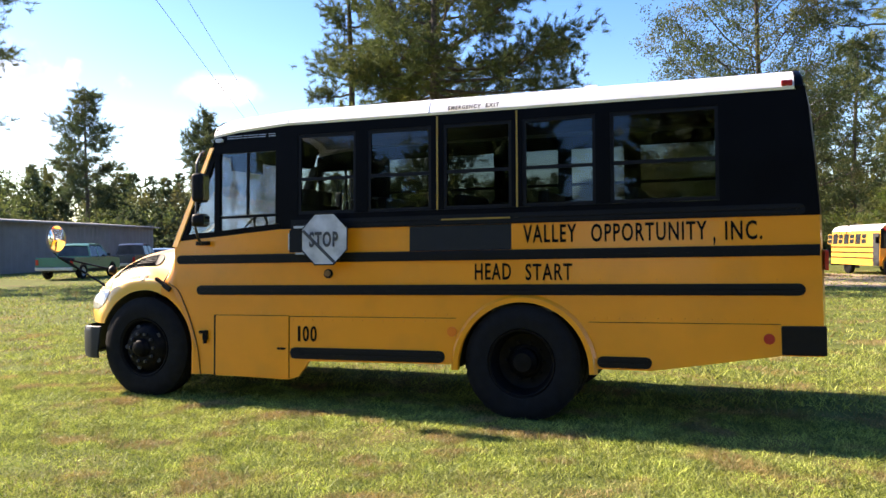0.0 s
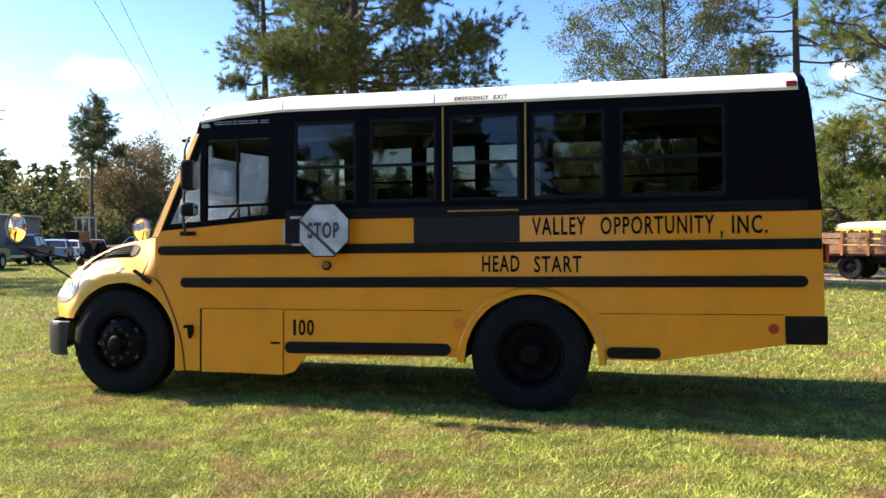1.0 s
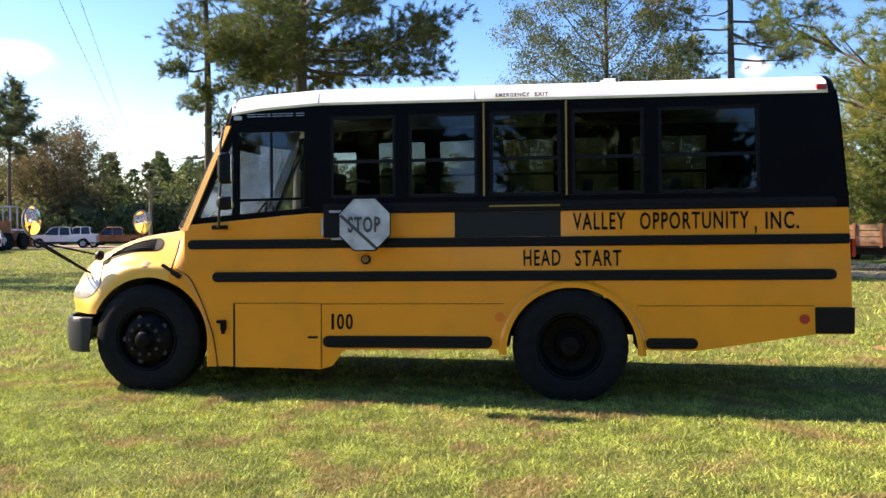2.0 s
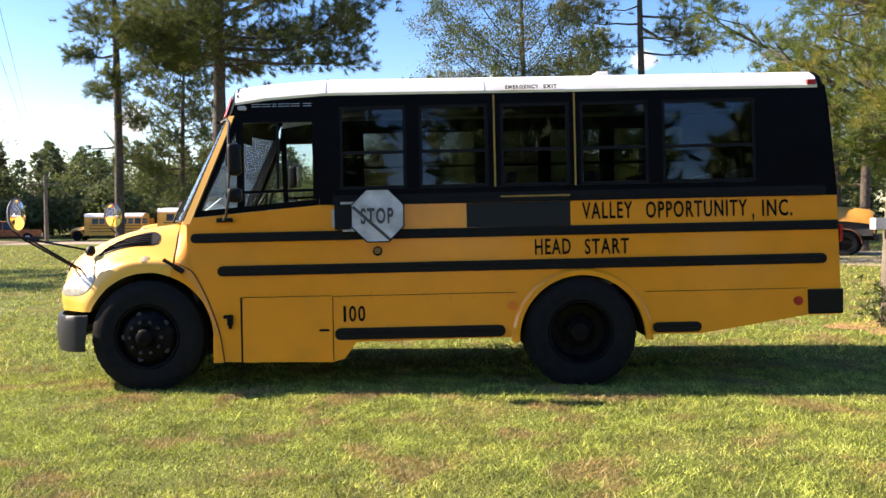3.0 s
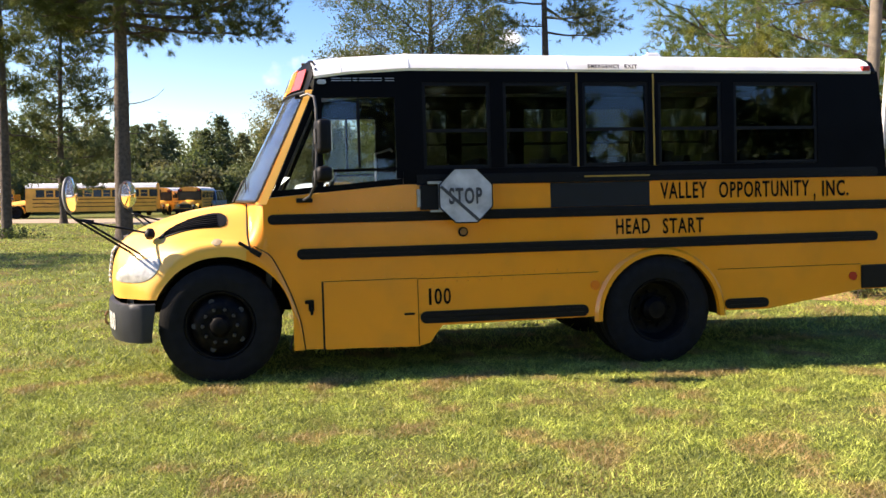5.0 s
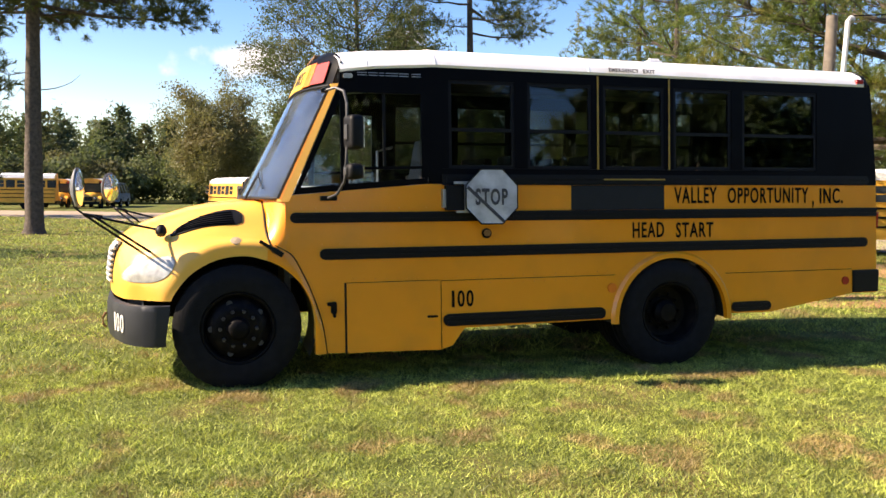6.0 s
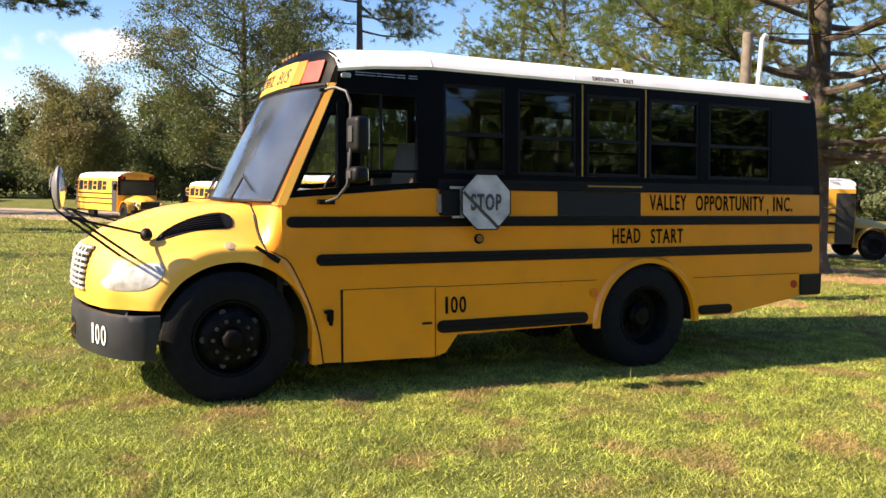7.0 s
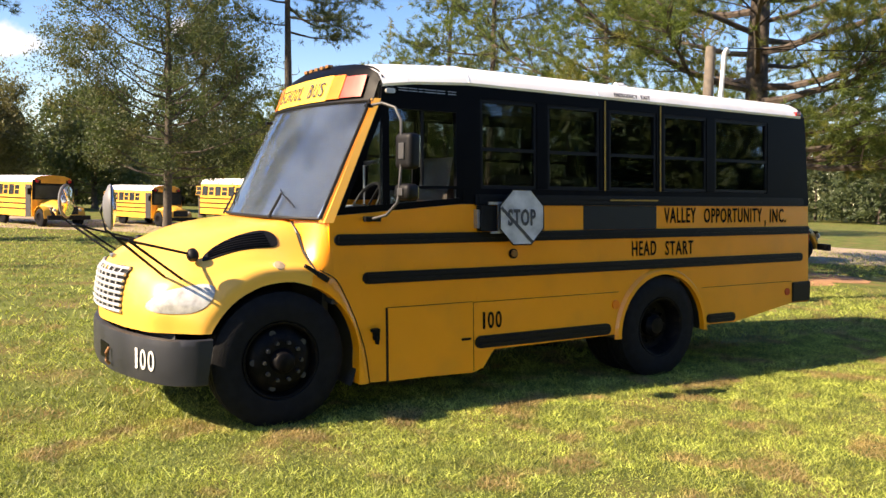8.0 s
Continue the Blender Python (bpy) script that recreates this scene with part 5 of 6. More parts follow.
def tree_of(name, label, x, y, height, girth, crown_from, spread, seed, limbs=34, twigs=7, clump=4, needles=18, size=0.30, width=0.03, puff=0.2, bend=0.3, lean=(0, 0), stubs=4, limb_r=0.07, low_bias=0.9,
            climb=(0.0, 0.4), leaf=0.0, mat=None, bark=None, category="pine tree", top=0.3, wood=1.0, dense_below=99.0, swing=0.0, fan=0.3):
    """A trunk with limbs all round it; the limbs carry twigs that end in clumps of needles, or of leaves."""
    rs = np.random.RandomState(seed)
    tree = thing(name, label, category, pose(x, y, rise(x, y)))
    bark = bark or BARK
    ph = rs.uniform(0, 6)
    def trunk_at(h):
        f = h / height
        return Vector((lean[0] * f + bend * math.sin(ph + 2.6 * f) * f, lean[1] * f + bend * math.cos(ph + 2.1 * f) * f, h))
    bm = B()
    rings = []
    for h in [0, 0.15, 0.5] + [height * i / 14 for i in range(1, 15)]:
        p = trunk_at(h)
        r = girth / 2 * (1 - 0.80 * (h / height) ** 1.1) * (1.35 if h == 0 else 1.12 if h == 0.15 else 1)
        rings.append([p + Vector((r * math.cos(a) * rs.uniform(0.93, 1.07), r * math.sin(a) * rs.uniform(0.93, 1.07), 0)) for a in np.linspace(0, 2 * math.pi, 15)[:-1]])
    add_grid(bm, rings, close=True)
    part("trunk", bm, bark, tree, smooth=True, sharp=70)
    lb = B()
    cs, ds = [], []
    for i in range(limbs + stubs):
        if i < limbs:
            h = crown_from + (height - crown_from) * ((i + rs.uniform(0, 1)) / limbs) ** low_bias
            f = (h - crown_from) / (height - crown_from)
            ln = spread * (1.05 - (1.05 - top) * f ** 1.3) * rs.uniform(0.55, 1.15) * (0.7 + 0.3 * min(1, f * 5))
        else:
            h = crown_from * rs.uniform(0.5, 1.0)
            f, ln = 0, rs.uniform(0.5, 1.8)
        a = i * 2.4 + rs.uniform(-0.5, 0.5)
        ln *= 1 + swing * math.cos(a)
        rise_by = ln * (rs.uniform(*climb) + fan * f)
        base = trunk_at(h)
        pts = []
        wob, kink = rs.uniform(-0.5, 0.5), rs.uniform(-0.12, 0.12)
        for s in np.linspace(0, 1, 7):
            aa = a + wob * s * s + kink * math.sin(9 * s)
            pts.append(base + Vector((math.cos(aa) * ln * s, math.sin(aa) * ln * s, rise_by * s * (0.5 + 0.5 * s) - 0.06 * ln * math.sin(math.pi * s) + rs.uniform(-0.04, 0.04) * ln * s)))
        r0 = max(0.02, limb_r * (ln / spread) * (1.1 - 0.5 * f)) * wood
        part("limb", add_tube(B(), pts, r0, 6, r0 * 0.22), bark, tree, smooth=True)
        if i >= limbs:
            continue
        for t in range(int(twigs * max(0.6, 1.4 * ln / spread) * (1 if h < dense_below else 0.35))):
            s = 0.28 + 0.72 * rs.uniform() ** 0.75
            q = min(int(s * 6), 5)
            p = pts[q].lerp(pts[q + 1], s * 6 - q)
            ang = a + rs.choice([-1, 1]) * rs.uniform(0.2, 1.3)
            tl = ln * rs.uniform(0.08, 0.30) * (1.2 - 0.4 * s)
            e = p + Vector((math.cos(ang) * tl, math.sin(ang) * tl, tl * rs.uniform(-0.05, 0.8)))
            mid = p.lerp(e, 0.5) + Vector(rs.normal(0, 0.06, 3)) * tl
            add_tube(lb, [p, mid, e], r0 * 0.26, 3, r0 * 0.08, caps=False)
            for u in range(clump):
                off = Vector(rs.normal(0, puff, 3)) * (1 if u else 0)
                off.z *= 0.7
                cs.append(e + off)
                ds.append((off + (e - p) * 0.5).normalized() if u else (e - p).normalized())
        cs.append(pts[-1])
        ds.append((pts[-1] - pts[-2]).normalized())
    part("twig_mass", lb, bark, tree)["kind"] = "stuff"
    if leaf:
        v, f = leaf_set(rs, np.array(cs), puff, needles, leaf)
    else:
        v, f = tuft_set(rs, np.array(cs), np.array(ds), size, needles, width)
    crown = tri_mesh("crown", v, f, mat or (LEAVES if leaf else NEEDLES), tree)
    crown["kind"] = "stuff"
    return tree


P = functools.partial(tree_of, "pine_tree")
P("tall pine with dense dark green crown and brown bark", -6.2, 25.8, 18.5, 0.66, 7.9, 5.6, 21, limbs=58, twigs=14, clump=12, needles=38, size=0.27, width=0.021, puff=0.37, dense_below=12.5, bend=0.25, low_bias=1.45, climb=(-0.08, 0.38), swing=0.14, limb_r=0.09)
P("slender pine with a bare brown trunk", -11.3, 28.4, 19.0, 0.42, 5.8, 1.9, 22, limbs=30, twigs=9, clump=9, needles=28, size=0.28, width=0.024, puff=0.27, dense_below=13, stubs=5, climb=(-0.1, 0.4), low_bias=0.8)
P("tall slender dark-barked pine with broken lower limbs", 13.2, 34.2, 19.0, 0.52, 9.6, 5.2, 23, limbs=26, twigs=9, clump=11, needles=26, size=0.30, width=0.024, puff=0.38, dense_below=13.5, stubs=9, limb_r=0.085, bark=BARK_GREY, climb=(-0.25, 0.3))
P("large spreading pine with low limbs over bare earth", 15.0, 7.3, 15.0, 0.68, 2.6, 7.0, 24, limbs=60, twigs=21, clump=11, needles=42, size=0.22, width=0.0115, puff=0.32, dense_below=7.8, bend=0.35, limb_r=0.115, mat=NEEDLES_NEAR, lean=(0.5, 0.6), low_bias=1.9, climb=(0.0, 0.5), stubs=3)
P("bushy pine standing behind the slender trunk", -14.0, 46.0, 14.5, 0.42, 2.0, 3.8, 25, limbs=46, twigs=8, clump=8, needles=16, size=0.40, width=0.05, puff=0.45, climb=(0.0, 0.5))
P("dark pine at the edge of the lawn", -27.6, 18.3, 16.0, 0.55, 5.2, 4.7, 26, limbs=40, twigs=8, clump=10, needles=20, size=0.30, width=0.03, puff=0.36, top=0.6)
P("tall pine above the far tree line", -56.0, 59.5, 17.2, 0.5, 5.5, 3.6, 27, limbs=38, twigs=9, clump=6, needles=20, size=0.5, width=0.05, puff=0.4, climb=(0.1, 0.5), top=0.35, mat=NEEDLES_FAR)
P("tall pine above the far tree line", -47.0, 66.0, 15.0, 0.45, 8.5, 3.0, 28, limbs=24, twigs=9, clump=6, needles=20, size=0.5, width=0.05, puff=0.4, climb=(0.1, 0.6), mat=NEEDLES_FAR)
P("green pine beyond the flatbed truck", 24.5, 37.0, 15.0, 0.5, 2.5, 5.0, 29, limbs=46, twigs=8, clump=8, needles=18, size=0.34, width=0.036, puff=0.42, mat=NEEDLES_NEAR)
P("green pine beyond the flatbed truck", 31.0, 30.0, 17.0, 0.5, 3.0, 5.5, 30, limbs=46, twigs=8, clump=8, needles=18, size=0.34, width=0.036, puff=0.42)
P("slender pine behind the spreading pine", 21.0, 27.5, 19.0, 0.4, 5.0, 4.0, 31, limbs=40, twigs=8, clump=8, needles=20, size=0.28, width=0.028, puff=0.38)
P("brownish pine behind the parked buses", 13.0, 49.5, 14.0, 0.45, 1.5, 4.2, 32, limbs=46, twigs=8, clump=8, needles=16, size=0.40, width=0.05, puff=0.45)
T = functools.partial(tree_of, "broadleaf_tree", category="tree", stubs=0, bark=BARK_GREY)
T("airy green broadleaf tree with thinning autumn leaves", 7.0, 33.6, 15.5, 0.42, 2.4, 5.4, 41, limbs=70, twigs=15, clump=2, needles=54, leaf=0.052, puff=0.42, bend=0.2, limb_r=0.07, low_bias=1.25, climb=(0.1, 0.6), fan=1.1, top=0.55)
T("big rounded olive-brown autumn tree beyond the lot", 0.6, 62.0, 7.6, 0.6, 0.9, 3.7, 42, limbs=32, twigs=16, clump=4, needles=24, leaf=0.085, puff=0.55, limb_r=0.07, mat=LEAVES_TAN, climb=(0.3, 1.0), fan=0.6, top=0.5)
T("dark green broadleaf tree beside the olive one", 8.5, 64.0, 8.5, 0.5, 0.9, 4.2, 46, limbs=42, twigs=12, clump=4, needles=15, leaf=0.13, puff=0.7, climb=(0.2, 0.9), top=0.35)
T("rounded olive-brown autumn tree beyond the lot", -48.5, 76.0, 10.0, 0.5, 0.9, 5.6, 43, limbs=48, twigs=12, clump=4, needles=15, leaf=0.11, puff=0.7, mat=LEAVES_BROWN, climb=(0.3, 1.0), fan=0.6, top=0.45)
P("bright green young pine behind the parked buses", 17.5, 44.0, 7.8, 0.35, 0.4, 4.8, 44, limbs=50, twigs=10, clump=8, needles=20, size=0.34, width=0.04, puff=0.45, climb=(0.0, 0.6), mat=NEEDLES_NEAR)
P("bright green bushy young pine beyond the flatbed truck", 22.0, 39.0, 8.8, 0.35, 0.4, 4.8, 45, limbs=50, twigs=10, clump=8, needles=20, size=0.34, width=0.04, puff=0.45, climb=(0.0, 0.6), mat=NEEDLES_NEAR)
# the row of pines behind the walker, that the bus windows mirror
for i, (x, y, tall, low, wide) in enumerate(((-8.5, -20.0, 6.4, 2.2, 2.2), (-1.6, -18.0, 6.6, 2.6, 1.9), (5.5, -18.3, 8.2, 4.4, 2.0), (8.8, -20.5, 6.4, 2.2, 2.0), (16.0, -22.0, 7.0, 2.4, 2.9), (21.5, -22.5, 7.2, 2.2, 3.2), (27.5, -23.0, 7.4, 2.0, 3.4), (33.5, -23.5, 7.6, 2.0, 3.4))):
    P("pine in the row along the lawn's near edge", x, y, tall, 0.40, low, wide, 60 + i, limbs=34, twigs=9, clump=8, needles=6, size=0.7, width=0.26, puff=0.6, climb=(-0.05, 0.4))

# far woods all round: pines and leafy crowns in one mass
rs = np.random.RandomState(77)
vs_all, fs_all, off = [], [], 0
lv_all, lf_all, loff = [], [], 0
tv = B()
spots = []
for ang in np.concatenate([np.arange(-60, 72, 1.15), np.arange(72, 300, 2.6)]):
    for layer in range(4):
        r = 82 + 9 * layer + rs.uniform(-4, 4)
        a = radians(ang + rs.uniform(-1, 1))
        spots.append((2 + r * math.sin(a), 6 + r * math.cos(a), layer, ang < 72))
for cx, cy, layer, seen in spots:
    h = ((rs.uniform(7.2, 10.2) if cx < -42 else rs.uniform(8.0, 10.5)) + 0.7 * layer) * (1 if seen else 0.7)
    east = cx > 30 and cy > -20
    if layer == 0:
        h *= rs.uniform(0.3, 0.75)
    share = (1.0 if layer < 2 else 0.8) * (1 if seen else 0.3)
    low = 0.05 if layer < 2 else 0.30
    if (layer or east) and rs.uniform() < (0.92 if east else 0.6):
        k = int(150 * share)
        f = rs.uniform(low, 1, k) ** 0.9
        rad = (1 - f) ** 0.7 * rs.uniform(1.9, 3.0) * rs.uniform(0.35, 1, k) * (1 + 0.3 * np.sin(f * 22)) + 0.15
        aa = rs.uniform(0, 2 * math.pi, k)
        c = np.c_[cx + rad * np.cos(aa), cy + rad * np.sin(aa), f * h]
        v, fc = tuft_set(rs, c, np.c_[np.cos(aa), np.sin(aa), np.zeros(k)], 0.62, 9, 0.20)
        vs_all.append(v)
        fs_all.append(fc + off)
        off += len(v)
    else:
        k = int(1450 * share)
        d = rs.normal(size=(k, 3))
        d /= np.linalg.norm(d, axis=1, keepdims=True)
        lump = 1 + 0.22 * np.sin(d[:, :1] * 5 + cx) * np.sin(d[:, 2:] * 6 + cy) + 0.14 * np.sin(d[:, 1:2] * 11 + cy) * np.sin(d[:, 2:] * 13 + cx)
        c = np.array([cx, cy, h * 0.48]) + d * lump * np.array([2.9, 2.9, h * 0.48]) * rs.uniform(0.6, 1, (k, 1))
        n2 = rs.normal(size=(k, 3))
        s = np.cross(d, n2)
        s /= np.linalg.norm(s, axis=1, keepdims=True)
        u = np.cross(s, d + 0.6 * n2)
        u /= np.linalg.norm(u, axis=1, keepdims=True)
        sz = rs.uniform(0.15, 0.34, (k, 1))
        v = np.stack([c - u * sz, c + s * sz * 0.8, c + u * sz * 0.8 - s * sz * 0.4], 1).reshape(-1, 3)
        lv_all.append(v)
        lf_all.append(np.arange(k * 3).reshape(-1, 3) + loff)
        loff += len(v)
    if layer == 0 and rs.uniform() < 0.6:
        add_tube(tv, [(cx, cy, 0), (cx + rs.uniform(-0.3, 0.3), cy, h * 0.8)], 0.16, 5, 0.06)
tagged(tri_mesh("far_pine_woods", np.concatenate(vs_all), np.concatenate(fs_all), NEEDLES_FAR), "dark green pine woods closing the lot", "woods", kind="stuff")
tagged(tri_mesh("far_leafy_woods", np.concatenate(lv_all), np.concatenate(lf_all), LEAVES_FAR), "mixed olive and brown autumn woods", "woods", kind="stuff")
tagged(part("far_trunks", tv, BARK, None), "thin brown trunks at the edge of the woods", "woods", kind="stuff")

# leafy weeds at the slender pine's foot
wrs = np.random.RandomState(19)
wc = wrs.normal(0, 1, (60, 3)) * np.array([0.45, 0.3, 0.22])
wc[:, 2] = np.abs(wc[:, 2]) + 0.05
wv, wf = leaf_set(wrs, wc, 0.16, 12, 0.05)
tagged(tri_mesh("weed_clump", wv + np.array([-10.9, 28.2, rise(-11, 28)]), wf, LEAVES), "low leafy weeds at a pine trunk's foot", "weeds", kind="stuff")

# ---- parked buses beyond the lawn ----
YELLOW_OLD = material("weathered_bus_yellow", (0.81, 0.41, 0.055), 0.45, vary=0.10, scale=1.2, stain=(0.40, 0.20, 0.05), stain_scale=1.5, stain_amount=0.4)


def parked_bus(m, length=7.6, door_open=True):
    ob = thing("parked_bus", "weathered yellow school bus with white roof on the dirt lot", "bus", m, "parked school buses")
    L = length
    prof = [(0.0, 0.55), (0.0, 1.0), (0.02, 1.75), (0.08, 2.45), (0.22, 2.68), (0.6, 2.80), (1.2, 2.84)]
    full = prof + [(2.4 - y, z) for y, z in prof[-2::-1]]
    bmw = B()
    near = [p for p in prof if p[1] <= 2.45]
    for side in (0, 1):
        add_grid(bmw, [[Vector((x, 2.4 - y if side else y, z)) for y, z in near] for x in (0.75, L - 0.9)])
    for x in (0.75, L - 0.9):
        bmw.faces.new([bmw.verts.new((x, y, z)) for y, z in full])
    part("body", bmw, YELLOW_OLD, ob)
    part("roof", add_grid(B(), [[Vector((x, y, z + 0.004)) for y, z in full if z >= 2.45] for x in (0.72, L - 0.88)]), ROOF_WHITE, ob, smooth=True)
    # row of windows on both sides
    k = int((L - 2.4) / 0.72)
    for side in (0, 1):
        for i in range(k + 1):
            x0 = 1.55 + i * 0.72
            if side == 1 and i == 0:
                continue
            yw = lambda z: (0.02 + 0.06 * (z - 1.75) / 0.7)
            w = B()
            def at(x, z, o):
                y = yw(z) - o
                return Vector((x, 2.4 - y if side else y, z))
            add_prism(w, rect(x0, x0 + 0.62, 1.72, 2.30), lambda p: at(p[0], p[1], 0.012), lambda p: at(p[0], p[1], -0.02))
            win = part("window", w, YELLOW_OLD if i % 2 else BLACK_MATT, ob)
            for z0, z1 in ((1.75, 1.99), (2.03, 2.27)):
                part("pane", add_prism(B(), rect(x0 + 0.04, x0 + 0.58, z0, z1), lambda p: at(p[0], p[1], 0.018), lambda p: at(p[0], p[1], 0.0)), GLASS_FAR, win)
        for z0, z1 in ((0.92, 0.98), (1.22, 1.28), (1.52, 1.58)):
            part("rub_rail", box(1.3, L - 0.9, (2.4 if side else -0.02), (2.42 if side else 0.0), z0, z1), BLACK_MATT, ob)
    # entrance on the right side, a dark panel for the doorway's shade; windscreen, hood, fenders
    part("doorway_panel", box(0.80, 1.45, 2.38, 2.425, 0.55, 2.3, bevel=0.01), INTERIOR, ob, "dark panel painted as the shaded open doorway")
    part("front_cap", box(0.712, 0.76, 0.05, 2.35, 1.48, 2.56, bevel=0.02), BLACK_MATT, ob, "black surround of the windscreen")
    part("windscreen", box(0.69, 0.755, 0.18, 2.22, 1.55, 2.28, bevel=0.02), GLASS_FAR, ob)
    part("sign_board", box(0.69, 0.76, 0.5, 1.9, 2.38, 2.62, bevel=0.02), YELLOW_OLD, ob)
    for y in (0.3, 2.1):
        part("warning_lamp", add_revolve(B(), [(0.0, -0.05), (0.09, -0.04), (0.1, 0.03)], 14, pose(0.70, y, 2.5, 0, 0, -90)), RED_LENS, ob)
    hood_ctrl = []
    for x, zt, w in ((0.78, 1.52, 0.86), (0.2, 1.46, 0.82), (-0.4, 1.36, 0.76), (-0.8, 1.22, 0.70), (-0.92, 1.05, 0.68), (-0.95, 0.65, 0.68)):
        hood_ctrl.append([(x, 1.2 + w * u, zt - (0.38 if zt > 0.9 else 0.0) * abs(u) ** 4) for u in (-1, -0.85, -0.4, 0, 0.4, 0.85, 1)])
    hb = add_grid(B(), [[Vector(p) for p in row] for row in smooth_rows(hood_ctrl, 16, 17)])
    part("hood", add_thick(hb, 0.02), YELLOW_OLD, ob, smooth=True)
    add = B()
    add_box(add, -0.6, 0.75, 0.45, 1.95, 0.6, 1.1)
    part("engine_bay", add, INTERIOR, ob)
    for y0, y1 in ((0.05, 0.42), (1.98, 2.35)):
        rows = []
        for y in (y0, (y0 + y1) / 2, y1):
            rows.append([Vector((px, y, pz + (0.03 if y0 < y < y1 else 0))) for px, pz in arc(0, 0.52, 0.62, -10, 185, 16)])
        part("fender", add_thick(add_grid(B(), rows), 0.02), YELLOW_OLD, ob, smooth=True)
    grid = part("grille", box(-0.985, -0.95, 0.65, 1.75, 0.72, 1.12, bevel=0.015), BLACK_MATT, ob)
    for z in (0.79, 0.88, 0.97, 1.06):
        part("grille_bar", box(-1.0, -0.984, 0.68, 1.72, z - 0.012, z + 0.012), ARM_GREY, grid)
    for y in (0.50, 1.90):
        part("headlamp", add_revolve(B(), [(0.0, -0.04), (0.08, -0.03), (0.1, 0.03)], 14, pose(-0.9, y, 0.95, 0, 0, -90)), CLEAR_LENS, ob)
    part("front_bumper", box(-1.15, -1.0, 0.02, 2.38, 0.42, 0.66, bevel=0.03), BLACK_MATT, ob)
    part("rear_bumper", box(L - 0.9, L - 0.76, 0.02, 2.38, 0.45, 0.68, bevel=0.03), BLACK_MATT, ob)
    for x, y in ((0.0, 0.05), (0.0, 2.08), (L - 2.9, 0.04), (L - 2.9, 2.09)):
        bmt = add_revolve(B(), [(0.27, 0.0), (0.44, -0.01), (0.49, 0.04), (0.49, 0.23), (0.44, 0.27), (0.27, 0.27), (0.27, 0.0)], 26, Matrix.Translation((x, y, 0.49)))
        tyre = part("wheel", bmt, TYRE, ob, smooth=True, sharp=40)
        part("rim", add_revolve(B(), [(0.27, 0.03), (0.2, 0.06), (0.0, 0.05)] if y < 1 else [(0.27, 0.24), (0.2, 0.21), (0.0, 0.22)], 20, Matrix.Translation((x, y, 0.49))), RIM, tyre, smooth=True)
    for y, s in ((-0.12, 1), (2.52, -1)):
        part("side_mirror", add_tube(box(0.72, 0.78, y - 0.09, y + 0.09, 1.75, 2.1, bevel=0.02), [(0.75, y, 2.0), (0.85, y + s * 0.15, 2.2)], 0.012, 5), BLACK_MATT, ob)
    return ob


GLASS_FAR = material("dark_far_glass", (0.03, 0.035, 0.04), 0.08, vary=0.3, scale=2)


def heading(x, y, degrees, wheel_side=True, size=1.0):
    """Stands a bus so that its front right wheel rests at (x, y)."""
    a = radians(degrees)
    oy = 2.3 * size if wheel_side else 0.0
    return pose(x + math.sin(a) * oy, y - math.cos(a) * oy, rise(x, y), 0, 0, degrees) @ Matrix.Scale(size, 4)


first = parked_bus(heading(1.9, 36.6, 109, size=0.86))
for m in (heading(-10.5, 65.0, 83), heading(-13.4, 68.0, 81), heading(7.1, 36.9, 109, size=0.86), heading(12.5, 36.6, 107, size=1.06), heading(17.8, 36.2, 105), heading(20.7, 9.75, 154)):
    copy_thing(first, m)
# side-on pair on the far track
copy_thing(first, heading(-29.4, 65.0, 3, False))
far_long = parked_bus(heading(-22.2, 62.6, 2, False), 11.6)


# ---- pickups, cars, machine ----
def car_wheel(ob, x, side, r, rim_mat):
    """A tyre with its dished rim, bulging outward on the given side."""
    m = Matrix.Translation((x, side * 0.84, r)) @ Matrix.Diagonal((1, -side, 1, 1))
    w = part("wheel", add_revolve(B(), [(r * 0.58, -0.09), (r * 0.66, -0.115), (r - 0.05, -0.12), (r - 0.01, -0.09), (r, -0.04), (r, 0.06), (r - 0.02, 0.11), (r * 0.58, 0.11), (r * 0.58, -0.09)], 26, m), TYRE, ob, smooth=True, sharp=40)
    part("rim", add_revolve(B(), [(r * 0.585, -0.092), (r * 0.52, -0.06), (r * 0.34, -0.05), (r * 0.22, -0.075), (0.0, -0.08)], 20, m), rim_mat, w, smooth=True, sharp=35)


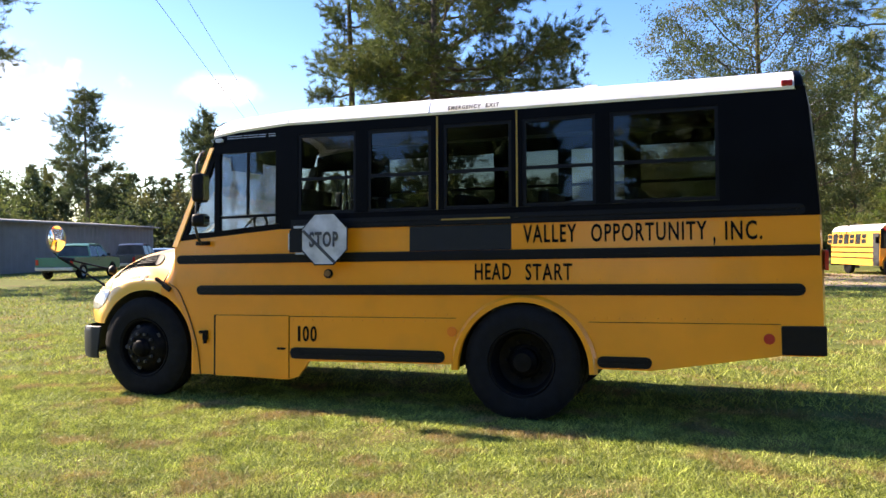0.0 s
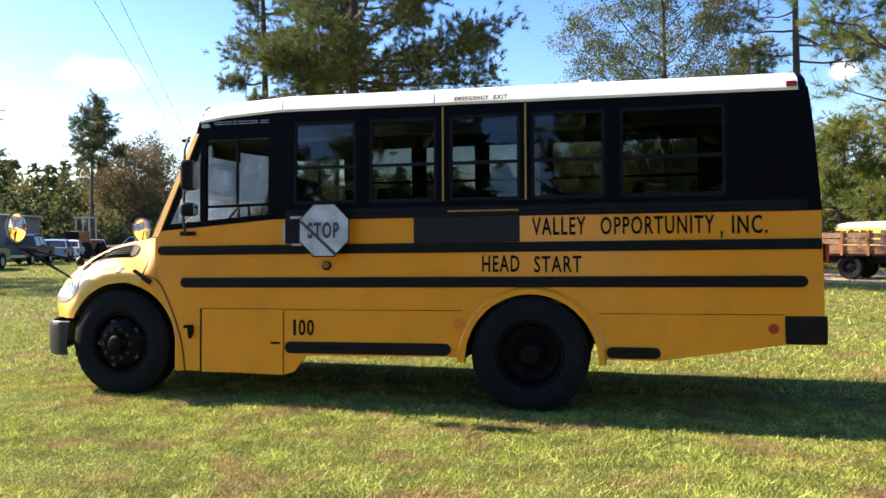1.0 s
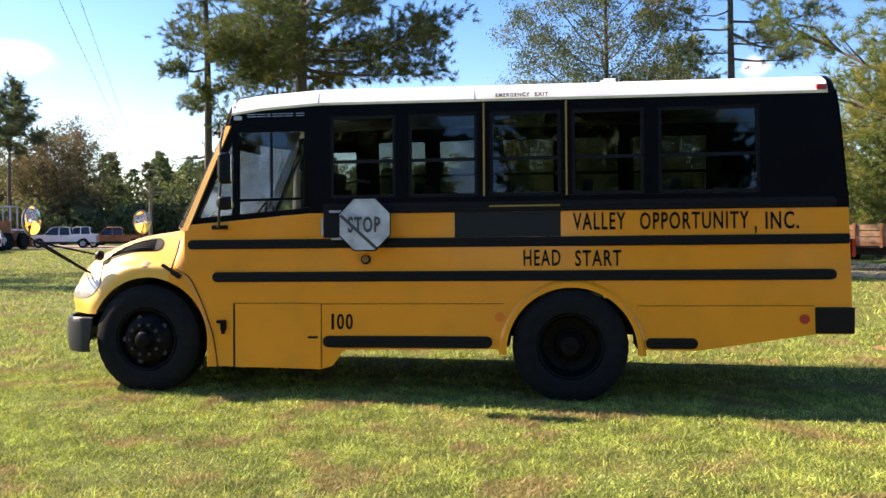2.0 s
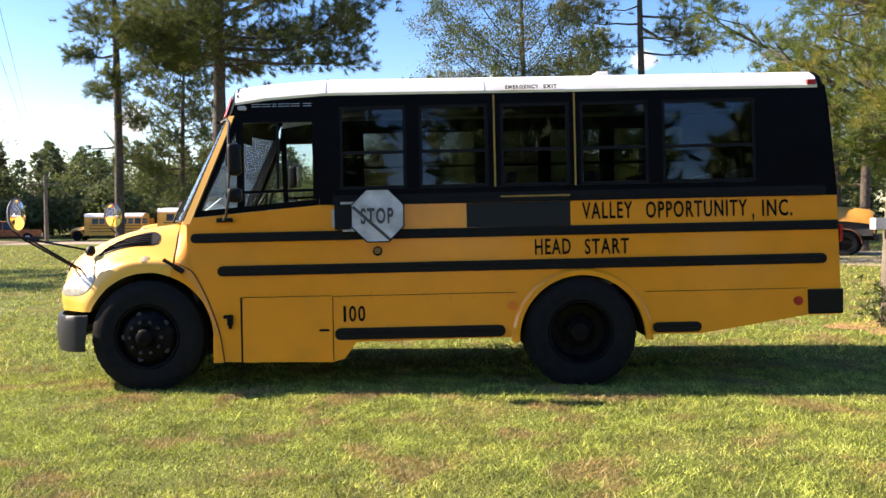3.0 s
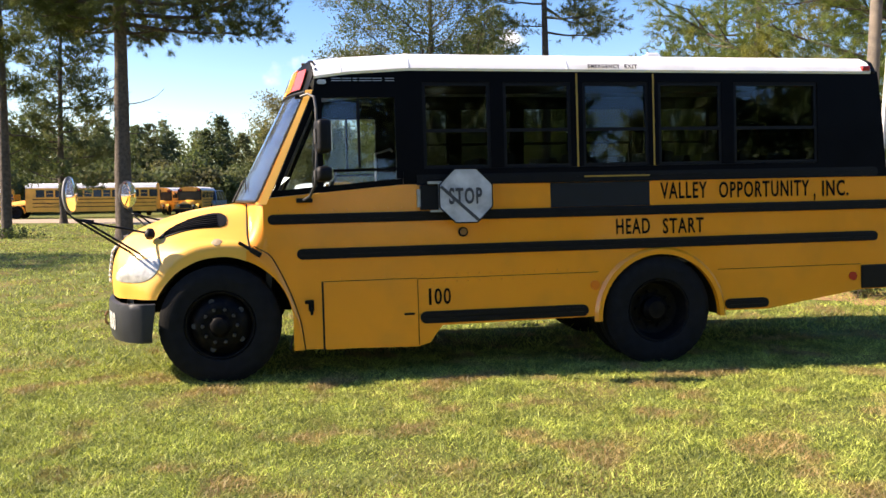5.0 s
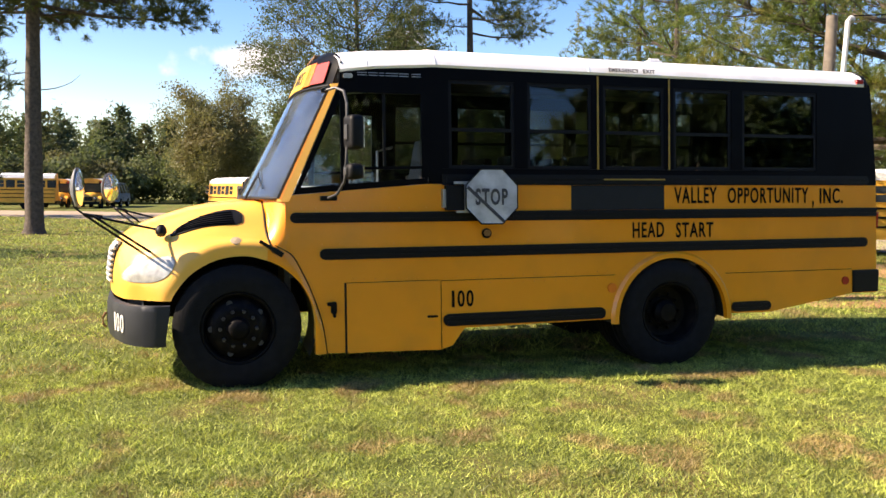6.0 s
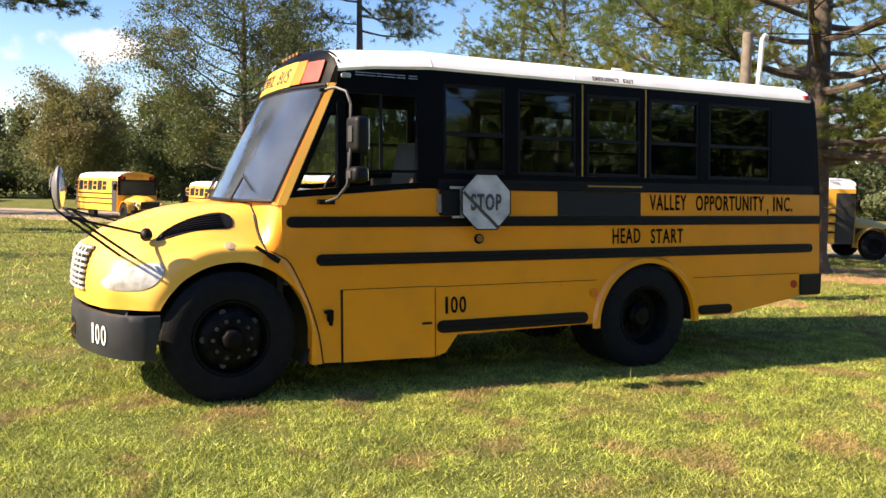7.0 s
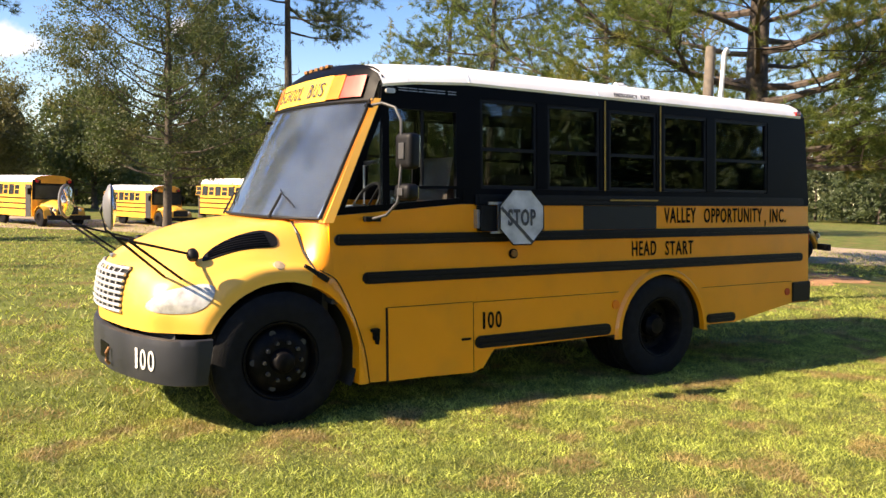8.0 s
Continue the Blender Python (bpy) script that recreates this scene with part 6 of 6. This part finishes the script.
def car_body(name, label, category, m, color_mat, kind="pickup", group="parked cars and trucks"):
    """A parked vehicle along x, its front towards +x: sides with real wheel arches, cabin, glass, lamps, bumpers."""
    ob = thing(name, label, category, m, group)
    # length behind and before the origin, belt, sill, roof, wheel stations, cabin outline, bonnet and tail heights
    if kind == "pickup":
        back, front, belt, sill, r, axles = -2.60, 2.62, 1.06, 0.46, 0.38, (-1.60, 1.72)
        cabin = [(-0.72, 1.04), (-0.62, 1.62), (-0.45, 1.72), (0.62, 1.73), (0.82, 1.66), (1.36, 1.05)]
        bonnet, tail = 1.02, 1.06
        splits = (0.20,)
    elif kind == "van":
        back, front, belt, sill, r, axles = -2.45, 2.45, 1.18, 0.45, 0.37, (-1.45, 1.55)
        cabin = [(-2.38, 1.16), (-2.28, 1.98), (-2.05, 2.10), (0.75, 2.10), (1.0, 2.0), (1.75, 1.17)]
        bonnet, tail = 1.08, 1.18
        splits = (-0.95, 0.25)
    else:
        back, front, belt, sill, r, axles = -2.20, 2.22, 0.96, 0.38, 0.32, (-1.32, 1.38)
        cabin = [(-1.72, 0.95), (-1.10, 1.36), (-0.85, 1.43), (0.12, 1.45), (0.38, 1.40), (1.14, 0.95)]
        bonnet, tail = 0.88, 0.94
        splits = (-0.30,)
    arch = r + 0.07
    low = [(back + 0.04, sill)]
    for ax in axles:
        low += [p for p in arc(ax, r, arch, 180, 0, 12) if p[1] >= sill - 0.02]
    low += [(front - 0.12, sill - 0.02), (front, sill + 0.14), (front, bonnet - 0.18), (front - 0.10, bonnet - 0.03)]
    low += [(cabin[-1][0] + 0.25, belt - 0.03), (cabin[-1][0] - 0.02, belt), (cabin[0][0], belt), (back + 0.03, tail), (back, tail - 0.08), (back, sill + 0.1)]
    for s in (-1, 1):
        sheet = add_prism(B(), low, lambda p: Vector((p[0], s * (0.93 - 0.05 * abs(p[1] - 0.8)), p[1])), lambda p: Vector((p[0], s * 0.78, p[1])))
        part("body_side", sheet, color_mat, ob, smooth=True, sharp=25)
        part("sill_trim", box(axles[0] + arch, axles[1] - arch, min(s * 0.88, s * 0.935), max(s * 0.88, s * 0.935), sill - 0.01, sill + 0.05, bevel=0.01), BLACK_MATT, ob)
    part("floor_pan", box(back + 0.1, front - 0.15, -0.62, 0.62, sill - 0.1, sill + 0.1, bevel=0.02), INTERIOR, ob)
    hood_rows = [[Vector((x, 0.90 * u, z + 0.035 * (1 - u * u))) for u in np.linspace(-1, 1, 9)] for x, z in ((cabin[-1][0] - 0.05, belt), (cabin[-1][0] + 0.4, belt - 0.02), (front - 0.35, bonnet - 0.005), (front - 0.10, bonnet - 0.03), (front - 0.01, bonnet - 0.15))]
    part("bonnet", add_thick(add_grid(B(), hood_rows), 0.02), color_mat, ob, smooth=True)
    part("grille", box(front - 0.05, front + 0.01, -0.60, 0.60, sill + 0.12, bonnet - 0.18, bevel=0.015), BLACK_MATT, ob)
    inset = lambda z: 0.89 - 0.20 * max(0.0, z - belt) / 0.65
    roof_pts = cabin[1:-1]
    part("cab_roof", add_thick(add_grid(B(), [[Vector((x, inset(z) * u, z + 0.03 * (1 - u * u))) for u in np.linspace(-1, 1, 7)] for x, z in roof_pts]), 0.03), color_mat, ob, smooth=True, sharp=40)
    part("cab_core", add_prism(B(), [(cabin[0][0] + 0.15, belt - 0.3)] + [(x * 0.93 + 0.02, z - 0.10) for x, z in cabin[1:-1]] + [(cabin[-1][0] - 0.2, belt - 0.3)], lambda p: Vector((p[0], -0.58, p[1])), lambda p: Vector((p[0], 0.58, p[1]))), INTERIOR, ob)
    (xa, za), (xb, zb), (xc, zc), (xd, zd) = cabin[0], cabin[1], cabin[-2], cabin[-1]
    for s in (-1, 1):
        at = lambda p, o: Vector((p[0], s * (inset(p[1]) + o), p[1]))
        for a, b, wide in ((cabin[0], cabin[1], 0.10), (cabin[-1], cabin[-2], -0.09)):
            part("roof_pillar", add_prism(B(), [(a[0], a[1]), (a[0] + wide, a[1]), (b[0] + wide, b[1] + 0.02), (b[0], b[1])], lambda p: at(p, 0.0), lambda p: at(p, -0.06)), color_mat, ob)
        for x in splits:
            part("roof_pillar", add_prism(B(), rect(x - 0.035, x + 0.035, belt, zb + 0.05), lambda p: at(p, 0.004), lambda p: at(p, -0.05)), color_mat, ob)
        edges = [None] + list(splits) + [None]
        for e0, e1 in zip(edges, edges[1:]):
            lo0 = xa + 0.12 if e0 is None else e0 + 0.05
            hi0 = xb + 0.12 if e0 is None else e0 + 0.05
            lo1 = xd - 0.14 if e1 is None else e1 - 0.05
            hi1 = xc - 0.12 if e1 is None else e1 - 0.05
            part("side_glass", add_prism(B(), [(lo0, belt + 0.03), (lo1, belt + 0.03), (hi1, min(zb, zc) - 0.02), (hi0, min(zb, zc) - 0.02)], lambda p: at(p, -0.012), lambda p: at(p, -0.03)), GLASS_FAR, ob)
        part("door_handle", box(0.0, 0.16, min(s * 0.92, s * 0.945), max(s * 0.92, s * 0.945), belt - 0.13, belt - 0.10, bevel=0.006), BLACK_MATT, ob)
        part("door_mirror", box(xd - 0.32, xd - 0.20, min(s * 0.92, s * 1.06), max(s * 0.92, s * 1.06), belt + 0.05, belt + 0.19, bevel=0.025), BLACK_MATT, ob)
        part("tail_lamp", box(back - 0.02, back + 0.06, s * 0.84 - 0.07, s * 0.84 + 0.07, tail - 0.36, tail - 0.10, bevel=0.01), RED_LENS, ob)
        part("headlamp", box(front - 0.07, front + 0.025, s * 0.72 - 0.13, s * 0.72 + 0.13, bonnet - 0.33, bonnet - 0.18, bevel=0.02), CLEAR_LENS, ob)
        for ax in axles:
            car_wheel(ob, ax, s, r, STEEL)
    for name_, (x0, z0), (x1, z1), out in (("rear_glass", (xa, za), (xb, zb), -1), ("windscreen", (xd, zd), (xc, zc), 1)):
        q = lambda u, f, o: Vector((x0 + (x1 - x0) * f + o * out, u * (inset(z0 + (z1 - z0) * f) - 0.07), z0 + (z1 - z0) * f))
        part(name_, add_thick(add_grid(B(), [[q(u, f, 0.0) for u in np.linspace(-1, 1, 5)] for f in (0.08, 0.5, 0.95)]), 0.01), GLASS_FAR, ob)
    if kind == "pickup":
        part("tailgate", box(back, back + 0.05, -0.80, 0.80, sill + 0.15, tail - 0.01, bevel=0.012), color_mat, ob)
        part("bed_floor", box(back + 0.05, cabin[0][0], -0.78, 0.78, 0.62, 0.66), INTERIOR, ob)
        part("bed_front", box(cabin[0][0] - 0.04, cabin[0][0], -0.80, 0.80, 0.62, belt), color_mat, ob)
        part("cab_back", box(cabin[0][0], cabin[0][0] + 0.03, -0.86, 0.86, sill, belt + 0.06), color_mat, ob)
    else:
        part("tail_panel", box(back, back + 0.06, -0.84, 0.84, sill + 0.1, tail, bevel=0.015), color_mat, ob)
        deck = [(back + 0.02, tail - 0.01), (cabin[0][0] + 0.05, belt)]
        part("boot_lid", add_thick(add_grid(B(), [[Vector((x, 0.88 * u, z + 0.02 * (1 - u * u))) for u in np.linspace(-1, 1, 7)] for x, z in deck]), 0.02), color_mat, ob, smooth=True)
    for x0, x1 in ((back - 0.12, back + 0.02), (front - 0.04, front + 0.10)):
        part("bumper", box(x0, x1, -0.90, 0.90, sill - 0.02, sill + 0.14, bevel=0.035), STEEL if kind == "pickup" else color_mat, ob)
    return ob


def on_ground(x, y, deg):
    return pose(x, y, rise(x, y), 0, 0, deg)


GREEN_CAR = material("dark_teal_car_paint", (0.035, 0.17, 0.115), 0.3, vary=0.12, scale=2, coat=0.4)
NAVY_CAR = material("dark_navy_car_paint", (0.02, 0.03, 0.05), 0.3, vary=0.12, scale=2, coat=0.4)
BLUE_CAR = material("silver_blue_car_paint", (0.22, 0.32, 0.45), 0.28, vary=0.1, scale=2, coat=0.5)
WHITE_CAR = material("white_car_paint", (0.75, 0.75, 0.74), 0.3, vary=0.06, scale=2, coat=0.4)
ORANGE_CAR = material("faded_orange_car_paint", (0.55, 0.26, 0.04), 0.45, vary=0.2, scale=2, stain=(0.2, 0.1, 0.05), stain_scale=2, stain_amount=0.5)
BROWN_RUST = material("rusty_orange_steel", (0.32, 0.12, 0.04), 0.8, vary=0.35, scale=4, bump=0.3, stain=(0.10, 0.05, 0.03), stain_scale=2, stain_amount=0.8)
PLANK_BROWN = material("weathered_brown_planks", (0.26, 0.15, 0.085), 0.85, vary=0.35, scale=5, bump=0.4, stain=(0.10, 0.06, 0.04), stain_scale=2, stain_amount=0.7, random_amount=0.25)
WOOD_GREY = material("weathered_pole_wood", (0.15, 0.125, 0.10), 0.9, vary=0.3, scale=6, bump=0.5, bump_scale=40, stain=(0.12, 0.08, 0.05), stain_scale=3, stain_amount=0.5)
WALL_METAL = material("grey_corrugated_metal", (0.17, 0.17, 0.17), 0.6, 0.2, vary=0.12, scale=1.0, stain=(0.09, 0.08, 0.07), stain_scale=0.7, stain_amount=0.4)
ROOF_METAL = material("dull_metal_roof", (0.20, 0.20, 0.20), 0.6, 0.2, vary=0.15, scale=0.8)

car_body("pickup_truck", "dark teal pickup truck parked before a grey shed", "pickup truck", on_ground(-25.4, 26.0, 108), GREEN_CAR)
car_body("pickup_truck", "dark navy pickup truck parked before a grey shed", "pickup truck", on_ground(-28.3, 33.4, 112), NAVY_CAR)
car_body("car", "silver blue car parked at the lawn's edge", "car", on_ground(-30.6, 39.0, 121), BLUE_CAR, "car")
car_body("car", "pale silver car parked behind the blue one", "car", on_ground(-33.8, 44.6, 121), WHITE_CAR, "car")
car_body("car", "silver blue car parked behind the wheel loader", "car", on_ground(-43.4, 61.4, 125), BLUE_CAR, "car")
car_body("pickup_truck", "white pickup truck parked side-on by the woods", "pickup truck", on_ground(-35.6, 56.3, 205), WHITE_CAR)
car_body("pickup_truck", "rusty brown pickup truck parked by the woods", "pickup truck", on_ground(-33.0, 60.0, 205), BROWN_RUST)
car_body("van", "silver blue van facing the lawn beyond the dirt track", "van", on_ground(-8.0, 71.0, 264), BLUE_CAR, "van")
car_body("pickup_truck", "white pickup truck parked side-on beyond another", "pickup truck", on_ground(-39.0, 65.2, 205), WHITE_CAR)

# wheeled loader, rusty orange
ld = thing("wheel_loader", "rusty orange wheel loader with open cab", "loader", on_ground(-36.2, 49.6, -85))
part("chassis", box(-1.6, 1.4, -0.7, 0.7, 0.7, 1.3, bevel=0.06), BROWN_RUST, ld)
part("engine_cover", box(0.1, 1.5, -0.62, 0.62, 1.3, 2.15, bevel=0.08), BROWN_RUST, ld)
for x, y in ((-0.9, -0.55), (-0.9, 0.55), (0.05, -0.55), (0.05, 0.55)):
    part("cab_post", box(x - 0.05, x + 0.05, y - 0.05, y + 0.05, 1.3, 3.2), STEEL, ld)
part("cab_roof", box(-1.05, 0.2, -0.7, 0.7, 3.2, 3.28, bevel=0.03), STEEL, ld)
part("radiator", box(1.5, 1.56, -0.56, 0.56, 1.2, 2.1, bevel=0.01), BLACK_MATT, ld)
part("bucket", add_prism(B(), [(-2.7, 0.15), (-1.9, 0.15), (-1.8, 0.9), (-2.0, 0.95), (-2.1, 0.3)], lambda p: Vector((p[0], -1.1, p[1])), lambda p: Vector((p[0], 1.1, p[1]))), BROWN_RUST, ld)
for y in (-0.6, 0.6):
    part("lift_arm", add_tube(B(), [(-0.2, y, 1.4), (-1.4, y, 1.3), (-2.0, y, 0.6)], 0.09, 6), BROWN_RUST, ld)
for x in (-1.1, 1.0):
    for y in (-0.85, 0.85):
        part("wheel", add_revolve(B(), [(0.0, -0.15), (0.3, -0.18), (0.55, -0.2), (0.65, -0.12), (0.65, 0.12), (0.55, 0.2), (0.3, 0.18), (0.0, 0.15)], 22, Matrix.Translation((x, y, 0.65))), TYRE, ld, smooth=True, sharp=40)

# old flatbed truck with plank sides, its nose towards +x
tr = thing("flatbed_truck", "old flatbed truck with weathered brown plank sides", "truck", on_ground(16.3, 26.3, -31))
part("deck", box(-4.05, 1.15, -1.15, 1.15, 0.98, 1.10, bevel=0.02), BROWN_RUST, tr)
for s in (-1, 1):
    for z in (1.20, 1.44, 1.68):
        part("plank", box(-4.0, 1.1, min(s * 1.12, s * 1.16), max(s * 1.12, s * 1.16), z - 0.10, z + 0.10, bevel=0.012), PLANK_BROWN, tr)
    for x in np.linspace(-3.8, 0.9, 6):
        part("stake", box(x - 0.05, x + 0.05, min(s * 1.16, s * 1.22), max(s * 1.16, s * 1.22), 0.92, 1.84, bevel=0.008), BROWN_RUST, tr)
    part("side_rail", box(-4.05, 1.15, min(s * 1.10, s * 1.18), max(s * 1.10, s * 1.18), 0.90, 0.98), BLACK_MATT, tr)
    for x in (-2.6, 3.05):
        m = Matrix.Translation((x, s * 0.98, 0.48)) @ Matrix.Diagonal((1, -s, 1, 1))
        w = part("wheel", add_revolve(B(), [(0.27, -0.1), (0.42, -0.14), (0.47, -0.08), (0.48, 0.0), (0.47, 0.1), (0.42, 0.13), (0.27, 0.13), (0.27, -0.1)], 26, m), TYRE, tr, smooth=True, sharp=40)
        part("rim", add_revolve(B(), [(0.275, -0.1), (0.22, -0.03), (0.12, -0.05), (0.0, -0.06)], 20, m), RIM, w, smooth=True)
    part("fender", add_thick(add_grid(B(), [[Vector((px, s * y, pz)) for px, pz in arc(3.05, 0.5, 0.58, 0, 180, 14)] for y in (0.75, 1.0, 1.14)]), 0.02), BROWN_RUST, tr, smooth=True)
    part("headlamp", add_revolve(B(), [(0.0, -0.05), (0.09, -0.04), (0.11, 0.03)], 16, pose(4.02, s * 0.62, 1.28, 0, 0, 90)), CLEAR_LENS, tr, smooth=True)
part("headboard", box(1.08, 1.16, -1.1, 1.1, 1.1, 2.3, bevel=0.015), PLANK_BROWN, tr)
part("chassis", box(-3.9, 4.0, -0.45, 0.45, 0.62, 0.90), BLACK_MATT, tr)
truck_cab = [(1.30, 0.75), (1.30, 1.95), (1.42, 2.72), (2.15, 2.74), (2.52, 1.95), (2.55, 0.75)]
part("cab", add_prism(B(), truck_cab, lambda p: Vector((p[0], -1.0 + 0.12 * max(0, p[1] - 1.95), p[1])), lambda p: Vector((p[0], 1.0 - 0.12 * max(0, p[1] - 1.95), p[1]))), ORANGE_CAR, tr, smooth=True, sharp=30)
part("windscreen", add_prism(B(), [(-0.82, 2.0), (0.82, 2.0), (0.74, 2.64), (-0.74, 2.64)], lambda p: Vector((2.535 - (p[1] - 1.95) * 0.47, p[0], p[1])), lambda p: Vector((2.47 - (p[1] - 1.95) * 0.47, p[0], p[1]))), GLASS_FAR, tr)
for s in (-1, 1):
    part("side_glass", add_prism(B(), [(1.45, 1.98), (2.38, 1.98), (2.12, 2.62), (1.52, 2.62)], lambda p: Vector((p[0], s * (1.015 - 0.12 * (p[1] - 1.95)), p[1])), lambda p: Vector((p[0], s * 0.9, p[1]))), GLASS_FAR, tr)
bonnet_rows = [[Vector((x, w * u, z - 0.55 * abs(u) ** 4)) for u in np.linspace(-1, 1, 13)] for x, z, w in ((2.5, 1.95, 0.92), (3.2, 1.90, 0.86), (3.8, 1.82, 0.80), (3.98, 1.70, 0.78), (4.04, 1.45, 0.76))]
part("bonnet", add_thick(add_grid(B(), bonnet_rows), 0.02), ORANGE_CAR, tr, smooth=True)
part("grille", box(3.98, 4.05, -0.72, 0.72, 0.85, 1.62, bevel=0.03), BLACK_MATT, tr)
part("engine_bay", box(2.5, 3.98, -0.7, 0.7, 0.8, 1.4), INTERIOR, tr)
part("bumper", box(4.05, 4.2, -1.15, 1.15, 0.62, 0.86, bevel=0.03), BLACK_MATT, tr)

# ---- grey metal shed ----
shed = thing("metal_shed", "long low grey corrugated metal shed", "shed", pose(-34.0, 20.0, rise(-34, 20), 0, 0, 104))
SL, SD, SH = 33.0, 9.0, 3.3
wall = B()
rows = []
for z in (0.0, SH):
    rows.append([Vector((0.15 * i, -0.03 * (i % 4 in (1, 2)), z)) for i in range(int(SL / 0.15) + 1)])
add_grid(wall, rows)
part("front_wall", add_thick(wall, 0.02), WALL_METAL, shed)
part("end_wall", box(SL - 0.1, SL, 0, SD, 0, SH + 0.2), WALL_METAL, shed)
part("end_wall", box(0, 0.1, 0, SD, 0, SH + 0.2), WALL_METAL, shed)
part("back_wall", box(0, SL, SD - 0.1, SD, 0, SH), WALL_METAL, shed)
part("roof", add_prism(B(), [(-0.4, SH - 0.02), (SD / 2, SH + 0.35), (SD + 0.4, SH), (SD + 0.4, SH + 0.08), (SD / 2, SH + 0.42), (-0.4, SH + 0.08)], lambda p: Vector((-0.3, p[0], p[1])), lambda p: Vector((SL + 0.3, p[0], p[1]))), ROOF_METAL, shed)
part("gutter", box(-0.3, SL + 0.3, -0.50, -0.40, SH - 0.06, SH + 0.06, bevel=0.02), WALL_METAL, shed)

# ---- power pole with meter boxes ----
pole = thing("utility_pole", "short weathered wooden pole with white conduit and meter boxes", "utility pole", pose(9.07, 3.95, LEVEL))
part("post", add_tube(B(), [(0, 0, -0.02), (0.02, 0.0, 1.0), (0.10, 0.02, 2.4), (0.18, 0.05, 4.46)], 0.110, 12, 0.085), WOOD_GREY, pole, smooth=True)
WHITE_PVC = material("white_plastic_conduit", (0.52, 0.52, 0.51), 0.4, vary=0.06, scale=6)
GREY_BOX = material("pale_grey_meter_box", (0.55, 0.56, 0.56), 0.45, 0.2, vary=0.08, scale=6)
part("conduit", add_tube(B(), [(0.10, -0.17, 0.25), (0.13, -0.17, 1.4), (0.22, -0.15, 3.0), (0.32, -0.13, 4.35), (0.36, -0.13, 4.40), (0.42, -0.13, 4.36)], 0.04, 8), WHITE_PVC, pole, smooth=True)
for z0, z1, w, name in ((1.42, 1.80, 0.10, "meter_box"), (0.72, 1.28, 0.12, "switch_box"), (0.18, 0.5, 0.05, "conduit_cover")):
    bx = part(name, box(0.12 - w, 0.12 + w, -0.36, -0.19, z0, z1, bevel=0.012), GREY_BOX if z0 > 0.3 else WHITE_PVC, pole)
part("side_box", box(-0.26, -0.10, -0.14, 0.02, 1.36, 1.52, bevel=0.01), WHITE_PVC, pole)
part("weeds", add_tube(B(), [(-0.2, -0.2, 0), (-0.24, -0.3, 0.3), (-0.2, -0.32, 0.55)], 0.01, 4, 0.003), BARK_GREY, pole)
weed_rs = np.random.RandomState(9)
k = 420
c = weed_rs.normal(0, 1, (k, 3)) * np.array([0.16, 0.14, 0.18]) + np.array([-0.12, -0.22, 0.28])
c[:, 2] = np.abs(c[:, 2])
wv, wf = tuft_set(weed_rs, c[:70], weed_rs.normal(size=(70, 3)), 0.12, 7, 0.03)
tagged(tri_mesh("weed_leaves", wv + np.array([9.07, 3.95, LEVEL + 0.02]), wf, LEAVES), "leafy weeds round the wooden pole's foot", "weeds", kind="stuff")
part("insulator", add_revolve(B(), [(0.0, -0.05), (0.04, -0.04), (0.05, 0.0), (0.03, 0.05), (0.0, 0.06)], 12, pose(0.42, -0.1, 4.40, 60, 0, 0)), WHITE_PVC, pole, smooth=True)


def cable(a, b, sag, r, label):
    a, b = Vector(a), Vector(b)
    pts = [a.lerp(b, t) - Vector((0, 0, sag * 4 * t * (1 - t))) for t in np.linspace(0, 1, 17)]
    tagged(part("power_line", add_tube(B(), pts, r, 5), BLACK_MATT, None, smooth=True), label, "cable")


cable((9.5, 3.85, 4.40), (32.0, -3.5, 7.2), 0.5, 0.010, "twisted service cable from the wooden pole")
p0, d0 = Vector((-2.45, -0.48, 7.77)), Vector((-0.406, 0.911, -0.060))
cable(p0 - d0 * 22 + Vector((0, 0, 0.2)), p0 + d0 * 60, 0.3, 0.006, "thin dark overhead power line")
p1, d1 = Vector((-2.18, -0.36, 8.61)), Vector((-0.412, 0.908, -0.065))
cable(p1 - d1 * 22 + Vector((0, 0, 0.2)), p1 + d1 * 60, 0.3, 0.006, "thin dark overhead power line")
# the post that carries the far ends
far_end = (p0 + d0 * 60 + p1 + d1 * 60) / 2
lp = thing("power_pole", "tall grey wooden power pole at the woods", "utility pole", pose(far_end.x, far_end.y, 0))
part("post", add_tube(B(), [(0, 0, -0.3), (0, 0, far_end.z + 0.6)], 0.16, 10, 0.11), WOOD_GREY, lp, smooth=True)
part("cross_arm", box(-1.1, 1.1, -0.06, 0.06, far_end.z - 0.12, far_end.z, bevel=0.01), WOOD_GREY, lp)
near_end = (p0 - d0 * 22 + p1 - d1 * 22) / 2
lp2 = thing("power_pole", "tall grey wooden power pole behind the lawn", "utility pole", pose(near_end.x, near_end.y, 0))
part("post", add_tube(B(), [(0, 0, -0.3), (0, 0, near_end.z + 0.8)], 0.16, 10, 0.11), WOOD_GREY, lp2, smooth=True)
part("cross_arm", box(-1.1, 1.1, -0.06, 0.06, near_end.z - 0.05, near_end.z + 0.07, bevel=0.01), WOOD_GREY, lp2)
